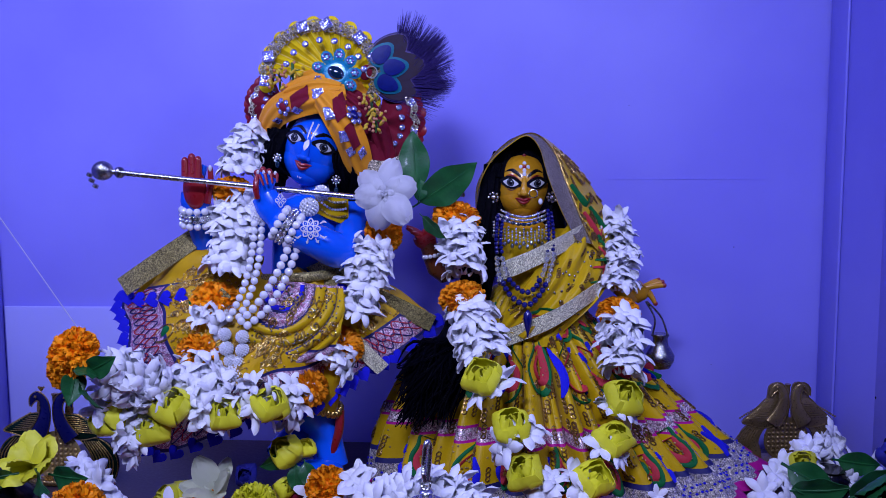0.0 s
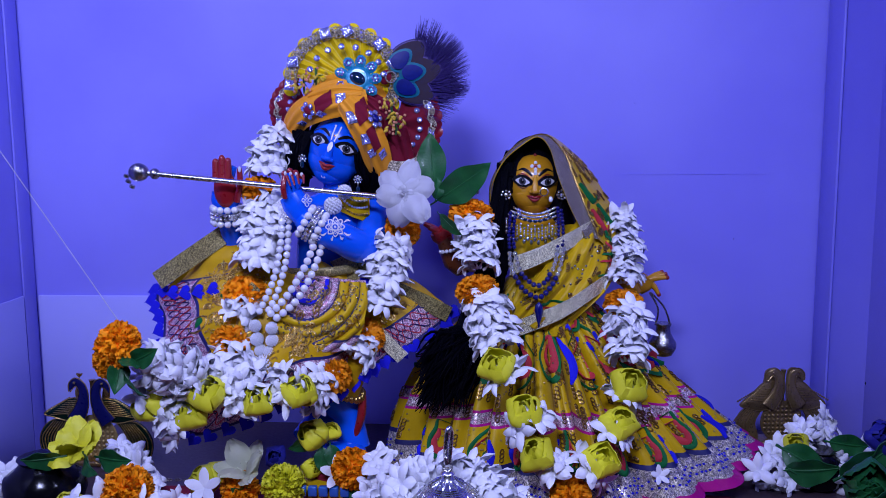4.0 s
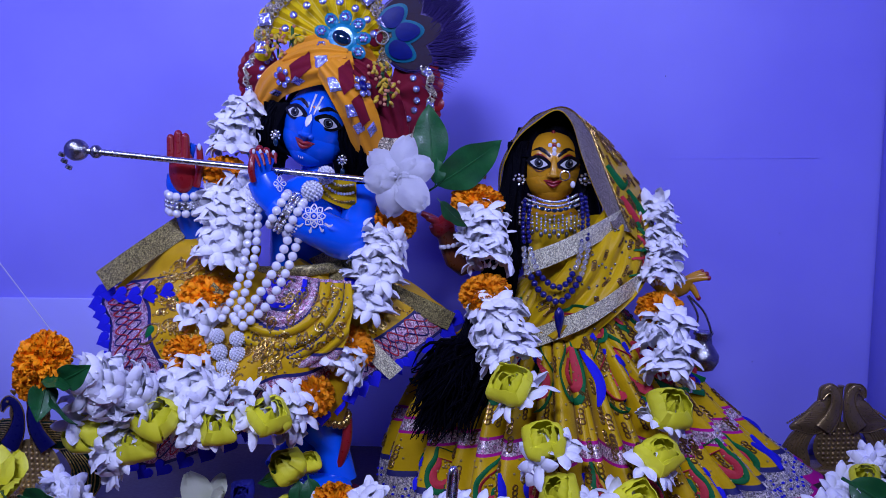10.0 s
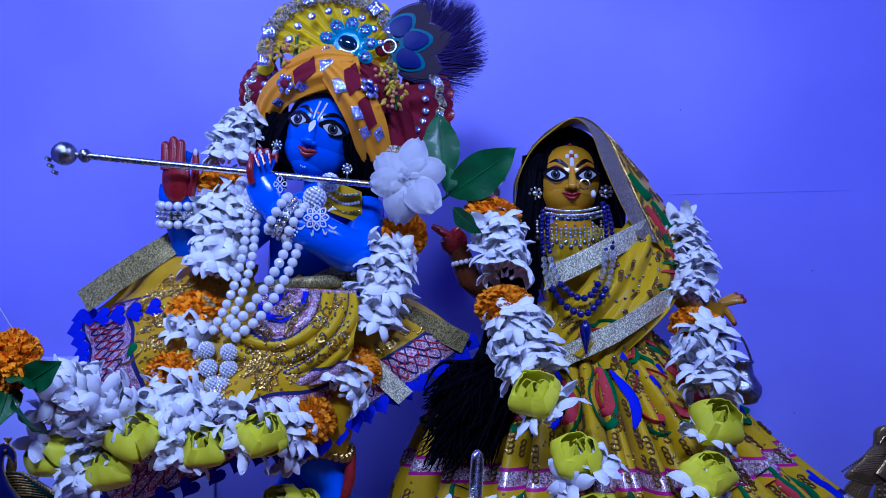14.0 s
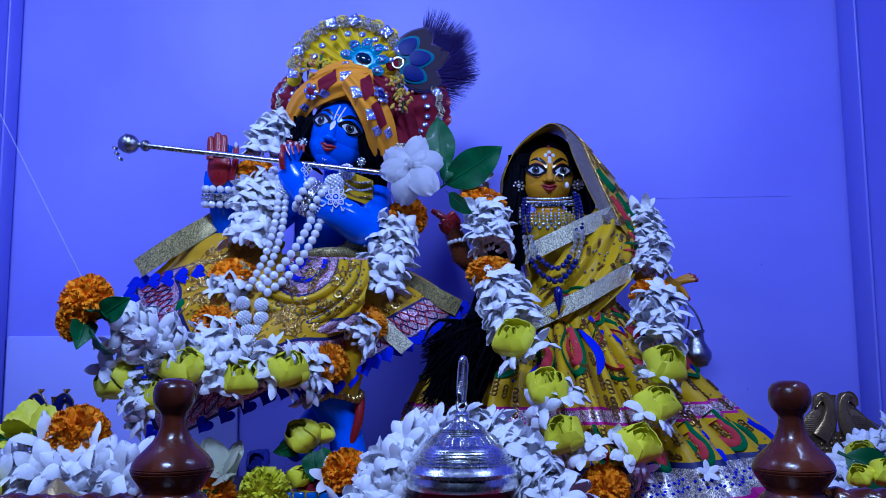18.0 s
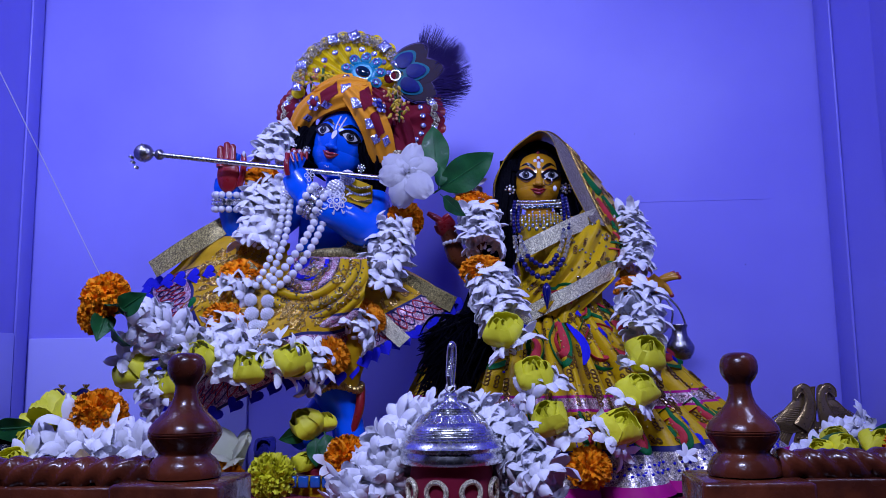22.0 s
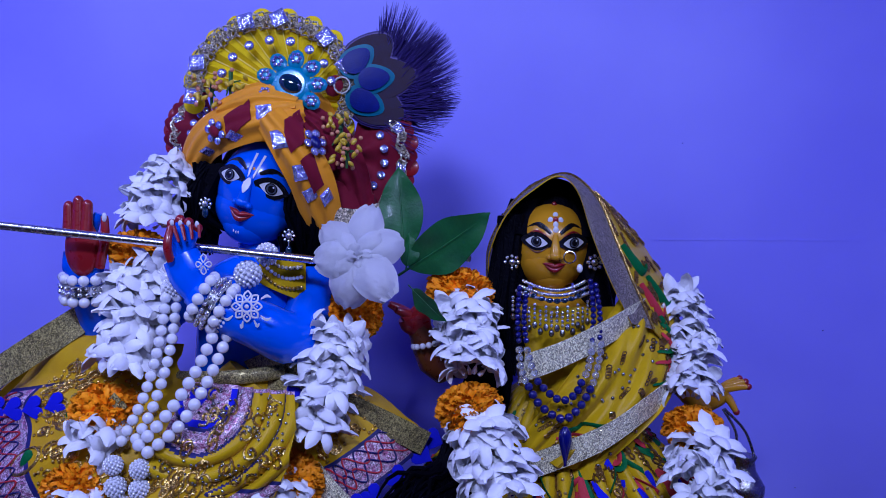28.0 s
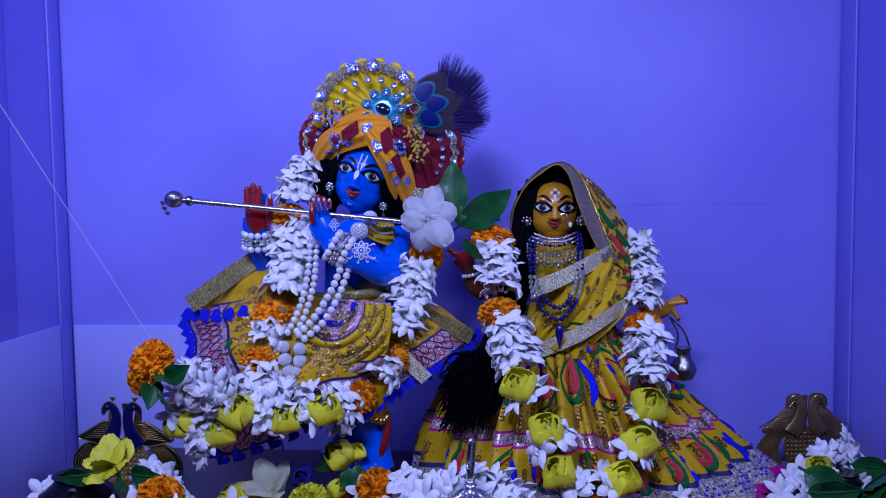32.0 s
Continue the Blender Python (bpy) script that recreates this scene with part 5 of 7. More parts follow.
for k in range(40):
    cu, cv, a0, tw = rnd.uniform(0.06, 0.94), rnd.uniform(0.05, 0.74), rnd.uniform(0, 6), rnd.choice((-1, 1)) * rnd.uniform(1.1, 1.8)
    tube(fb2, [along(front_place, min(0.98, max(0.02, cu + 0.055 * (1 - i / 16) * math.cos(a0 + tw * math.tau * i / 16))), min(0.79, max(0.02, cv + 0.065 * (1 - i / 16) * math.sin(a0 + tw * math.tau * i / 16))), 0.0014)[0] for i in range(15)], [0.0010], 0, 4)
for k in range(170):
    blob(fs2, along(front_place, rnd.uniform(0.03, 0.97), rnd.uniform(0.03, 0.8), 0.0016)[0], (0.0012,) * 3, None, 0, 6, 4)
tagged(part("gold_scrollwork", fb2, GOLD, dress), kind="stuff")
tagged(part("sequins", fs2, OLD_SILVER, dress), kind="stuff")
bm = bmesh.new()
tube(bm, [(-0.179, -0.035, 0.242), (-0.148, -0.052, 0.245), (-0.121, -0.055, 0.247), (-0.098, -0.035, 0.248)], [0.0055] * 2, 16, 8, 0, 0.6)
part("belt", bm, GOLD_CLOTH, dress, "gold tissue belt")
bm = bmesh.new()
tube(bm, [(-0.096, -0.05, 0.16), (-0.111, -0.052, 0.126), (-0.119, -0.045, 0.1)], [0.026, 0.025, 0.024], 12, 18, 0, 0.75)
part("knee_cloth", bm, MUSTARD, dress)
bm = bmesh.new()
for k in range(26):
    a = math.tau * k / 26
    c = Vector((-0.116, -0.045, 0.099))
    blob(bm, c + Vector((0.025 * math.cos(a), 0.020 * math.sin(a), -0.004 + 0.003 * math.sin(3 * a))), (0.0036, 0.0030, 0.0046), None, 0, 6, 5)
part("cuff_trim", bm, GOLD, dress, "beaded gold cuff")
part("blue_ribbon", tube(bmesh.new(), [(-0.086, -0.045, 0.237), (-0.094, -0.058, 0.206), (-0.109, -0.07, 0.175)], [0.006, 0.009, 0.006], 12, 8, 0, 0.4), ROYAL, dress)
part("blue_ribbon", tube(bmesh.new(), [(-0.168, -0.08, 0.209), (-0.151, -0.084, 0.197), (-0.132, -0.082, 0.21)], [0.004, 0.008, 0.004], 12, 8, 0, 0.5), ROYAL, dress)
part("waist_cloth", tube(bmesh.new(), [(-0.099, -0.03, 0.227), (-0.125, -0.035, 0.187), (-0.152, -0.04, 0.132)], [0.05, 0.06, 0.05], 10, 18, 0, 0.5), MUSTARD, dress)


# gold tissue stoles
def ribbon(parent, pts, width, across, m, name="ribbon", n=24, wav=0.0, label=""):
    line = smooth_path(pts, n + 1)
    ac = Vector(across).normalized()
    def place(u, v):
        k = min(int(v * n), n - 1)
        p = line[k].lerp(line[k + 1], v * n - k)
        return p + ac * (u - 0.5) * width + Vector((0, -1, 0)) * wav * math.sin(v * 9 + u * 2)
    return part(name, sheet(bmesh.new(), place, 4, n, 0.0008), m, parent, label)


stole = thing("tissue_stole", "stiff gold and silver tissue stole over the skirt", "stole", "", (-0.151, -0.04, 0.242))
ribbon(stole, [(-0.229, -0.015, 0.309), (-0.279, -0.035, 0.273), (-0.337, -0.047, 0.233)], 0.022, (-0.55, 0, 0.83), GOLD_CLOTH, wav=0.002)
ribbon(stole, [(-0.296, -0.032, 0.255), (-0.309, -0.034, 0.238), (-0.325, -0.035, 0.224)], 0.005, (-0.55, 0, 0.83), MUSTARD)
ribbon(stole, [(-0.11, -0.024, 0.266), (-0.089, -0.034, 0.243), (-0.067, -0.026, 0.228), (-0.027, -0.018, 0.208), (0.011, -0.014, 0.188)], 0.019, (0.45, 0, 0.9), GOLD_CLOTH, wav=0.001)
ribbon(stole, [(-0.087, -0.04, 0.189), (-0.063, -0.05, 0.164), (-0.041, -0.055, 0.144)], 0.017, (0.75, 0, 0.65), SILVER_CLOTH, "ribbon_end")
ribbon(stole, [(-0.124, -0.02, 0.256), (-0.096, -0.045, 0.23), (-0.082, -0.052, 0.201)], 0.018, (0.9, 0, 0.4), GOLD_CLOTH)
ribbon(stole, [(-0.208, -0.075, 0.233), (-0.227, -0.08, 0.208), (-0.253, -0.083, 0.178)], 0.014, (-0.7, 0, 0.7), GOLD_CLOTH)
collar = thing("figure_collar", "yellow and gold beaded collar on the blue figure", "collar", "", (-0.1, -0.02, 0.327))
part("collar_cloth", sheet(bmesh.new(), lambda u, v: Vector((-0.12, -0.018, 0.345)).lerp(Vector((-0.083, -0.02, 0.33)), u) + Vector((0, -0.006 * math.sin(3 * u), -0.030 * v)), 8, 6, 0.001), YELLOW_SILK, collar)
for k in range(3):
    bm = bmesh.new()
    for i in range(12):
        blob(bm, Vector((-0.118, -0.024, 0.34)).lerp(Vector((-0.085, -0.027, 0.328)), i / 11) + Vector((0, 0, -0.008 * k - 0.006 * math.sin(math.pi * i / 11))), (0.0017,) * 3, None, 0, 7, 5)
    part("bead_row", bm, (LACE, PEARL, GOLD)[k], collar)


# ---- pearls ----
def beads(name, label, strands, group="", category="necklace", parent=None):
    nk = parent or thing(name, label, category, group, strands[0][1][0])
    for m, pts, rad in strands:
        line = smooth_path(pts, 240)
        walked, want = 0.0, 0.0
        me = mesh_of("bead", (lambda b: (blob(b, (0, 0, 0), (rad,) * 3, None, 0, 14, 10), b)[1])(bmesh.new()), m)
        for a, b in zip(line, line[1:]):
            walked += (b - a).length
            if walked >= want:
                hang("bead", me, nk, Matrix.Translation(b))
                want += rad * 2.02
    return nk


pearls = beads("pearl_necklace", "three-strand white pearl necklace ending in beaded drops", [
    (PEARL, [(-0.18, -0.055, 0.329), (-0.177, -0.075, 0.286), (-0.184, -0.088, 0.242), (-0.2, -0.094, 0.206)], 0.0041),
    (PEARL, [(-0.171, -0.06, 0.307), (-0.17, -0.08, 0.267), (-0.178, -0.092, 0.23), (-0.191, -0.098, 0.204)], 0.0041),
    (PEARL, [(-0.138, -0.07, 0.286), (-0.148, -0.088, 0.256), (-0.167, -0.098, 0.225), (-0.191, -0.1, 0.2)], 0.0045),
    (PEARL, [(-0.131, -0.068, 0.279), (-0.14, -0.086, 0.249), (-0.157, -0.098, 0.219), (-0.181, -0.102, 0.199)], 0.0045)])
def beaded_ball(at, radius, n, parent=None):
    bm = bmesh.new()
    blob(bm, (0, 0, 0), (radius * 0.9,) * 3, None, 0, 10, 8)
    for k in range(n):
        z = 1 - 2 * (k + 0.5) / n
        q, a = math.sqrt(1 - z * z), k * 2.39996
        blob(bm, (radius * q * math.cos(a), radius * q * math.sin(a), radius * z), (radius * 1.72 / math.sqrt(n),) * 3, None, 0, 6, 4)
    return hang("beaded_drop", mesh_of("beaded_drop", bm, PEARL), parent, Matrix.Translation(at), "ball covered in seed pearls")
for at, rr in (((-0.204, -0.098, 0.191), 0.0064), ((-0.184, -0.1, 0.189), 0.0066), ((-0.202, -0.099, 0.176), 0.0070), ((-0.184, -0.101, 0.175), 0.0068), ((-0.198, -0.099, 0.163), 0.0066), ((-0.187, -0.101, 0.162), 0.0068), ((-0.192, -0.102, 0.146), 0.0128), ((-0.193, -0.1, 0.133), 0.0040), ((-0.134, -0.072, 0.294), 0.0085), ((-0.122, -0.045, 0.323), 0.0095), ((-0.11, -0.035, 0.338), 0.008), ((-0.175, -0.06, 0.313), 0.0075)):
    beaded_ball(at, rr, 190 if rr > 0.01 else 90, pearls)


def bracelet(label, centre, axis, radius, bead):
    br = thing("pearl_bracelet", label, "bracelet", "pearl bracelets", centre)
    z = Vector(axis).normalized()
    m4 = aim(centre, z)
    me = mesh_of("bead", (lambda b: (blob(b, (0, 0, 0), (bead,) * 3, None, 0, 12, 8), b)[1])(bmesh.new()), PEARL)
    n = int(math.tau * radius / (bead * 2.0))
    for row in (-1, 1):
        for k in range(n):
            a = math.tau * k / n
            hang("bead", me, br, Matrix.Translation(m4 @ Vector((radius * math.cos(a), radius * math.sin(a), row * (bead + 0.0042)))))
    bm = bmesh.new()
    turned(bm, [(radius * 1.06, -0.0040), (radius * 1.12, -0.0034), (radius * 1.12, 0.0034), (radius * 1.06, 0.0040)], (0, 0, 0), 24)
    for k in range(22):
        a = math.tau * k / 22
        for z0 in (-0.0022, 0.0022):
            blob(bm, (radius * 1.14 * math.cos(a), radius * 1.14 * math.sin(a), z0), (0.0020, 0.0020, 0.0018), None, 0, 6, 4)
    hang("rhinestone_band", mesh_of("rhinestone_band", bm, SILVER), br, m4)
    return br


bracelet("double pearl bracelet with a rhinestone band on the raised wrist", Vector((-0.251, -0.036, 0.312)), (0.05, -0.15, 1.0), 0.0165, 0.0042)
bracelet("double pearl bracelet with a rhinestone band on the flute hand", Vector((-0.142, -0.067, 0.303)), (0.75, 0.1, -0.45), 0.0170, 0.0044)

# ---- turban and crown ----
tb = thing("turban", "orange silk turban with yellow pleated fan crown, mirrors and brooch", "turban", "", (-0.105, 0.02, 0.413))
bm = bmesh.new()
blob(bm, (-0.108, 0.030, 0.440), (0.058, 0.046, 0.040), (0, 14, 0), 0, 28, 18)
part("turban_base", bm, ORANGE_SILK, tb)
def fold(pts, width, m, name, bulge=0.006, n=26, creases=3):
    line = smooth_path(pts, n + 1)
    def place(u, v):
        k = round(v * n)
        p = line[k]
        way = (line[min(k + 1, n)] - line[max(k - 1, 0)]).normalized()
        ac = way.cross(Vector((0, -1, 0.15))).normalized()
        return p + ac * (u - 0.5) * width * (0.75 + 0.35 * math.sin(math.pi * v)) + Vector((0, -1, 0)) * (bulge * math.sin(math.pi * u) + 0.0014 * math.sin(creases * math.tau * u + 3 * v))
    return part(name, sheet(bmesh.new(), place, 18, n, 0.0015), m, tb)
fold([(-0.184, 0.012, 0.411), (-0.165, -0.006, 0.429), (-0.135, -0.022, 0.44), (-0.098, -0.026, 0.446), (-0.082, -0.02, 0.449)], 0.034, ORANGE_SILK, "turban_fold", 0.010)
fold([(-0.154, -0.01, 0.449), (-0.118, -0.024, 0.455), (-0.088, -0.024, 0.452)], 0.026, ORANGE_SILK, "turban_fold", 0.008)
fold([(-0.108, -0.032, 0.444), (-0.091, -0.036, 0.422), (-0.077, -0.03, 0.397), (-0.071, -0.012, 0.367), (-0.068, 0, 0.352)], 0.032, ORANGE_SILK, "turban_fold", 0.011)
fold([(-0.093, -0.02, 0.449), (-0.066, -0.015, 0.429), (-0.051, -0.005, 0.4), (-0.045, 0.005, 0.366)], 0.030, MAROON, "turban_fold", 0.006)
fold([(-0.085, -0.024, 0.445), (-0.068, -0.024, 0.426), (-0.061, -0.016, 0.403)], 0.020, MAROON, "turban_fold", 0.004)
FOLDS = BVHTree.FromPolygons(*(lambda obs: ([v.co.copy() for o in obs for v in o.data.vertices], [[k + sum(len(q.data.vertices) for q in obs[:n]) for k in f.vertices] for n, o in enumerate(obs) for f in o.data.polygons]))([o for o in tb.children if o.name.startswith("turban_")]))
def laid(p, lift=0.0006):
    """The place on the turban's folds behind or before p, and which way they face there."""
    hit, n, _, _ = FOLDS.ray_cast(Vector(p) - Vector((0, 0.1, 0)), Vector((0, 1, 0)))
    if hit is None:
        return Vector(p), Vector((0, -1, 0.1))
    n = n if n.y < 0 else -n
    return hit + n * lift, n
def patch(centre, sx, sz, turn, m):
    c, s_ = math.cos(turn), math.sin(turn)
    def place(u, v):
        x, z = (u - 0.5) * sx, (v - 0.5) * sz + (u - 0.5) * sx * 0.5
        return laid(Vector(centre) + Vector((x * c - z * s_, 0, x * s_ + z * c)), 0.0013)[0]
    part("maroon_patch", sheet(bmesh.new(), place, 8, 8, 0.0006), m, tb)
patch((-0.133, -0.03, 0.442), 0.022, 0.017, 0.15, MAROON)
patch((-0.087, -0.03, 0.431), 0.012, 0.026, 0.25, MAROON)
patch((-0.074, -0.03, 0.4), 0.009, 0.026, 0.30, MAROON)
# pleated fan
hub = Vector((-0.101, 0.004, 0.465))
rim = Vector((-0.116, 0.004, 0.4705))
def fan_place(u, v):
    a = radians(176 - 200 * u)
    k = (u * 15) % 1
    p = (hub + Vector((0.010 * math.cos(a), 0.016, 0.010 * math.sin(a)))).lerp(rim + Vector((0.0600 * math.cos(a), 0.004, 0.0520 * math.sin(a))), v)
    return p + Vector((0, 0.0045 * v * (abs(2 * k - 1) - 0.5), 0))
part("pleated_fan", sheet(bmesh.new(), fan_place, 120, 8, 0.001), FAN, tb, "yellow pleated cloth fan")
bm = bmesh.new()
for k in range(15):
    u = (k + 0.0) / 15
    p, q = Vector(fan_place(u, 0.1)), Vector(fan_place(u, 0.97))
    tube(bm, [p + Vector((0, -0.0012, 0)), q + Vector((0, -0.0012, 0))], [0.0005], 4, 5)
part("fan_edging", bm, FAN_EDGE, tb)
# lace ring and scallops
bm = bmesh.new()
for k in range(150):
    a = radians(184 - 216 * k / 149)
    r = 1 + 0.06 * math.sin(k * 1.7)
    c = rim + Vector((0.0640 * r * math.cos(a), 0.002 + 0.002 * math.sin(k * 2.3), 0.0555 * r * math.sin(a)))
    t2 = k * 0.9
    tube(bm, [c + Vector((0.0042 * math.cos(t2 + i * 1.26), 0.001 * math.sin(3 * i + k), 0.0042 * math.sin(t2 + i * 1.26))) for i in range(6)], [0.0009], 0, 4)
part("lace_ring", bm, LACE, tb, "silver and gold wire lace ring")
def disc_bm(radius, thick=0.001, bev=0.0004, seg=18):
    return turned(bmesh.new(), [(radius, 0), (radius, thick), (radius - bev, thick + bev)], (0, 0, 0), seg)
SCALLOP = mesh_of("scallop", disc_bm(0.0088), FAN)
for k in range(13):
    a = radians(190 - 220 * k / 12)
    hang("scallop", SCALLOP, tb, aim(rim + Vector((0.0670 * math.cos(a), 0.010, 0.0590 * math.sin(a))), (0, -1, 0.1)))
def facet_square(size, m):
    bm = bmesh.new()
    s, t2 = size / 2, size * 0.30
    o = [bm.verts.new((x * s, y * s, 0)) for x, y in ((-1, -1), (1, -1), (1, 1), (-1, 1))]
    i = [bm.verts.new((x * t2, y * t2, size * 0.08)) for x, y in ((-1, -1), (1, -1), (1, 1), (-1, 1))]
    for k in range(4):
        bm.faces.new((o[k], o[(k + 1) % 4], i[(k + 1) % 4], i[k]))
    c = bm.verts.new((0, 0, size * 0.045))
    for k in range(4):
        bm.faces.new((i[k], i[(k + 1) % 4], c))
    bm.faces.new(o[::-1])
    return mesh_of("mirror_square", bm, m, False)
SQ = facet_square(0.0128, CRYSTAL)
DOT = mesh_of("mirror_dot", turned(bmesh.new(), [(0.0040, 0), (0.0038, 0.0010), (0.0022, 0.0022)], (0, 0, 0), 12), CRYSTAL, False)
for k, ang in enumerate((186, 158, 108, 84, 46, 20)):
    a = radians(ang)
    hang("mirror_square", SQ, tb, aim(rim + Vector((0.0650 * math.cos(a), -0.002, 0.0570 * math.sin(a))), (0.1 * math.cos(a), -1, 0.2), 0.2 * k - 0.1))
for k in range(8):
    a = radians(160 - 150 * k / 7)
    hang("mirror_dot", DOT, tb, aim(rim.lerp(hub, 0.3) + Vector((0.0460 * math.cos(a), -0.004, 0.0400 * math.sin(a))), (0, -1, 0.15)))
for at, sz, rl in (((-0.112, -0.042, 0.446), 1.0, 0.1), ((-0.096, -0.048, 0.425), 1.15, 0.2), ((-0.082, -0.042, 0.4), 0.95, 0.2), ((-0.137, -0.036, 0.429), 0.85, 0.9), ((-0.076, -0.03, 0.384), 0.85, 0.6), ((-0.065, -0.022, 0.382), 0.9, 0.7), ((-0.163, -0.018, 0.419), 0.8, 0.8)):
    p, n = laid(at)
    hang("mirror_square", SQ, tb, aim(p, n, rl, sz))
# brooch
brooch = hang("brooch", mesh_of("brooch", turned(bmesh.new(), [(0.0155, 0.0), (0.0158, 0.003), (0.0125, 0.006), (0.0105, 0.0062)], (0, 0, 0), 24), TURQUOISE), tb, aim((-0.094, -0.018, 0.469), (0.05, -1, 0.15)), "turquoise flower brooch with a dark oval stone")
bpet = bmesh.new()
for k in range(9):
    a = math.tau * k / 9
    blob(bpet, (0.0200 * math.cos(a), 0.0200 * math.sin(a), 0.0035), (0.0086, 0.0066, 0.0026), (0, 0, math.degrees(a)), 0, 10, 6)
pet = new("brooch_petals", mesh_of("brooch_petals", bpet, TURQUOISE))
pet.parent = brooch
bst = bmesh.new()
for k in range(9):
    a = math.tau * k / 9
    for i in range(6):
        b2 = math.tau * i / 6
        blob(bst, (0.0210 * math.cos(a) + 0.0032 * math.cos(b2), 0.0210 * math.sin(a) + 0.0032 * math.sin(b2), 0.0060), (0.0019,) * 3, None, 0, 6, 4)
st = new("brooch_crystal_ring", mesh_of("brooch_crystal_ring", bst, CRYSTAL))
st.parent = brooch
bge = bmesh.new()
blob(bge, (0, 0, 0.0062), (0.0098, 0.0072, 0.0040), (0, 0, 150), 0, 20, 12)
ge = new("brooch_stone", mesh_of("brooch_stone", bge, DARKGEM))
ge.parent = brooch
# flower ornament with a blue stone on the fold
for at, sz, m2 in (((-0.073, -0.036, 0.422), 1.0, COBALT_BEAD), ((-0.152, -0.03, 0.433), 0.95, MAROON)):
    fb = bmesh.new()
    for k in range(6):
        a = math.tau * k / 6
        blob(fb, (0.0068 * math.cos(a), 0.0085 * math.sin(a), 0.001), (0.0036, 0.0036, 0.0018), None, 0, 8, 6)
    blob(fb, (0, 0, 0.0015), (0.0045, 0.0062, 0.0030), None, 1, 12, 8)
    hang("flower_ornament", mesh_of("flower_ornament", fb, [CRYSTAL, m2]), tb, aim(laid(at, 0.0015)[0], laid(at)[1], 0.1 if sz == 1 else 0.8, sz), "small silver flower ornament")
# maroon side wings
def wing(centre, rx, rz, a0, a1, tip):
    def place(u, v):
        a = radians(a0 + (a1 - a0) * u)
        w = 1 + 0.05 * math.cos(u * 9 * math.tau) * v
        return Vector(centre) + Vector((rx * v * w * math.cos(a), tip * v + 0.003 * math.sin(u * 14), rz * v * w * math.sin(a)))
    return place
wl = wing((-0.159, 0.012, 0.433), 0.052, 0.050, 115, 262, 0.018)
wr = wing((-0.052, 0.01, 0.417), 0.052, 0.062, 75, -95, 0.0)
for pl in (wl, wr):
    part("side_wing", sheet(bmesh.new(), pl, 60, 8, 0.0015), MAROON, tb, "maroon velvet wing with silver edging")
    bm = bmesh.new()
    for k in range(70):
        c = along(pl, 0.01 + 0.98 * k / 69, 0.82, 0.0015)[0]
        tube(bm, [c + Vector((0.0036 * math.cos(k + i * 1.3), 0.0008 * math.sin(i), 0.0036 * math.sin(k + i * 1.3))) for i in range(5)], [0.0008], 0, 4)
    part("wing_lace", bm, LACE, tb)
    for k in range(9):
        c, du, dv, n = along(pl, 0.05 + 0.9 * k / 8, 0.55, 0.001)
        hang("mirror_dot", DOT, tb, aim(c, (0, -1, 0.1), 0, 0.9))
    for k in range(5):
        c, du, dv, n = along(pl, 0.1 + 0.2 * k, 0.84, 0.002)
        hang("mirror_square", SQ, tb, aim(c, (0, -1, 0.1), 0.7 * k, 0.62))
    for k in range(9):
        c, du, dv, n = along(pl, 0.04 + 0.115 * k, 0.98, -0.002)
        hang("scallop", mesh_of("scallop", disc_bm(0.0075), RED_PAINT) if k == 0 else last_scallop, tb, aim(c, (0, -1, 0.1)))
        if k == 0:
            last_scallop = bpy.data.meshes[[me.name for me in bpy.data.meshes if me.name.startswith("scallop")][-1]]
part("neck_cloth", sheet(bmesh.new(), lambda u, v: Vector((-0.064, -0.005, 0.397)).lerp(Vector((-0.031, 0, 0.385)), u) + Vector((0.004 * v, -0.004 * math.sin(6 * u), -0.050 * v)), 10, 8, 0.002), MAROON, tb)
ribbon(tb, [(-0.065, -0.014, 0.37), (-0.045, -0.016, 0.367), (-0.028, -0.012, 0.372)], 0.012, (0.1, 0, 1), LACE, "lace_band")
# berry clusters
rnd = random.Random(31)
for c, n in (((-0.161, -0.012, 0.465), 16), ((-0.054, -0.03, 0.432), 12), ((-0.049, -0.034, 0.416), 12), ((-0.147, -0.008, 0.472), 6)):
    bb = bmesh.new()
    for k in range(n * 2):
        o = Vector((rnd.uniform(-1, 1) * 0.014, rnd.uniform(-1, 0.3) * 0.006, rnd.uniform(-1, 1) * 0.013))
        if k % 2:
            blob(bb, o, (0.0018, 0.0018, 0.0034), (rnd.uniform(-60, 60), rnd.uniform(-60, 60), 0), 0, 8, 6)
        else:
            blob(bb, o, (0.0018, 0.0018, 0.0018), None, 1, 7, 5)
    tube(bb, [(0, 0.006, 0.012), (0, 0.004, -0.012)], [0.002, 0.001], 4, 5, 2)
    for k in range(5):
        tube(bb, [(0, 0.004, 0.002), (rnd.uniform(-0.010, 0.010), 0.002, rnd.uniform(-0.012, 0.004))], [0.0008, 0.0006], 3, 5, 2)
    hang("berry_spray", mesh_of("berry_spray", bb, [BERRY, BUD, STEM]), tb, Matrix.Translation(c), "spray of yellow berries and salmon buds")

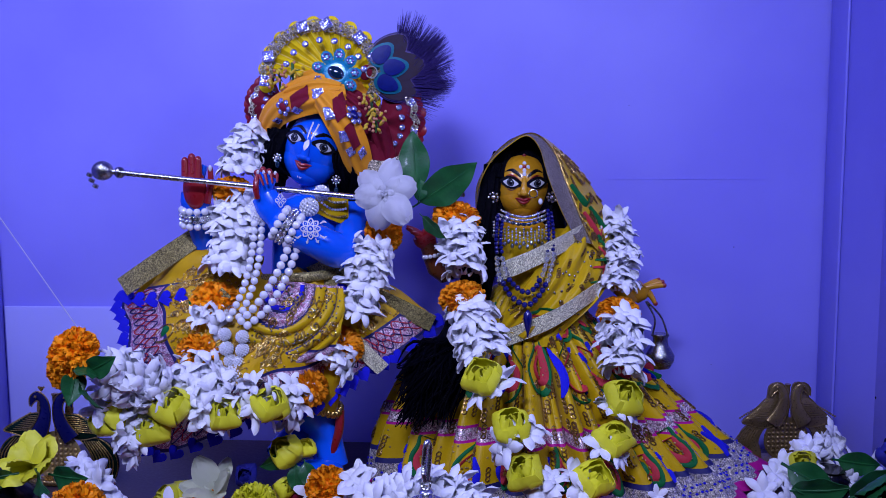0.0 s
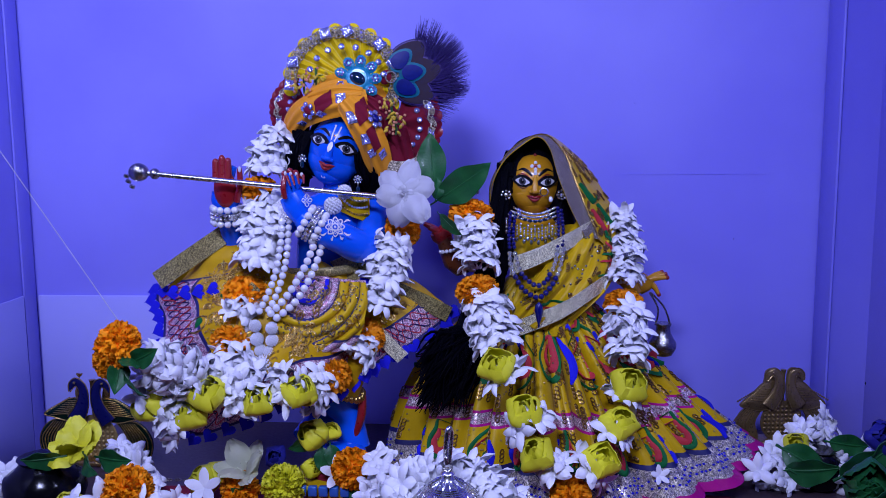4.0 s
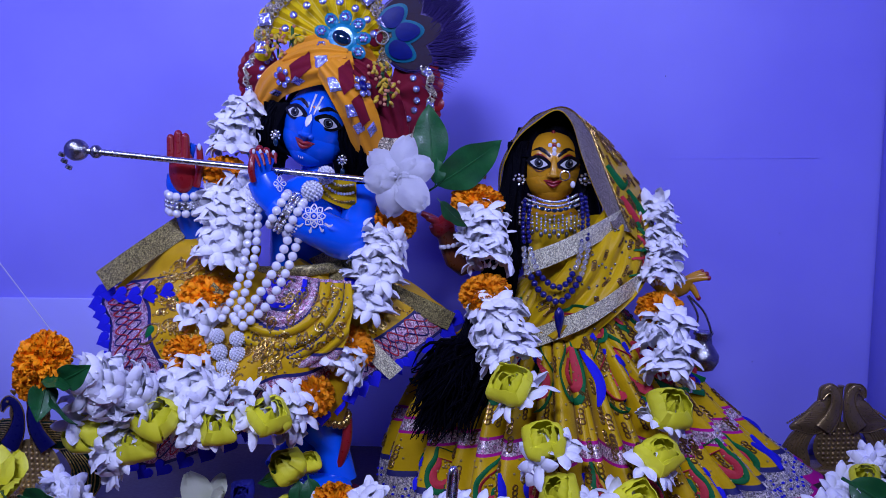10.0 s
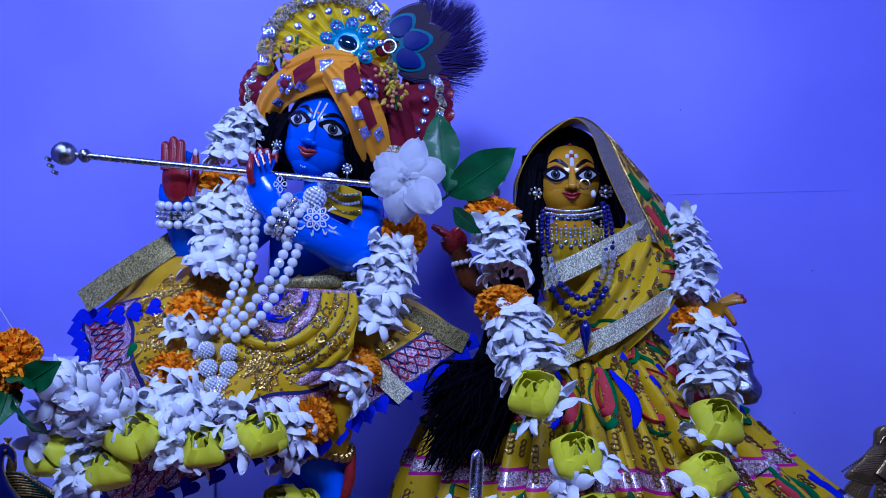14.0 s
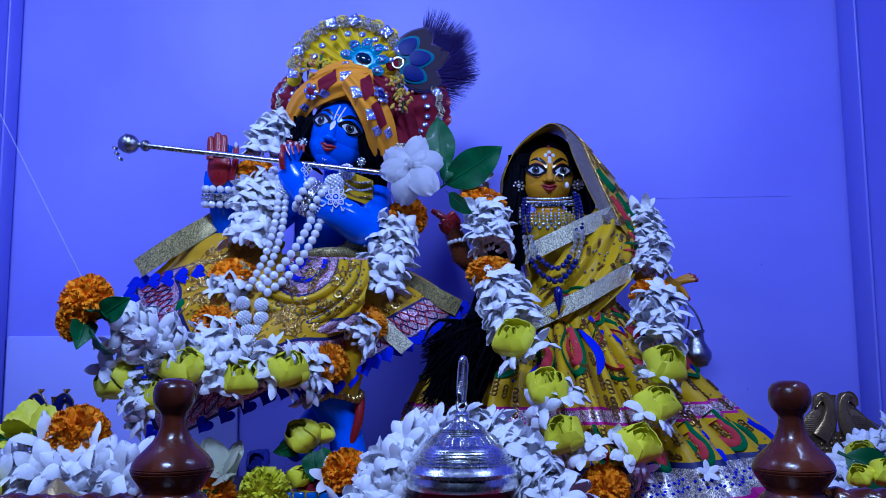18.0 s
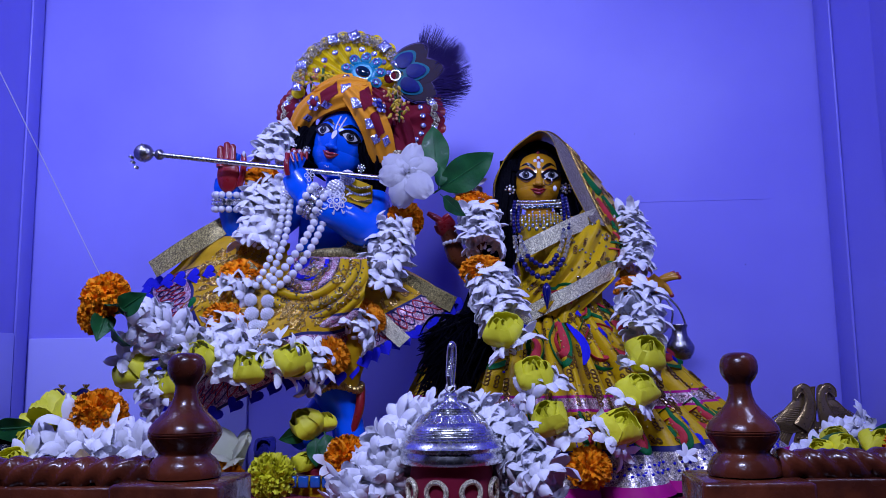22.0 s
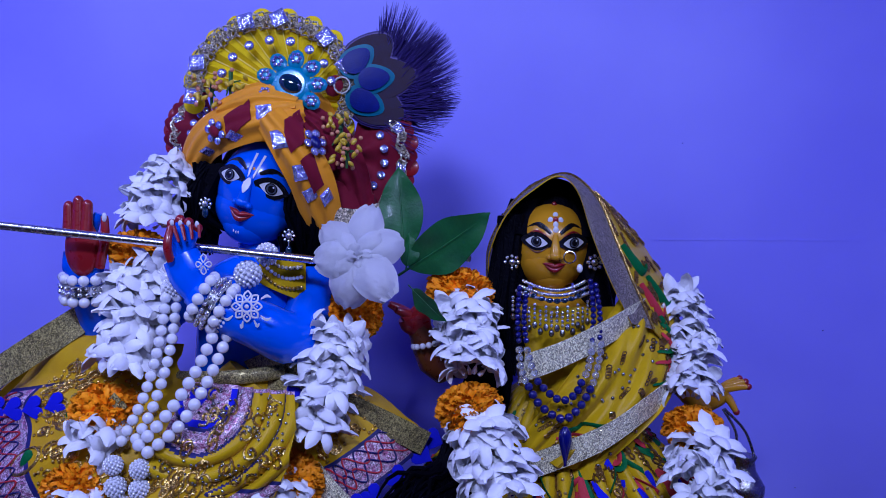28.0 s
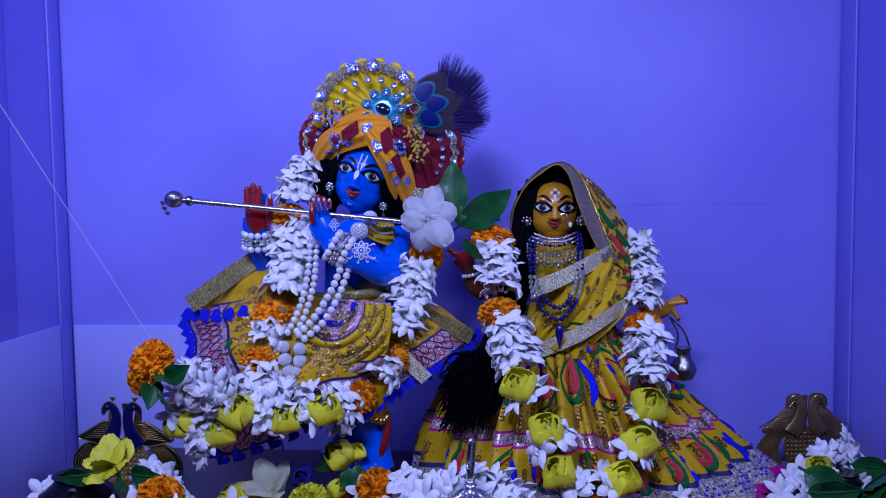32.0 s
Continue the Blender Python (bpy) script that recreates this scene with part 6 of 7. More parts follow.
# ---- peacock feather ----
pf = thing("peacock_feather", "iridescent peacock feather with triple blue eye pinned to the turban", "feather", "", (-0.061, 0, 0.469))
root = Vector((-0.0585, 0.010, 0.4725))
def plume(bm, cx, cz, rx, rz, rot, lift, n=28):
    ring, cs, sn = [], math.cos(rot), math.sin(rot)
    for j in range(n):
        a = math.tau * j / n
        x, z = rx * math.cos(a), rz * math.sin(a) * (1 - 0.25 * math.cos(a))
        ring.append(Vector((cx + x * cs - z * sn, -lift + 0.002 * math.cos(a), cz + x * sn + z * cs)))
    top = [bm.verts.new(root + p) for p in ring]
    low = [bm.verts.new(root + p + Vector((0, 0.0008, 0))) for p in ring]
    mid = bm.verts.new(root + Vector((cx, -lift - 0.0012, cz)))
    for j in range(n):
        bm.faces.new((mid, top[(j + 1) % n], top[j]))
        bm.faces.new((top[j], top[(j + 1) % n], low[(j + 1) % n], low[j]))
    bm.faces.new(low)
for name, m, scale, lift in (("barb_field", QUILL, 1.00, 0.0020), ("violet_rim", VIOLET, 0.92, 0.0034), ("brown_eye", EYE_BROWN, 0.86, 0.0045), ("teal_eye", EYE_TEAL, 0.62, 0.0070), ("blue_eye", EYE_BLUE, 0.47, 0.0090)):
    bm = bmesh.new()
    for cx, cz, rot in ((0.014, 0.022, 0.75), (0.029, 0.006, 0.15), (0.021, -0.014, -0.45)):
        f = 1.0 if scale > 0.8 else 0.92
        plume(bm, cx * f + (0.008 if scale > 0.8 else 0), cz * f * (1.1 if scale > 0.8 else 1.0), 0.0265 * scale, 0.0190 * scale, rot, lift)
    part(name, bm, m, pf)
bm = bmesh.new()
rnd = random.Random(41)
for k in range(1700):
    q = rnd.uniform(-0.75, 0.75) + rnd.uniform(-0.4, 0.4)
    a = radians(58 * q)
    r0, r1 = rnd.uniform(0.016, 0.032), rnd.uniform(0.060, 0.087) * (1 - 0.12 * q * q) * (1.0 if k % 5 else 0.8)
    b = a + 0.16 + 0.10 * math.sin(9 * q) * rnd.uniform(0.3, 1.0) + rnd.uniform(-0.05, 0.05)
    c = root + Vector((0.010, 0, 0.0))
    p0, p1 = c + Vector((r0 * math.cos(a), 0.002, r0 * math.sin(a))), c + Vector((r1 * math.cos(b), rnd.uniform(-0.006, 0.010), r1 * math.sin(b)))
    tube(bm, [p0, p0.lerp(p1, 0.5) + Vector((0.003 * math.sin(a), rnd.uniform(-0.002, 0.002), -0.005 * math.cos(a) + rnd.uniform(-0.001, 0.001))), p1], [0.00050, 0.00038, 0.00012], 7, 3)
tagged(part("barb_fringe", bm, QUILL, pf, "fine dark iridescent barbs"), kind="stuff")
bm = bmesh.new()
blob(bm, root + Vector((-0.006, -0.006, 0)), (0.0075, 0.004, 0.009), (0, 20, 0), 0, 10, 8)
part("red_tuft", bm, MAROON, pf)
bm = bmesh.new()
tube(bm, [root + Vector((0.0065 * math.cos(a) + 0.001, -0.010, 0.0065 * math.sin(a))) for a in [math.tau * i / 12 for i in range(13)]], [0.0011], 0, 6)
part("silver_ring", bm, SILVER, pf)

# ---- dress of the companion ----
sari = thing("figure_sari", "yellow pleated sari with paisley embroidery and silver borders", "garment", "", (0.14, -0.02, FLOOR))
TOPZ, LOWZ = 0.225, FLOOR + 0.004
def sari_place(u, v):
    a = radians(-205 + 230 * u)
    s = v ** 1.02
    cx, cy = 0.121 + 0.038 * s, 0.045 - 0.005 * s
    right, left = max(0.0, math.cos(a)), max(0.0, -math.cos(a))
    rx, ry = 0.036 + 0.184 * s + 0.026 * left * math.sin(math.pi * min(1.0, v * 1.02)) ** 0.7 + 0.050 * right * max(0.0, v - 0.55) ** 1.3, 0.030 + 0.140 * s
    w = min(1, v * 2.2)
    fine, broad = 2 * abs(math.sin(u * 27 * math.pi + 0.5 * math.sin(u * 9))) ** 0.6 - 1.3, 2 * abs(math.sin(u * 12 * math.pi + 0.6 * math.sin(u * 7))) ** 0.8 - 1.2
    ruf = 1 + w * (0.30 * (1 - v) * fine + (0.125 - 0.050 * v) * (1 - 0.5 * right) * broad)
    return Vector((cx + rx * ruf * math.cos(a), cy + ry * ruf * math.sin(a), TOPZ + (LOWZ - TOPZ) * v + 0.030 * right * right * v ** 3))
def sari_paint(u, v):
    if v > 0.955:
        return 2
    if v > 0.83:
        return 1
    if v > 0.805 or 0.645 < v < 0.657 or 0.588 < v < 0.60:
        return 3 if v > 0.8 else 4
    if 0.60 < v < 0.645:
        return 5
    return 0
part("skirt", sheet(bmesh.new(), sari_place, 300, 84, 0.001, 0, sari_paint), [YELLOW_SILK, HEM, MAGENTA, NAVY, MAGENTA, PINK_SILVER], sari)
def dabs(place, items, m, name, parent, lift=0.0018):
    bm = bmesh.new()
    for pts, w in items:
        line = smooth_path([(u, v, 0) for u, v in pts], 40)
        tube(bm, [along(place, min(0.995, max(0.005, p.x)), min(0.995, max(0.005, p.y)), lift)[0] for p in line], [w * 0.45, w, w, w * 0.35], 0, 8, 0, 0.25)
    return part(name, bm, m, parent)
rnd = random.Random(51)
seq = bmesh.new()
spots = []
for row, (v0, n, size) in enumerate(((0.33, 12, 1.05), (0.725, 13, 0.68), (0.14, 8, 0.55))):
    for k in range(n):
        spots.append((0.06 + 0.88 * (k + 0.5 * (row % 2) + rnd.uniform(-0.12, 0.12)) / n, v0 + rnd.uniform(-0.02, 0.02), size, rnd.choice((-1, 1))))
def teardrop(u, v, du, dv, k):
    """A bent drop: round below, drawn out to a curled tip above."""
    pts = []
    for i in range(13):
        a = math.tau * i / 12
        y = math.cos(a)
        x = math.sin(a) * (0.95 - 0.55 * max(0.0, y) ** 0.8)
        pts.append((u + k * du * (x + 0.75 * max(0.0, y) ** 2), v - k * dv * y))
    return pts
for k, (u, v, s, f) in enumerate(spots):
    du, dv = 0.0125 * f * s / (0.30 + 0.8 * v), 0.125 * s
    dabs(sari_place, [(teardrop(u, v, du, dv, 1.0), 0.0040 * min(1.0, s + 0.15))], EMERALD, "green_paisley", sari)
    dabs(sari_place, [(teardrop(u, v + 0.01, du, dv, 0.60), 0.0050 * min(1.0, s + 0.15))], CORAL, "red_paisley", sari)
    dabs(sari_place, [(((u + du * 1.9, v + dv * 1.0), (u + du * 2.3, v + dv * 0.3), (u + du * 1.8, v - dv * 0.5)), 0.0048 * (0.5 + 0.5 * s))], ROYAL, "blue_leaf", sari)
    for i in range(10):
        p = along(sari_place, min(0.99, max(0.01, u + rnd.uniform(-0.4, 0.4) * abs(du))), v + rnd.uniform(-0.35, 0.45) * dv, 0.0020)[0]
        blob(seq, p, (0.0013, 0.0010, 0.0013), None, 0, 6, 4)
for k in range(800):
    u, v = rnd.uniform(0.02, 0.98), rnd.uniform(0.05, 0.80)
    p = along(sari_place, u, v, 0.0012)[0]
    blob(seq, p, (0.0014, 0.0009, 0.0014), None, 0, 6, 4)
tagged(part("sequins", seq, BRASS, sari), kind="stuff")
rings = bmesh.new()
for k in range(360):
    u, v = rnd.uniform(0.03, 0.97), rnd.uniform(0.10, 0.79)
    for i in range(3):
        c, du, dv, n = along(sari_place, u, min(0.79, v + 0.018 * i), 0.0014)
        tube(rings, [c + (du * math.cos(a) + dv * math.sin(a)) * 0.0027 for a in [math.tau * q / 7 for q in range(8)]], [0.0009], 0, 4)
tagged(part("sequin_chain", rings, BRONZE, sari, "dark brass ring sequins in chains"), kind="stuff")
bluedots = bmesh.new()
for k in range(150):
    for w in (0.876, 0.906):
        blob(bluedots, along(sari_place, 0.01 + 0.98 * k / 149, w + 0.006 * (k % 2), 0.0012)[0], (0.0019, 0.0009, 0.0015), None, 0, 6, 4)
tagged(part("blue_stitches", bluedots, ROYAL, sari), kind="stuff")
# bodice, bands and drape
def shell(pts_left, pts_right, n, m, name, label="", bulge=0.02, thick=0.001, nu=14, wav=0.0):
    a, b = smooth_path(pts_left, n + 1), smooth_path(pts_right, n + 1)
    def place(u, v):
        k = min(int(v * n), n - 1)
        f = v * n - k
        return a[k].lerp(a[k + 1], f).lerp(b[k].lerp(b[k + 1], f), u) + Vector((0, -1, 0)) * (bulge * math.sin(math.pi * u) + wav * (math.sin(5 * u * math.pi + 6 * v) + 0.6 * math.sin(11 * u * math.pi - 4 * v)))
    return part(name, sheet(bmesh.new(), place, nu, n, thick), m, sari, label), place
shell([(0.078, 0.035, 0.295), (0.083, 0.025, 0.256), (0.093, 0.015, 0.208), (0.086, 0.008, 0.16)], [(0.194, 0.05, 0.293), (0.207, 0.04, 0.255), (0.186, 0.02, 0.209), (0.186, 0.012, 0.169)], 20, YELLOW_SILK, "bodice", "", 0.032, nu=40, wav=0.0022)
_, drape = shell([(0.166, 0.012, 0.3), (0.141, -0.012, 0.269), (0.112, -0.018, 0.229), (0.079, -0.012, 0.186)], [(0.214, 0.045, 0.29), (0.218, 0.03, 0.257), (0.2, 0, 0.217), (0.143, -0.014, 0.167)], 24, YELLOW_SILK, "drape", "", 0.014, nu=40, wav=0.0034)
for w0, w1, m, ww in ((0.15, 0.75, EMERALD, 0.0028), (0.22, 0.80, CORAL, 0.0024)):
    for pts in (((0.3, w1 + 0.06), (0.6, w1 + 0.02), (0.8, w1 + 0.1)), ((0.75, w0), (0.9, w0 + 0.15), (0.7, w0 + 0.2)), ((0.85, w0 + 0.2), (0.95, w0 + 0.35), (0.75, w0 + 0.4))):
        dabs(drape, [(pts, ww)], m, "embroidery", sari)
bm = bmesh.new()
for k in range(60):
    blob(bm, along(drape, rnd.uniform(0.05, 0.95), rnd.uniform(0.03, 0.97), 0.0015)[0], (0.0015, 0.001, 0.0015), None, 0, 6, 4)
tagged(part("sequins", bm, OLD_SILVER, sari), kind="stuff")
ribbon(sari, [(0.087, -0.008, 0.247), (0.114, -0.02, 0.259), (0.147, -0.018, 0.275), (0.182, 0.005, 0.291)], 0.024, (0.25, 0, 1), SILVER_CLOTH, "silver_band")
ribbon(sari, [(0.073, -0.006, 0.162), (0.106, -0.026, 0.179), (0.148, -0.032, 0.199), (0.181, -0.018, 0.218), (0.2, 0, 0.227)], 0.023, (0.25, 0, 1), SILVER_CLOTH, "silver_band")
# veil
veil = thing("veil", "yellow embroidered veil with a wide grey-gold tissue border", "veil", "", (0.143, 0.05, 0.359))
vf = smooth_path([(0.06, 0.035, 0.316), (0.061, 0.028, 0.339), (0.075, 0.022, 0.37), (0.097, 0.016, 0.39), (0.117, 0.014, 0.401), (0.131, 0.004, 0.388), (0.141, -0.004, 0.355), (0.155, -0.008, 0.319), (0.173, -0.006, 0.283)], 49)
vm = smooth_path([(0.059, 0.04, 0.317), (0.061, 0.038, 0.344), (0.079, 0.038, 0.377), (0.102, 0.036, 0.396), (0.127, 0.03, 0.402), (0.148, 0.016, 0.382), (0.16, 0.006, 0.352), (0.174, 0.002, 0.316), (0.191, 0.002, 0.278)], 49)
vb = smooth_path([(0.057, 0.075, 0.31), (0.067, 0.085, 0.344), (0.088, 0.09, 0.38), (0.112, 0.09, 0.4), (0.139, 0.09, 0.401), (0.179, 0.075, 0.365), (0.205, 0.065, 0.327), (0.222, 0.055, 0.289), (0.227, 0.045, 0.241)], 49)
def veil_place(u, v):
    k = min(int(u * 48), 47)
    f = u * 48 - k
    a, b, c = vf[k].lerp(vf[k + 1], f), vm[k].lerp(vm[k + 1], f), vb[k].lerp(vb[k + 1], f)
    p = a.lerp(b, v / 0.45) if v < 0.45 else b.lerp(c, (v - 0.45) / 0.55)
    return p + Vector((0, -0.0015 * math.sin(8 * v + 10 * u), 0))
part("veil_cloth", sheet(bmesh.new(), veil_place, 48, 20, 0.0009, 0, lambda u, v: 1 if v < 0.45 else 0), [YELLOW_SILK, TISSUE], veil)
bm = bmesh.new()
tube(bm, [veil_place(k / 48, 0.46) + Vector((0, -0.001, 0.001)) for k in range(49)], [0.0010], 0, 5)
part("veil_cord", bm, GOLD, veil)
for c0, m, ww in (((0.80, 0.62), EMERALD, 0.0045), ((0.90, 0.66), CORAL, 0.0040), ((0.86, 0.8), EMERALD, 0.0040), ((0.70, 0.75), GOLD, 0.0022), ((0.62, 0.65), GOLD, 0.0022), ((0.95, 0.75), EMERALD, 0.0042), ((0.15, 0.75), EMERALD, 0.003)):
    u, v = c0
    dabs(veil_place, [(((u - 0.03, v - 0.12), (u + 0.03, v), (u - 0.01, v + 0.12)), ww)], m, "embroidery", veil)
for cloth, host, uu, vv, cnt in ((veil_place, veil, (0.55, 0.98), (0.5, 0.97), 46), (drape, sari, (0.06, 0.94), (0.05, 0.95), 44)):
    bm = bmesh.new()
    for k in range(cnt):
        u, v, turn = rnd.uniform(*uu), rnd.uniform(*vv), rnd.uniform(0, 6)
        for i in range(4):
            c, du, dv, n = along(cloth, min(0.99, u + 0.012 * i * math.cos(turn)), min(0.99, v + 0.02 * i * math.sin(turn)), 0.0012)
            tube(bm, [c + (du * math.cos(q) + dv * math.sin(q)) * 0.0021 for q in [math.tau * w / 6 for w in range(7)]], [0.0006], 0, 4)
    tagged(part("sequin_chain", bm, BRONZE, host, "dark brass ring sequins in chains"), kind="stuff")
# jewellery
ch = thing("choker", "wide silver rhinestone choker with hanging drops on the ochre figure", "necklace", "", (0.113, 0, 0.307))
for row in range(3):
    bm = bmesh.new()
    n = 30 + 2 * row
    for k in range(n):
        a = (k + 0.5) / n
        p = Vector((0.088, 0.022, 0.315)).lerp(Vector((0.14, 0.022, 0.315)), a) + Vector(((a - 0.5) * 0.006 * row, -0.026 * math.sin(math.pi * a) - 0.0015 * row, -0.0040 * row - 0.006 * math.sin(math.pi * a)))
        blob(bm, p, (0.0014, 0.0013, 0.0016), None, 0, 7, 5)
    part("rhinestone_strand", bm, SILVER, ch)
    if row == 2:
        for k in range(17):
            a = (k + 0.5) / 17
            p = Vector((0.088, 0.022, 0.315)).lerp(Vector((0.14, 0.022, 0.315)), a) + Vector(((a - 0.5) * 0.020, -0.026 * math.sin(math.pi * a) - 0.006, -0.0125 - 0.007 * math.sin(math.pi * a) - 0.004 * (k % 2)))
            b2 = bmesh.new()
            for i in range(4):
                blob(b2, p + Vector((0, 0, -0.0034 * i)), (0.0014, 0.0013, 0.0016), None, 0, 6, 5)
            blob(b2, p + Vector((0, 0, -0.0160)), (0.0022, 0.0018, 0.0032), None, 1, 8, 6)
            part("drop", b2, [SILVER, OLD_SILVER], ch)
bm = bmesh.new()
for k in range(9):
    a = (k + 0.5) / 9
    blob(bm, Vector((0.088, 0.02, 0.311)).lerp(Vector((0.14, 0.02, 0.311)), a) + Vector((0, -0.027 * math.sin(math.pi * a) - 0.004, -0.004 - 0.006 * math.sin(math.pi * a))), (0.0028, 0.0016, 0.0022), None, 0, 8, 6)
part("stone_row", bm, DARKGEM, ch)
nk = beads("blue_bead_necklace", "double strand of cobalt and clear glass beads with a blue drop", [
    (COBALT_BEAD, [(0.085, 0, 0.31), (0.083, -0.012, 0.288), (0.084, -0.02, 0.267)], 0.0024), (COBALT_BEAD, [(0.141, 0, 0.316), (0.142, -0.012, 0.292), (0.14, -0.02, 0.271)], 0.0024),
    (COBALT_BEAD, [(0.09, 0, 0.304), (0.088, -0.014, 0.285), (0.09, -0.022, 0.267)], 0.0024), (COBALT_BEAD, [(0.145, 0, 0.313), (0.147, -0.012, 0.292), (0.146, -0.02, 0.271)], 0.0024),
    (GLASS_BEAD, [(0.084, -0.022, 0.264), (0.085, -0.026, 0.251), (0.089, -0.03, 0.24)], 0.0030), (GLASS_BEAD, [(0.09, -0.024, 0.264), (0.093, -0.028, 0.253), (0.097, -0.032, 0.244)], 0.0030),
    (GLASS_BEAD, [(0.14, -0.022, 0.269), (0.138, -0.026, 0.256), (0.134, -0.03, 0.246)], 0.0030), (GLASS_BEAD, [(0.147, -0.022, 0.269), (0.144, -0.026, 0.253), (0.14, -0.03, 0.24)], 0.0030),
    (COBALT_BEAD, [(0.091, -0.03, 0.237), (0.1, -0.034, 0.223), (0.117, -0.038, 0.214), (0.13, -0.036, 0.224), (0.139, -0.03, 0.238)], 0.0034),
    (COBALT_BEAD, [(0.098, -0.03, 0.241), (0.106, -0.034, 0.233), (0.116, -0.037, 0.228), (0.126, -0.036, 0.233), (0.132, -0.03, 0.243)], 0.0032)])
bm = bmesh.new()
turned(bm, [(0.0012, 0.0), (0.0046, -0.004), (0.0052, -0.010), (0.0036, -0.018), (0.0014, -0.026), (0.001, -0.030)][::-1], (0.118, -0.04, 0.209), 14)
part("blue_drop", bm, COBALT_BEAD, nk)
for x in (0, 1):
    er = thing("earring", "round silver rhinestone earring", "earring", "earrings", (0.0795, 0.024, 0.330) if x == 0 else (0.1475, 0.024, 0.330))
    c = Vector(er.location)
    bm = bmesh.new()
    blob(bm, c, (0.003, 0.002, 0.003), None, 0, 8, 6)
    for k in range(8):
        blob(bm, c + Vector((0.0052 * math.cos(k * 0.785), 0.001, 0.0052 * math.sin(k * 0.785))), (0.0018,) * 3, None, 0, 6, 4)
    part("stud", bm, SILVER, er)
nr = thing("nose_ring", "thin gold nose ring with a pearl drop", "nose ring", "", (0.13, 0, 0.338))
part("hoop", tube(bmesh.new(), [Vector((0.125, 0.004, 0.335)) + Vector((0.0048 * math.cos(a), 0, 0.0048 * math.sin(a))) for a in [math.tau * i / 16 for i in range(17)]], [0.0006], 0, 5), SILVER, nr)
bm = bmesh.new()
blob(bm, (0.133, 0.004, 0.326), (0.0026, 0.0022, 0.0036), None, 0, 10, 8)
part("drop", bm, PEARL, nr)
for at, drop in (((-0.096, -0.022, 0.352), 0.012), ((-0.1635, -0.018, 0.377), 0.007)):
    er = thing("earring", "silver drop earring with a dark stone on the blue figure", "earring", "earrings", at)
    bm = bmesh.new()
    c = Vector(at)
    blob(bm, c, (0.0028, 0.0020, 0.0028), None, 0, 8, 6)
    for k in range(8):
        blob(bm, c + Vector((0.0042 * math.cos(k * 0.785), 0.0008, 0.0042 * math.sin(k * 0.785))), (0.0014,) * 3, None, 0, 6, 4)
    part("stud", bm, SILVER, er)
    bm = bmesh.new()
    blob(bm, c - Vector((0, 0, drop)), (0.0026, 0.0020, 0.0044), None, 0, 10, 8)
    part("drop", bm, DARKGEM, er)
    part("wire", tube(bmesh.new(), [c - Vector((0, 0, 0.004)), c - Vector((0, 0, drop - 0.003))], [0.0006], 3, 5), SILVER, er)
# small silver pot hanging from her hand
pot = thing("hanging_pot", "small tarnished silver water pot hanging from the hand", "pot", "", (0.28, 0.055, 0.146))
pc = Vector((0.28, 0.056, 0.137))
part("body", turned(bmesh.new(), [(0.006, -0.016), (0.012, -0.014), (0.0165, -0.006), (0.0170, 0.001), (0.0130, 0.008), (0.0095, 0.014), (0.0085, 0.022), (0.0105, 0.0255), (0.0100, 0.027)], pc, 24), OLD_SILVER, pot)
part("handle", tube(bmesh.new(), [pc + Vector((-0.010, 0, 0.024)), pc + Vector((-0.007, 0, 0.045)), Vector((0.262, 0.058, 0.203))], [0.0012], 12, 6), OLD_SILVER, pot)
part("handle", tube(bmesh.new(), [pc + Vector((0.009, 0, 0.024)), pc + Vector((0.0, 0, 0.048)), Vector((0.263, 0.058, 0.203))], [0.0012], 12, 6), OLD_SILVER, pot)
wb = beads("wrist_pearls", "small pearl bracelet on the raised wrist", [(PEARL, [Vector((0.01, 0.006, 0.264)) + Vector((0.0105 * math.cos(a), 0.0105 * math.sin(a), 0.002 * math.cos(a))) for a in [math.tau * i / 12 for i in range(13)]], 0.0026)], "", "bracelet")

# ---- silver lidded pot with flowers round it ----
kal = thing("lidded_pot", "red cloth-covered pot with an engraved silver dome lid and loop handle", "pot", "", (0.025, -0.270, FLOOR))
kc = Vector((0.025, -0.270, 0.0))
part("body", turned(bmesh.new(), [(r_ * 1.01, z_) for r_, z_ in ((0.026, FLOOR), (0.033, -0.005), (0.0350, 0.012), (0.0345, 0.028), (0.033, 0.036))], kc, 40), CLOTH_RED, kal, "crimson cloth-covered pot body")
part("lid", turned(bmesh.new(), [(r_ * 1.06, z_) for r_, z_ in ((0.0345, 0.0365), (0.0405, 0.0370), (0.0415, 0.039), (0.0410, 0.043), (0.0400, 0.0465), (0.0425, 0.0480), (0.0428, 0.0500), (0.0405, 0.0525), (0.0385, 0.0560), (0.0372, 0.0565), (0.0360, 0.0590), (0.0340, 0.0595), (0.0325, 0.0640), (0.0285, 0.0700), (0.0275, 0.0702), (0.0225, 0.0760), (0.0215, 0.0762), (0.0150, 0.0815), (0.0085, 0.0850), (0.0060, 0.0875), (0.0052, 0.0905), (0.0062, 0.0920), (0.0045, 0.0945), (0.0010, 0.0950))], kc, 48), SILVER, kal, "engraved silver dome lid")
bm = bmesh.new()
for k in range(28):
    a = math.tau * k / 28
    tube(bm, [kc + Vector((1.06 * r_ * math.cos(a), 1.06 * r_ * math.sin(a), z_)) for r_, z_ in ((0.0275, 0.0706), (0.0252, 0.0738), (0.0228, 0.0762))], [0.0004], 4, 5)
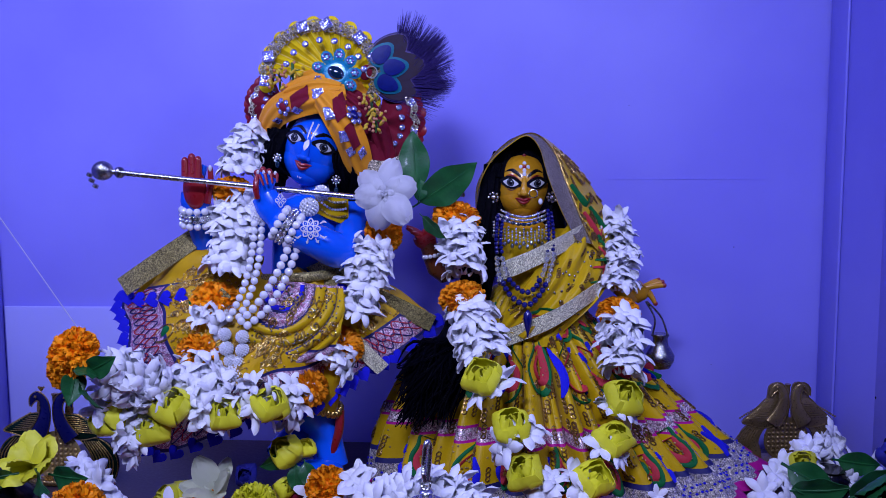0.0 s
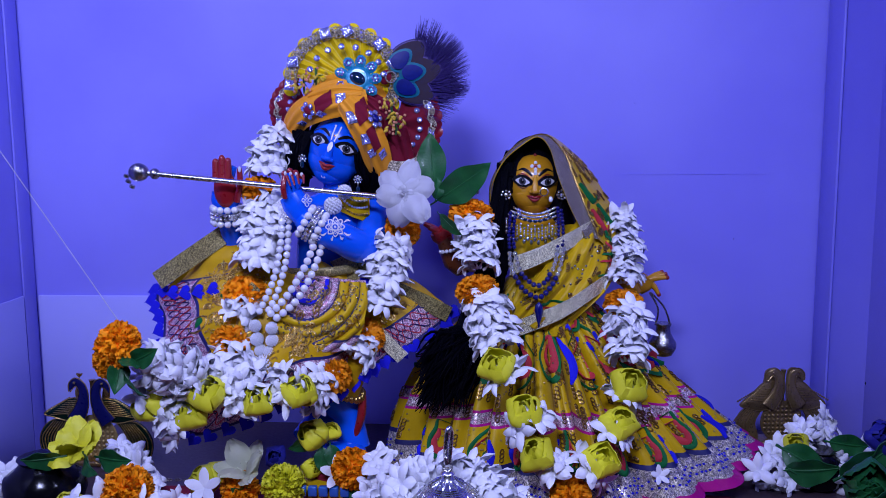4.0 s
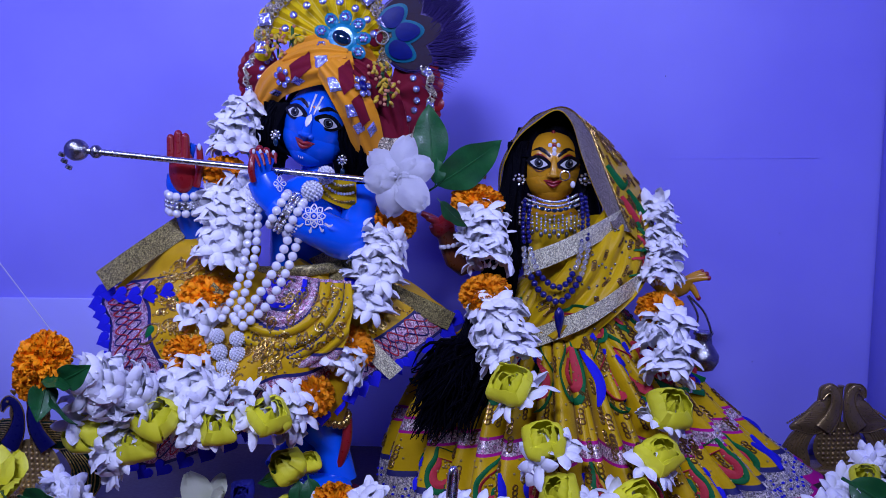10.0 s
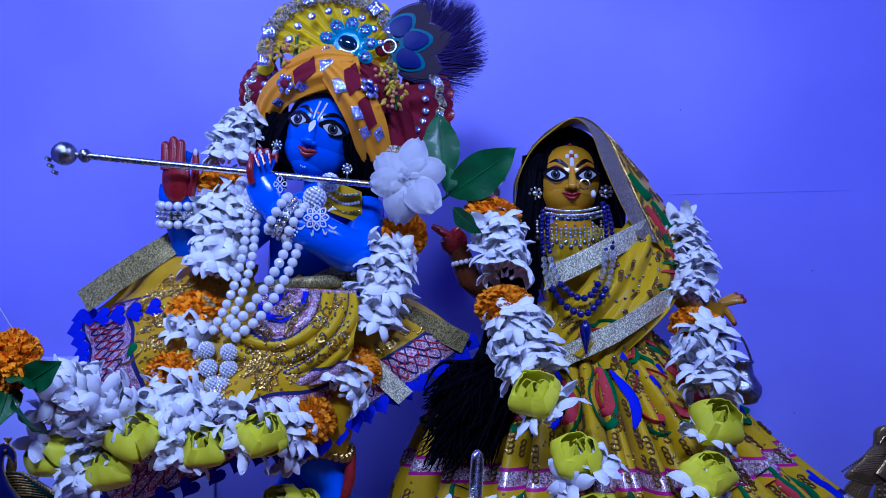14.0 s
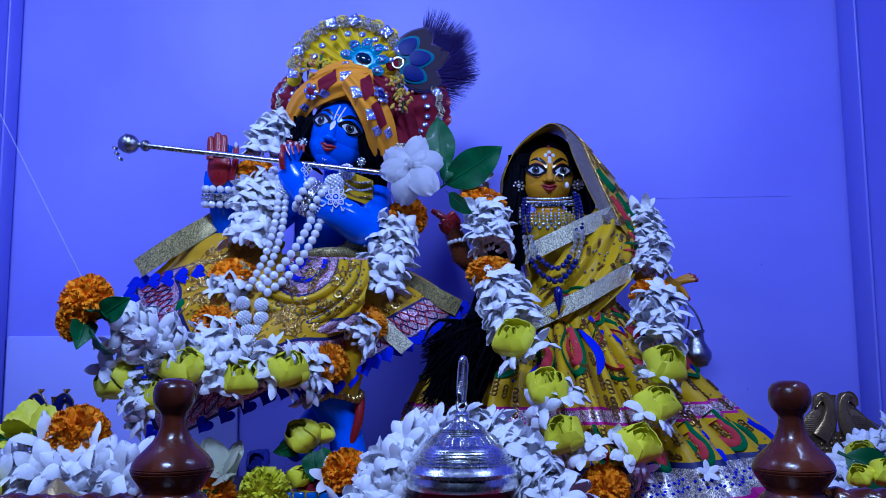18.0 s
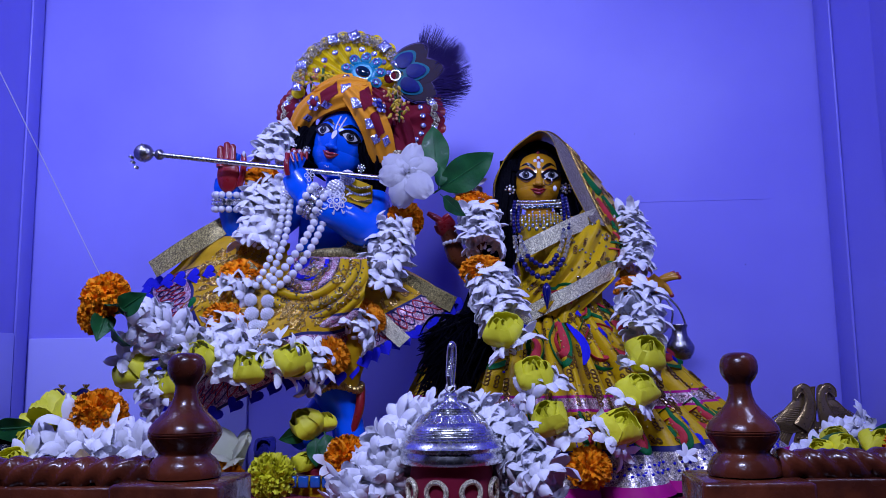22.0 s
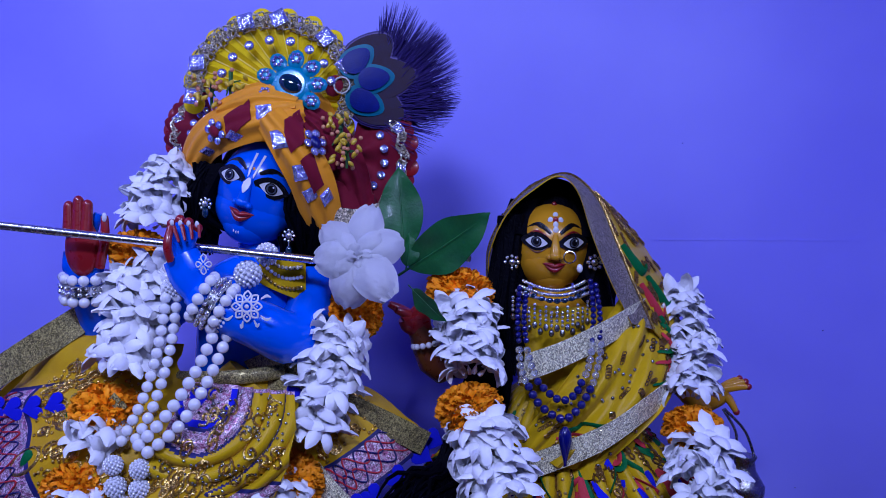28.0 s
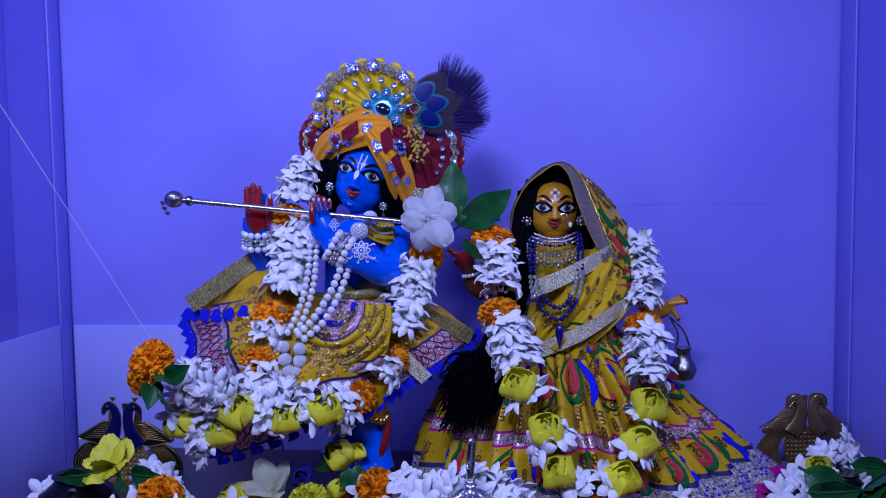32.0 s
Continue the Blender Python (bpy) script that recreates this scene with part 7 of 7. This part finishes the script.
for k in range(14):
    a = math.tau * k / 14
    tube(bm, [kc + Vector((1.06 * r_ * math.cos(a), 1.06 * r_ * math.sin(a), z_)) for r_, z_ in ((0.0065, 0.0872), (0.0120, 0.0842), (0.0165, 0.0808))], [0.0006, 0.0010, 0.0004], 6, 6)
for k in range(16):
    q = k / 15
    rr_, zz_ = (0.0385 + (0.0160 - 0.0385) * q) * 1.06, 0.0562 + (0.0812 - 0.0562) * q ** 0.85
    tube(bm, [kc + Vector((rr_ * math.cos(a), rr_ * math.sin(a), zz_)) for a in [math.tau * i / 40 for i in range(41)]], [0.0005], 0, 4)
part("lid_engraving", bm, SILVER, kal)
bm = bmesh.new()
tube(bm, [kc + Vector((0.0038 * math.cos(a), 0.002 * math.sin(a), 0.0985 + 0.0042 * math.sin(a))) for a in [math.tau * i / 14 for i in range(15)]], [0.0011], 0, 6)
part("ring", bm, OLD_SILVER, kal)
bm = bmesh.new()
tube(bm, [kc + Vector(p) for p in ((-0.0010, 0, 0.101), (-0.0018, -0.001, 0.110), (-0.0008, -0.002, 0.126), (0.0004, -0.002, 0.1345), (0.0022, 0.001, 0.1355), (0.0034, 0.003, 0.130), (0.0024, 0.003, 0.114), (0.0010, 0.001, 0.101))], [0.0022], 40, 10)
for i in range(16):
    blob(bm, kc + Vector((-0.0016 + 0.00011 * i, -0.0026, 0.1085 + 0.0015 * i)), (0.0025, 0.0012, 0.0008), (0, 25, 0), 0, 8, 5)
part("loop_handle", bm, SILVER, kal)
for k in range(8):
    a = math.tau * k / 8 - 1.85
    bm = bmesh.new()
    c = kc + Vector((0.0374 * math.cos(a), 0.0374 * math.sin(a), 0.016))
    tan, upv = Vector((-math.sin(a), math.cos(a), 0)), Vector((0, 0, 1))
    tube(bm, [c + tan * 0.0085 * math.cos(b) + upv * 0.0085 * math.sin(b) + Vector((math.cos(a), math.sin(a), 0)) * (-0.001 * math.cos(b) ** 2) for b in [math.tau * i / 16 for i in range(17)]], [0.0022], 0, 6)
    part("silver_ring_patch", bm, SILVER_CLOTH, kal)
ring = thing("tuberose_wreath", "thick wreath of white tuberose florets round the lidded pot", "wreath", "", (0.025, -0.26, FLOOR))
rnd = random.Random(61)
white_run(ring, [(-0.058, -0.28, 0.006), (-0.040, -0.26, 0.028), (-0.025, -0.245, 0.047), (-0.007, -0.23, 0.063), (0.024, -0.225, 0.069), (0.052, -0.23, 0.063)], rnd=rnd, spacing=0.0095, per=6, size=1.05, radius=0.006)
white_run(ring, [(0.052, -0.23, 0.063), (0.074, -0.245, 0.048), (0.086, -0.26, 0.031), (0.11, -0.28, 0.015)], rnd=rnd, spacing=0.0095, per=6, size=1.05, radius=0.006)
white_run(ring, [(-0.040, -0.25, 0.002), (-0.024, -0.235, 0.023), (-0.021, -0.235, 0.038)], rnd=rnd, spacing=0.011, per=5, size=1.1, radius=0.008)
white_run(ring, [(0.071, -0.24, 0.038), (0.086, -0.25, 0.017), (0.096, -0.27, 0.009)], rnd=rnd, spacing=0.011, per=5, size=1.1, radius=0.008)

# ---- double-peacock ornaments ----
def peacock_plate(label, at, turn, mats, size, pierced=False):
    pk = thing("peacock_ornament", label, "ornament", "peacock ornaments", at)
    base = Matrix.Translation(at) @ Matrix.Rotation(radians(turn), 4, "Z") @ Matrix.Diagonal((size, size, size, 1))
    neck_m, wing_m, line_m, plate_m = mats
    def put(name, bm, m, lab=""):
        bm.transform(base)
        part(name, bm, m, pk, lab)
    bm = bmesh.new()
    turned(bm, [(0.025, -0.0012), (0.026, 0.0), (0.025, 0.0012)], (0, 0.002, 0.036), 28, 0, (90, 0, 0))
    for i in range(9):
        for j in range(8):
            x, z = -0.021 + 0.0052 * i, 0.018 + 0.0052 * j
            if x * x + (z - 0.036) ** 2 < 0.023 ** 2:
                blob(bm, (x, -0.0004, z), (0.0019, 0.0014, 0.0019), None, 0, 7, 5)
    put("lattice_plate", bm, plate_m)
    bm = bmesh.new()
    box(bm, (-0.050, -0.012, 0.0092), (0.050, 0.018, 0.015), 0, 0.002)
    turned(bm, [(0.002, 0.050), (0.0018, 0.066), (0.0032, 0.076), (0.0022, 0.088), (0.0026, 0.098), (0.0036, 0.1005)], (0, 0.002, 0), 12)
    put("stand", bm, line_m)
    def slab(bm, pts, thick, bulge):
        """A cast plate with a smooth outline, slightly domed."""
        line = smooth_path(pts + pts[:1], 41)[:-1]
        mid = sum((Vector(p) for p in line), Vector()) / len(line)
        rows = [[bm.verts.new(mid.lerp(p, f) + Vector((0, d, 0))) for p in line] for f, d in ((0.45, -bulge), (0.92, -bulge * 0.4), (1.0, 0.0), (1.0, thick))]
        n = len(line)
        for a, b in zip(rows, rows[1:]):
            for q in range(n):
                bm.faces.new((a[q], a[(q + 1) % n], b[(q + 1) % n], b[q]))
        bm.faces.new(rows[0]), bm.faces.new(rows[-1][::-1])
        return line
    for s in (-1, 1):
        def at2(x, z, y=0.0):
            return Vector((s * x, y, z))
        bm = bmesh.new()
        neck_line = [at2(0.0190, 0.0560, -0.003), at2(0.0105, 0.0700, -0.004), at2(0.0068, 0.0850, -0.004), at2(0.0090, 0.0955, -0.004), at2(0.0145, 0.0992, -0.004), at2(0.0198, 0.0955, -0.004), at2(0.0222, 0.0885, -0.004)]
        tube(bm, neck_line, [0.0095, 0.0078, 0.0056, 0.0048, 0.0048, 0.0036, 0.0008], 26, 12, 0, 0.35)
        put("neck", bm, neck_m)
        bm = bmesh.new()
        slab(bm, [at2(0.0112, 0.083), at2(0.0135, 0.0925), at2(0.0175, 0.0920), at2(0.0190, 0.0860), at2(0.0180, 0.0805), at2(0.0130, 0.0780)], 0.003, 0.0008)
        for edge_x in (-1, 1):
            mid_ = smooth_path(neck_line, 26)
            wide_ = [0.0095, 0.0078, 0.0056, 0.0048, 0.0048, 0.0036, 0.0008]
            rim_ = []
            for i, p in enumerate(mid_):
                way = (mid_[min(i + 1, 25)] - mid_[max(i - 1, 0)]).normalized()
                q = i / 25 * 6
                j = min(int(q), 5)
                rim_.append(p + way.cross(Vector((0, 1, 0))).normalized() * edge_x * (wide_[j] + (wide_[j + 1] - wide_[j]) * (q - j)) + Vector((0, -0.001, 0)))
            tube(bm, rim_, [0.0006], 0, 5)
        blob(bm, at2(0.0155, 0.0990, -0.0066), (0.0014,) * 3, None, 0, 8, 6)
        for q in () if pierced else (-0.003, 0.0, 0.003):
            tube(bm, [at2(0.013, 0.103), at2(0.013 + q, 0.1075)], [0.0006, 0.0012], 3, 5)
        if pierced:
            slab(bm, [at2(0.0050, 0.0600), at2(0.0035, 0.0800), at2(0.0050, 0.0990), at2(0.0120, 0.1030), at2(0.0215, 0.0995), at2(0.0235, 0.0900), at2(0.0250, 0.0780), at2(0.0270, 0.0600)], 0.003, 0.0002)
        put("breast", bm, line_m)
        wing_pts = [at2(0.0075, 0.0800), at2(0.0244, 0.0800), at2(0.0400, 0.0725), at2(0.0560, 0.0620), at2(0.0454, 0.0585), at2(0.0260, 0.0545), at2(0.0120, 0.0610)]
        tail_pts = [at2(0.0244, 0.0545, 0.002), at2(0.0440, 0.0560, 0.002), at2(0.0570, 0.0480, 0.002), at2(0.0640, 0.0340, 0.002), at2(0.0620, 0.0190, 0.002), at2(0.0540, 0.0100, 0.002), at2(0.0350, 0.0100, 0.002), at2(0.0330, 0.0200, 0.002), at2(0.0370, 0.0340, 0.002), at2(0.0320, 0.0460, 0.002)]
        if pierced:
            wing_pts = [at2(0.0100, 0.0860), at2(0.0235, 0.0850), at2(0.0370, 0.0720), at2(0.0520, 0.0580), at2(0.0440, 0.0540), at2(0.0260, 0.0500), at2(0.0120, 0.0580)]
            tail_pts = [at2(s * p.x * 0.88, p.z, p.y) for p in tail_pts]
        lines = bmesh.new()
        for name, pts in (("wing", wing_pts), ("tail", tail_pts)):
            bm = bmesh.new()
            edge = slab(bm, pts, 0.003, 0.0016)
            put(name, bm, wing_m)
            tube(lines, [p + Vector((0, -0.0004, 0)) for p in edge + edge[:1]], [0.0007], 0, 5)
        for k in range(8):
            q = (k + 0.7) / 8.6
            a, b = at2(0.0135, 0.0610, -0.0018).lerp(at2(0.0105, 0.0790, -0.0018), q), at2(0.0500, 0.0598, -0.0012).lerp(at2(0.0260, 0.0790, -0.0012), q)
            tube(lines, [a, a.lerp(b, 0.5) + Vector((0, -0.0004, 0.0012)), b], [0.0006, 0.0007, 0.0003], 8, 5)
        for k in range(7):
            q = (k + 0.6) / 7.2
            tube(lines, [at2(0.0290, 0.0530, 0.0).lerp(at2(0.0470, 0.0545, 0.0), q), at2(0.0385, 0.0340, -0.0004).lerp(at2(0.0620, 0.0360, -0.0004), q), at2(0.0345, 0.0125, 0.0006).lerp(at2(0.0590, 0.0145, 0.0006), q)], [0.0004, 0.0007, 0.0006], 12, 5)
        for k in range(13):
            blob(lines, at2(0.026, 0.0800).lerp(at2(0.0550, 0.0625), k / 12), (0.0013,) * 3, None, 0, 6, 4)
        put("gold_line", lines, line_m)
    return pk


peacock_plate("brass ornament of two enamelled blue and green peacocks", Vector((-0.455, 0.010, -0.030)), -4, (PEA_BLUE, PEA_GREEN, GOLD, BRASS), 1.22)
peacock_plate("plain pierced brass ornament of two peacocks", Vector((0.454, 0.120, -0.026)), 6, (DULL_BRASS, DULL_BRASS, DULL_BRASS, DULL_BRASS), 1.12, True)

# ---- pots and flowers along the front ----
def clay_pot(at, radius, label):
    p = thing("clay_pot", label, "pot", "clay pots", at)
    part("body", turned(bmesh.new(), [(radius * 0.5, 0), (radius * 0.85, radius * 0.3), (radius, radius * 0.75), (radius * 0.92, radius * 1.15), (radius * 0.6, radius * 1.4), (radius * 0.52, radius * 1.5), (radius * 0.6, radius * 1.6)], at, 36), BLACKPOT, p)
    return p
rnd = random.Random(71)
clay_pot(Vector((-0.435, -0.150, FLOOR)), 0.045, "glossy black clay pot topped with a yellow bloom")
bq = thing("yellow_bloom", "yellow rose bloom with green leaves on the black pot", "flower", "loose blooms", (-0.392, -0.15, 0.061))
bm = bmesh.new()
r = random.Random(77)
for k in range(9):
    petal(bm, r.uniform(0.034, 0.046), r.uniform(0.026, 0.034), r.uniform(-0.2, 0.9), Vector((0, 0, 0)), r.uniform(0.35, 1.05), math.tau * k / 9 + r.uniform(-0.3, 0.3), 0, 0.35, 8, 5, 0.07, 0.45)
bmesh.ops.pointmerge(bm, verts=[v for v in bm.verts if v.co.length < 0.0085], merge_co=Vector((0, 0, 0)))
hang("bloom", mesh_of("bloom", bm, ROSE_Y), bq, aim((-0.389, -0.155, 0.057), (-0.1, -0.45, 0.9)))
for at, way, roll in (((-0.399, -0.175, 0.063), (-0.9, -0.4, -0.1), 0.2), ((-0.374, -0.175, 0.065), (0.5, -0.8, -0.2), 0.5), ((-0.361, -0.17, 0.061), (0.9, -0.4, 0.0), 0.4)):
    hang("leaf", SMALL_LEAF, bq, leaf_at(at, way, roll - 0.5, 1.1))
def white_heap(label, spots, n, size=1.0, spread=0.02):
    h = thing("tuberose_heap", label, "flowers", "heaps of tuberose", spots[0])
    for k in range(n):
        c = Vector(spots[k % len(spots)]) + Vector((rnd.uniform(-1, 1), rnd.uniform(-0.5, 0.8), rnd.uniform(-0.6, 0.6))) * spread
        hang("tuberose_floret", rnd.choice(FLORETS), h, aim(c, (rnd.uniform(-1, 1), rnd.uniform(-1.2, 0), rnd.uniform(-0.4, 1)), rnd.uniform(0, 6), size * rnd.uniform(0.75, 1.0)))
    return h
white_heap("loose heap of white tuberose florets beside the railing", [(-0.309, -0.3, 0.043), (-0.284, -0.3, 0.05), (-0.259, -0.3, 0.048), (-0.236, -0.3, 0.045), (-0.293, -0.3, 0.031), (-0.248, -0.3, 0.032)], 64, 1.25, 0.017)
white_heap("white tuberose florets beside the black pot", [(-0.479, -0.13, 0.008), (-0.467, -0.12, 0.014), (-0.461, -0.15, 0.003), (-0.486, -0.14, 0.002)], 30, 1.1)
white_heap("white tuberose florets behind the black pot", [(-0.371, -0.08, 0.028), (-0.357, -0.09, 0.019), (-0.343, -0.1, 0.013), (-0.332, -0.12, -0.002)], 22, 1.0, 0.014)
white_heap("white florets in front of the brass peacocks", [(0.456, 0.03, 0.034), (0.463, 0.02, 0.03), (0.426, 0, 0.022), (0.407, -0.02, 0.008), (0.486, 0, 0.017), (0.415, -0.02, -0.012), (0.482, -0.03, 0.001), (0.391, -0.03, -0.002)], 34, 1.15, 0.018)
white_heap("white florets in front of the figure base", [(-0.063, -0.1, 0.032), (-0.055, -0.11, 0.017), (-0.086, -0.12, 0.007), (-0.034, -0.13, 0.013), (-0.298, -0.14, 0.001)], 14, 1.0, 0.014)
def lone_marigold(at, way, size, label, m=None):
    t_ = thing("marigold_bloom", label, "flower", "loose marigolds", at)
    if m is None:
        marigold(t_, at, way, rnd, size)
    else:
        hang("bloom", m, t_, aim(at, way, 0, size))
lone_marigold(Vector((-0.272, -0.297, 0.080)), (0.1, -0.7, 0.7), 1.10, "orange marigold on a heap of white florets")
lone_marigold((-0.097, -0.098, 0.026), (0.1, -0.7, 0.65), 1.08, "orange marigold at the foot of the blue figure")
lone_marigold((-0.224, -0.115, 0.004), (0.0, -0.7, 0.7), 1.0, "orange marigold on the red cloth")
lone_marigold((0.387, -0.3, 0.047), (0.1, -0.8, 0.5), 0.9, "orange marigold beside the railing")
lone_marigold((-0.175, -0.108, 0.006), (0.1, -0.75, 0.6), 1.10, "lemon yellow chrysanthemum among the flowers", marigold_mesh(90, LEMON, 420, 0.0235, 0.92))
lily = thing("lily", "cream lily bloom lying at the figure's feet", "flower", "", (-0.227, -0.075, 0.021))
lily_pose = aim((-0.217, -0.098, 0.012), (-0.20, -0.55, 0.85))
for k in range(6):
    bm = bmesh.new()
    petal(bm, 0.050 - 0.006 * (k % 2), 0.030 - 0.005 * (k % 2), 0.7, Vector((0, 0, 0)), 0.34 + 0.26 * (k % 2), math.tau * k / 6 + 0.3, 0, 0.30, 10, 6, 0.06, 0.62)
    bmesh.ops.solidify(bm, geom=bm.faces[:], thickness=0.0006)
    hang("petal", mesh_of("petal", bm, CREAM), lily, lily_pose)
for k in range(5):
    a = math.tau * k / 5
    hang("stamen", mesh_of("stamen", tube(bmesh.new(), [(0, 0, 0), (0.003 * math.cos(a), 0.003 * math.sin(a), 0.014), (0.006 * math.cos(a), 0.006 * math.sin(a), 0.022)], [0.0005, 0.0005, 0.0012], 6, 5), CREAM), lily, lily_pose)
bf = thing("blue_bloom", "small dark blue bloom among the base flowers", "flower", "", (-0.189, -0.085, 0.032))
hang("bloom", rose_mesh(95, BLUE_PETAL, 0.014), bf, aim((-0.189, -0.085, 0.032), (0.1, -0.8, 0.5)))
yl = thing("yellow_bloom", "yellow lily buds and leaves at the figure's feet", "flower", "loose blooms", (-0.136, -0.06, 0.049))
for at, way, s in (((-0.143, -0.062, 0.056), (-0.2, -0.7, 0.6), 0.98), ((-0.126, -0.055, 0.058), (0.5, -0.6, 0.4), 0.62), ((-0.149, -0.066, 0.016), (0.6, -0.7, 0.1), 0.62), ((-0.27, -0.08, 0.005), (-0.7, -0.6, 0.2), 1.0), ((-0.255, -0.075, 0.011), (0.3, -0.6, 0.5), 0.8)):
    rose(yl, at, way, rnd, s)
for at, way, roll in (((-0.135, -0.08, 0.043), (0.1, -0.4, -0.9), 0.3), ((-0.146, -0.075, 0.051), (-0.7, -0.4, -0.3), 0.3), ((-0.125, -0.08, 0.046), (0.3, -0.4, -0.8), 0.3), ((-0.099, -0.1, 0.004), (0.2, -0.5, -0.7), 0.6), ((-0.211, -0.11, -0.002), (-0.4, -0.7, 0.3), 0.6)):
    hang("leaf", SMALL_LEAF, yl, leaf_at(at, way, roll - 0.5, 0.82))
def plumeria(at, way, size, label):
    t_ = thing("white_blossom", label, "flower", "white blossoms", at)
    bm = bmesh.new()
    for k in range(5):
        petal(bm, 0.026 * size, 0.013 * size, 0.35, Vector((0, 0, 0)), 1.0, math.tau * k / 5, 0, 0.2, 6, 4, 0.02, 0.5)
    tube(bm, [(0, 0, -0.012 * size), (0, 0, 0.001)], [0.0016, 0.003], 4, 6)
    hang("bloom", mesh_of("bloom", bm, PETAL), t_, aim(at, way, 0.4))
for at, way, s in (((-0.263, -0.12, 0.006), (0.0, -0.8, 0.6), 0.92), ((-0.114, -0.095, 0.017), (0.1, -0.8, 0.5), 0.85), ((-0.063, -0.09, 0.032), (0.1, -0.8, 0.5), 0.85), ((0.251, -0.1, 0.024), (0.2, -0.8, 0.5), 0.5)):
    plumeria(at, way, s, "single five-petalled white blossom lying on the cloth")
bs = thing("blue_beads", "strip of square blue glass beads on the red cloth", "beads", "", (-0.13, -0.105, -0))
for k in range(5):
    bm = bmesh.new()
    c = Vector((-0.154, -0.106, -0)) + Vector((0.0125 * k, 0, 0))
    box(bm, c - Vector((0.0052, 0.004, 0.006)), c + Vector((0.0052, 0.004, 0.006)), 0, 0.0016)
    part("bead", bm, mat("sky_glass", (0.02, 0.12, 0.45), 0.15, coat=0.6) if k == 0 else bpy.data.materials["sky_glass"], bs)
foot = thing("pedestal", "yellow round pedestal under the blue figure", "pedestal", "", (-0.11, -0.05, FLOOR))
part("block", turned(bmesh.new(), [(0.056, 0), (0.058, 0.004), (0.057, 0.020), (0.052, 0.024)], (-0.115, -0.045, FLOOR), 36), YELLOW_SILK, foot)
part("cushion", turned(bmesh.new(), [(0.046, 0.0), (0.046, 0.005), (0.040, 0.008)], (-0.115, -0.045, FLOOR + 0.024), 30), CLOTH_RED, foot)
cl = thing("altar_cloth", "crimson cloth with a pierced lace edge on the altar", "cloth", "", (-0.1, -0.15, FLOOR))
part("cloth", sheet(bmesh.new(), lambda u, v: (-0.34 + 0.68 * u, -0.34 + 0.28 * v, FLOOR + 0.004 + 0.002 * math.sin(17 * u + 5 * v)), 60, 20, 0.002), CLOTH_RED, cl)
bm = bmesh.new()
for k in range(60):
    c = Vector((-0.33 + 0.66 * k / 59, -0.058, FLOOR + 0.007))
    tube(bm, [c + Vector((0.004 * math.cos(a), 0.003 * math.sin(a), 0.002)) for a in [math.tau * i / 8 for i in range(9)]], [0.0009], 0, 4)
part("lace_edge", bm, TISSUE, cl)
part("magenta_fold", tube(bmesh.new(), [(-0.091, -0.09, -0.005), (-0.072, -0.09, 0.008), (-0.057, -0.1, -0.002)], [0.008, 0.016, 0.01], 10, 10, 0, 0.6), MAGENTA, cl)
# the right-hand corner
clay_pot(Vector((0.455, -0.02, FLOOR)), 0.030, "small glossy black clay pot behind leaves")
gl = thing("leaf_spray", "dark green leaves with a blue bloom beside the brass peacocks", "plant", "", (0.436, -0.03, 0.02))
for at, way, roll, s in (((0.406, -0.03, 0.033), (0.8, -0.4, -0.4), 0.2, 1.5), ((0.407, -0.04, 0.01), (0.9, -0.4, 0.1), 0.6, 1.6), ((0.464, -0.02, 0.038), (0.9, -0.2, -0.1), 0.4, 1.2), ((0.463, -0.06, 0.01), (0.7, -0.4, 0.6), 0.5, 1.7), ((0.483, -0.06, 0), (0.7, -0.5, 0.4), 0.2, 1.6), ((0.493, -0.06, 0.027), (0.5, -0.4, 0.7), 0.9, 1.6)):
    hang("leaf", SMALL_LEAF, gl, leaf_at(at, way, roll - 0.5, s))
rose(gl, (0.429, 0, 0.03), (-0.2, -0.7, 0.6), rnd, 0.8)
hang("blue_bloom", rose_mesh(96, BLUE_PETAL, 0.020), gl, aim((0.506, -0.06, 0.058), (0.1, -0.8, 0.5)))
gp = thing("green_bloom", "dark green folded leaf bloom beside the railing", "flower", "", (0.432, -0.2, 0.058))
for at, s in (((0.435, -0.2, 0.061), 1.1), ((0.432, -0.19, 0.05), 0.9), ((0.434, -0.21, 0.047), 1.0)):
    hang("folded_leaf", rose_mesh(97, LEAF, 0.022), gp, aim(at, (-0.3, -0.8, 0.5), s, s))
yr = thing("yellow_bloom", "scattered yellow rose petals behind the railing", "flower", "loose blooms", (0.365, -0.22, 0.046))
for at, s in (((0.349, -0.24, 0.045), 0.6), ((0.377, -0.24, 0.047), 0.75), ((0.391, -0.24, 0.046), 0.6), ((0.332, -0.24, 0.043), 0.5), ((-0.322, -0.32, 0.041), 0.7), ((-0.34, -0.26, 0.052), 0.8)):
    rose(yr, at, (rnd.uniform(-0.5, 0.5), -0.7, 0.5), rnd, s)
tri = thing("brass_lamp", "small pointed brass lamp behind the railing", "lamp", "", (-0.235, -0.395, FLOOR))
part("bowl", turned(bmesh.new(), [(0.016, -0.006), (0.008, 0.0), (0.006, 0.045), (0.012, 0.054), (0.021, 0.057), (0.020, 0.060), (0.009, 0.066), (0.0015, 0.074)], (-0.235, -0.395, FLOOR + 0.006), 18), BRASS, tri)
solo("thread", tube(bmesh.new(), [(-0.62, -0.607, 1.077), (-0.50, -0.385, 0.68), (-0.352, -0.112, 0.192)], [0.00045], 30, 5), THREAD, "thin white thread running from the side wall to the garland", "thread")
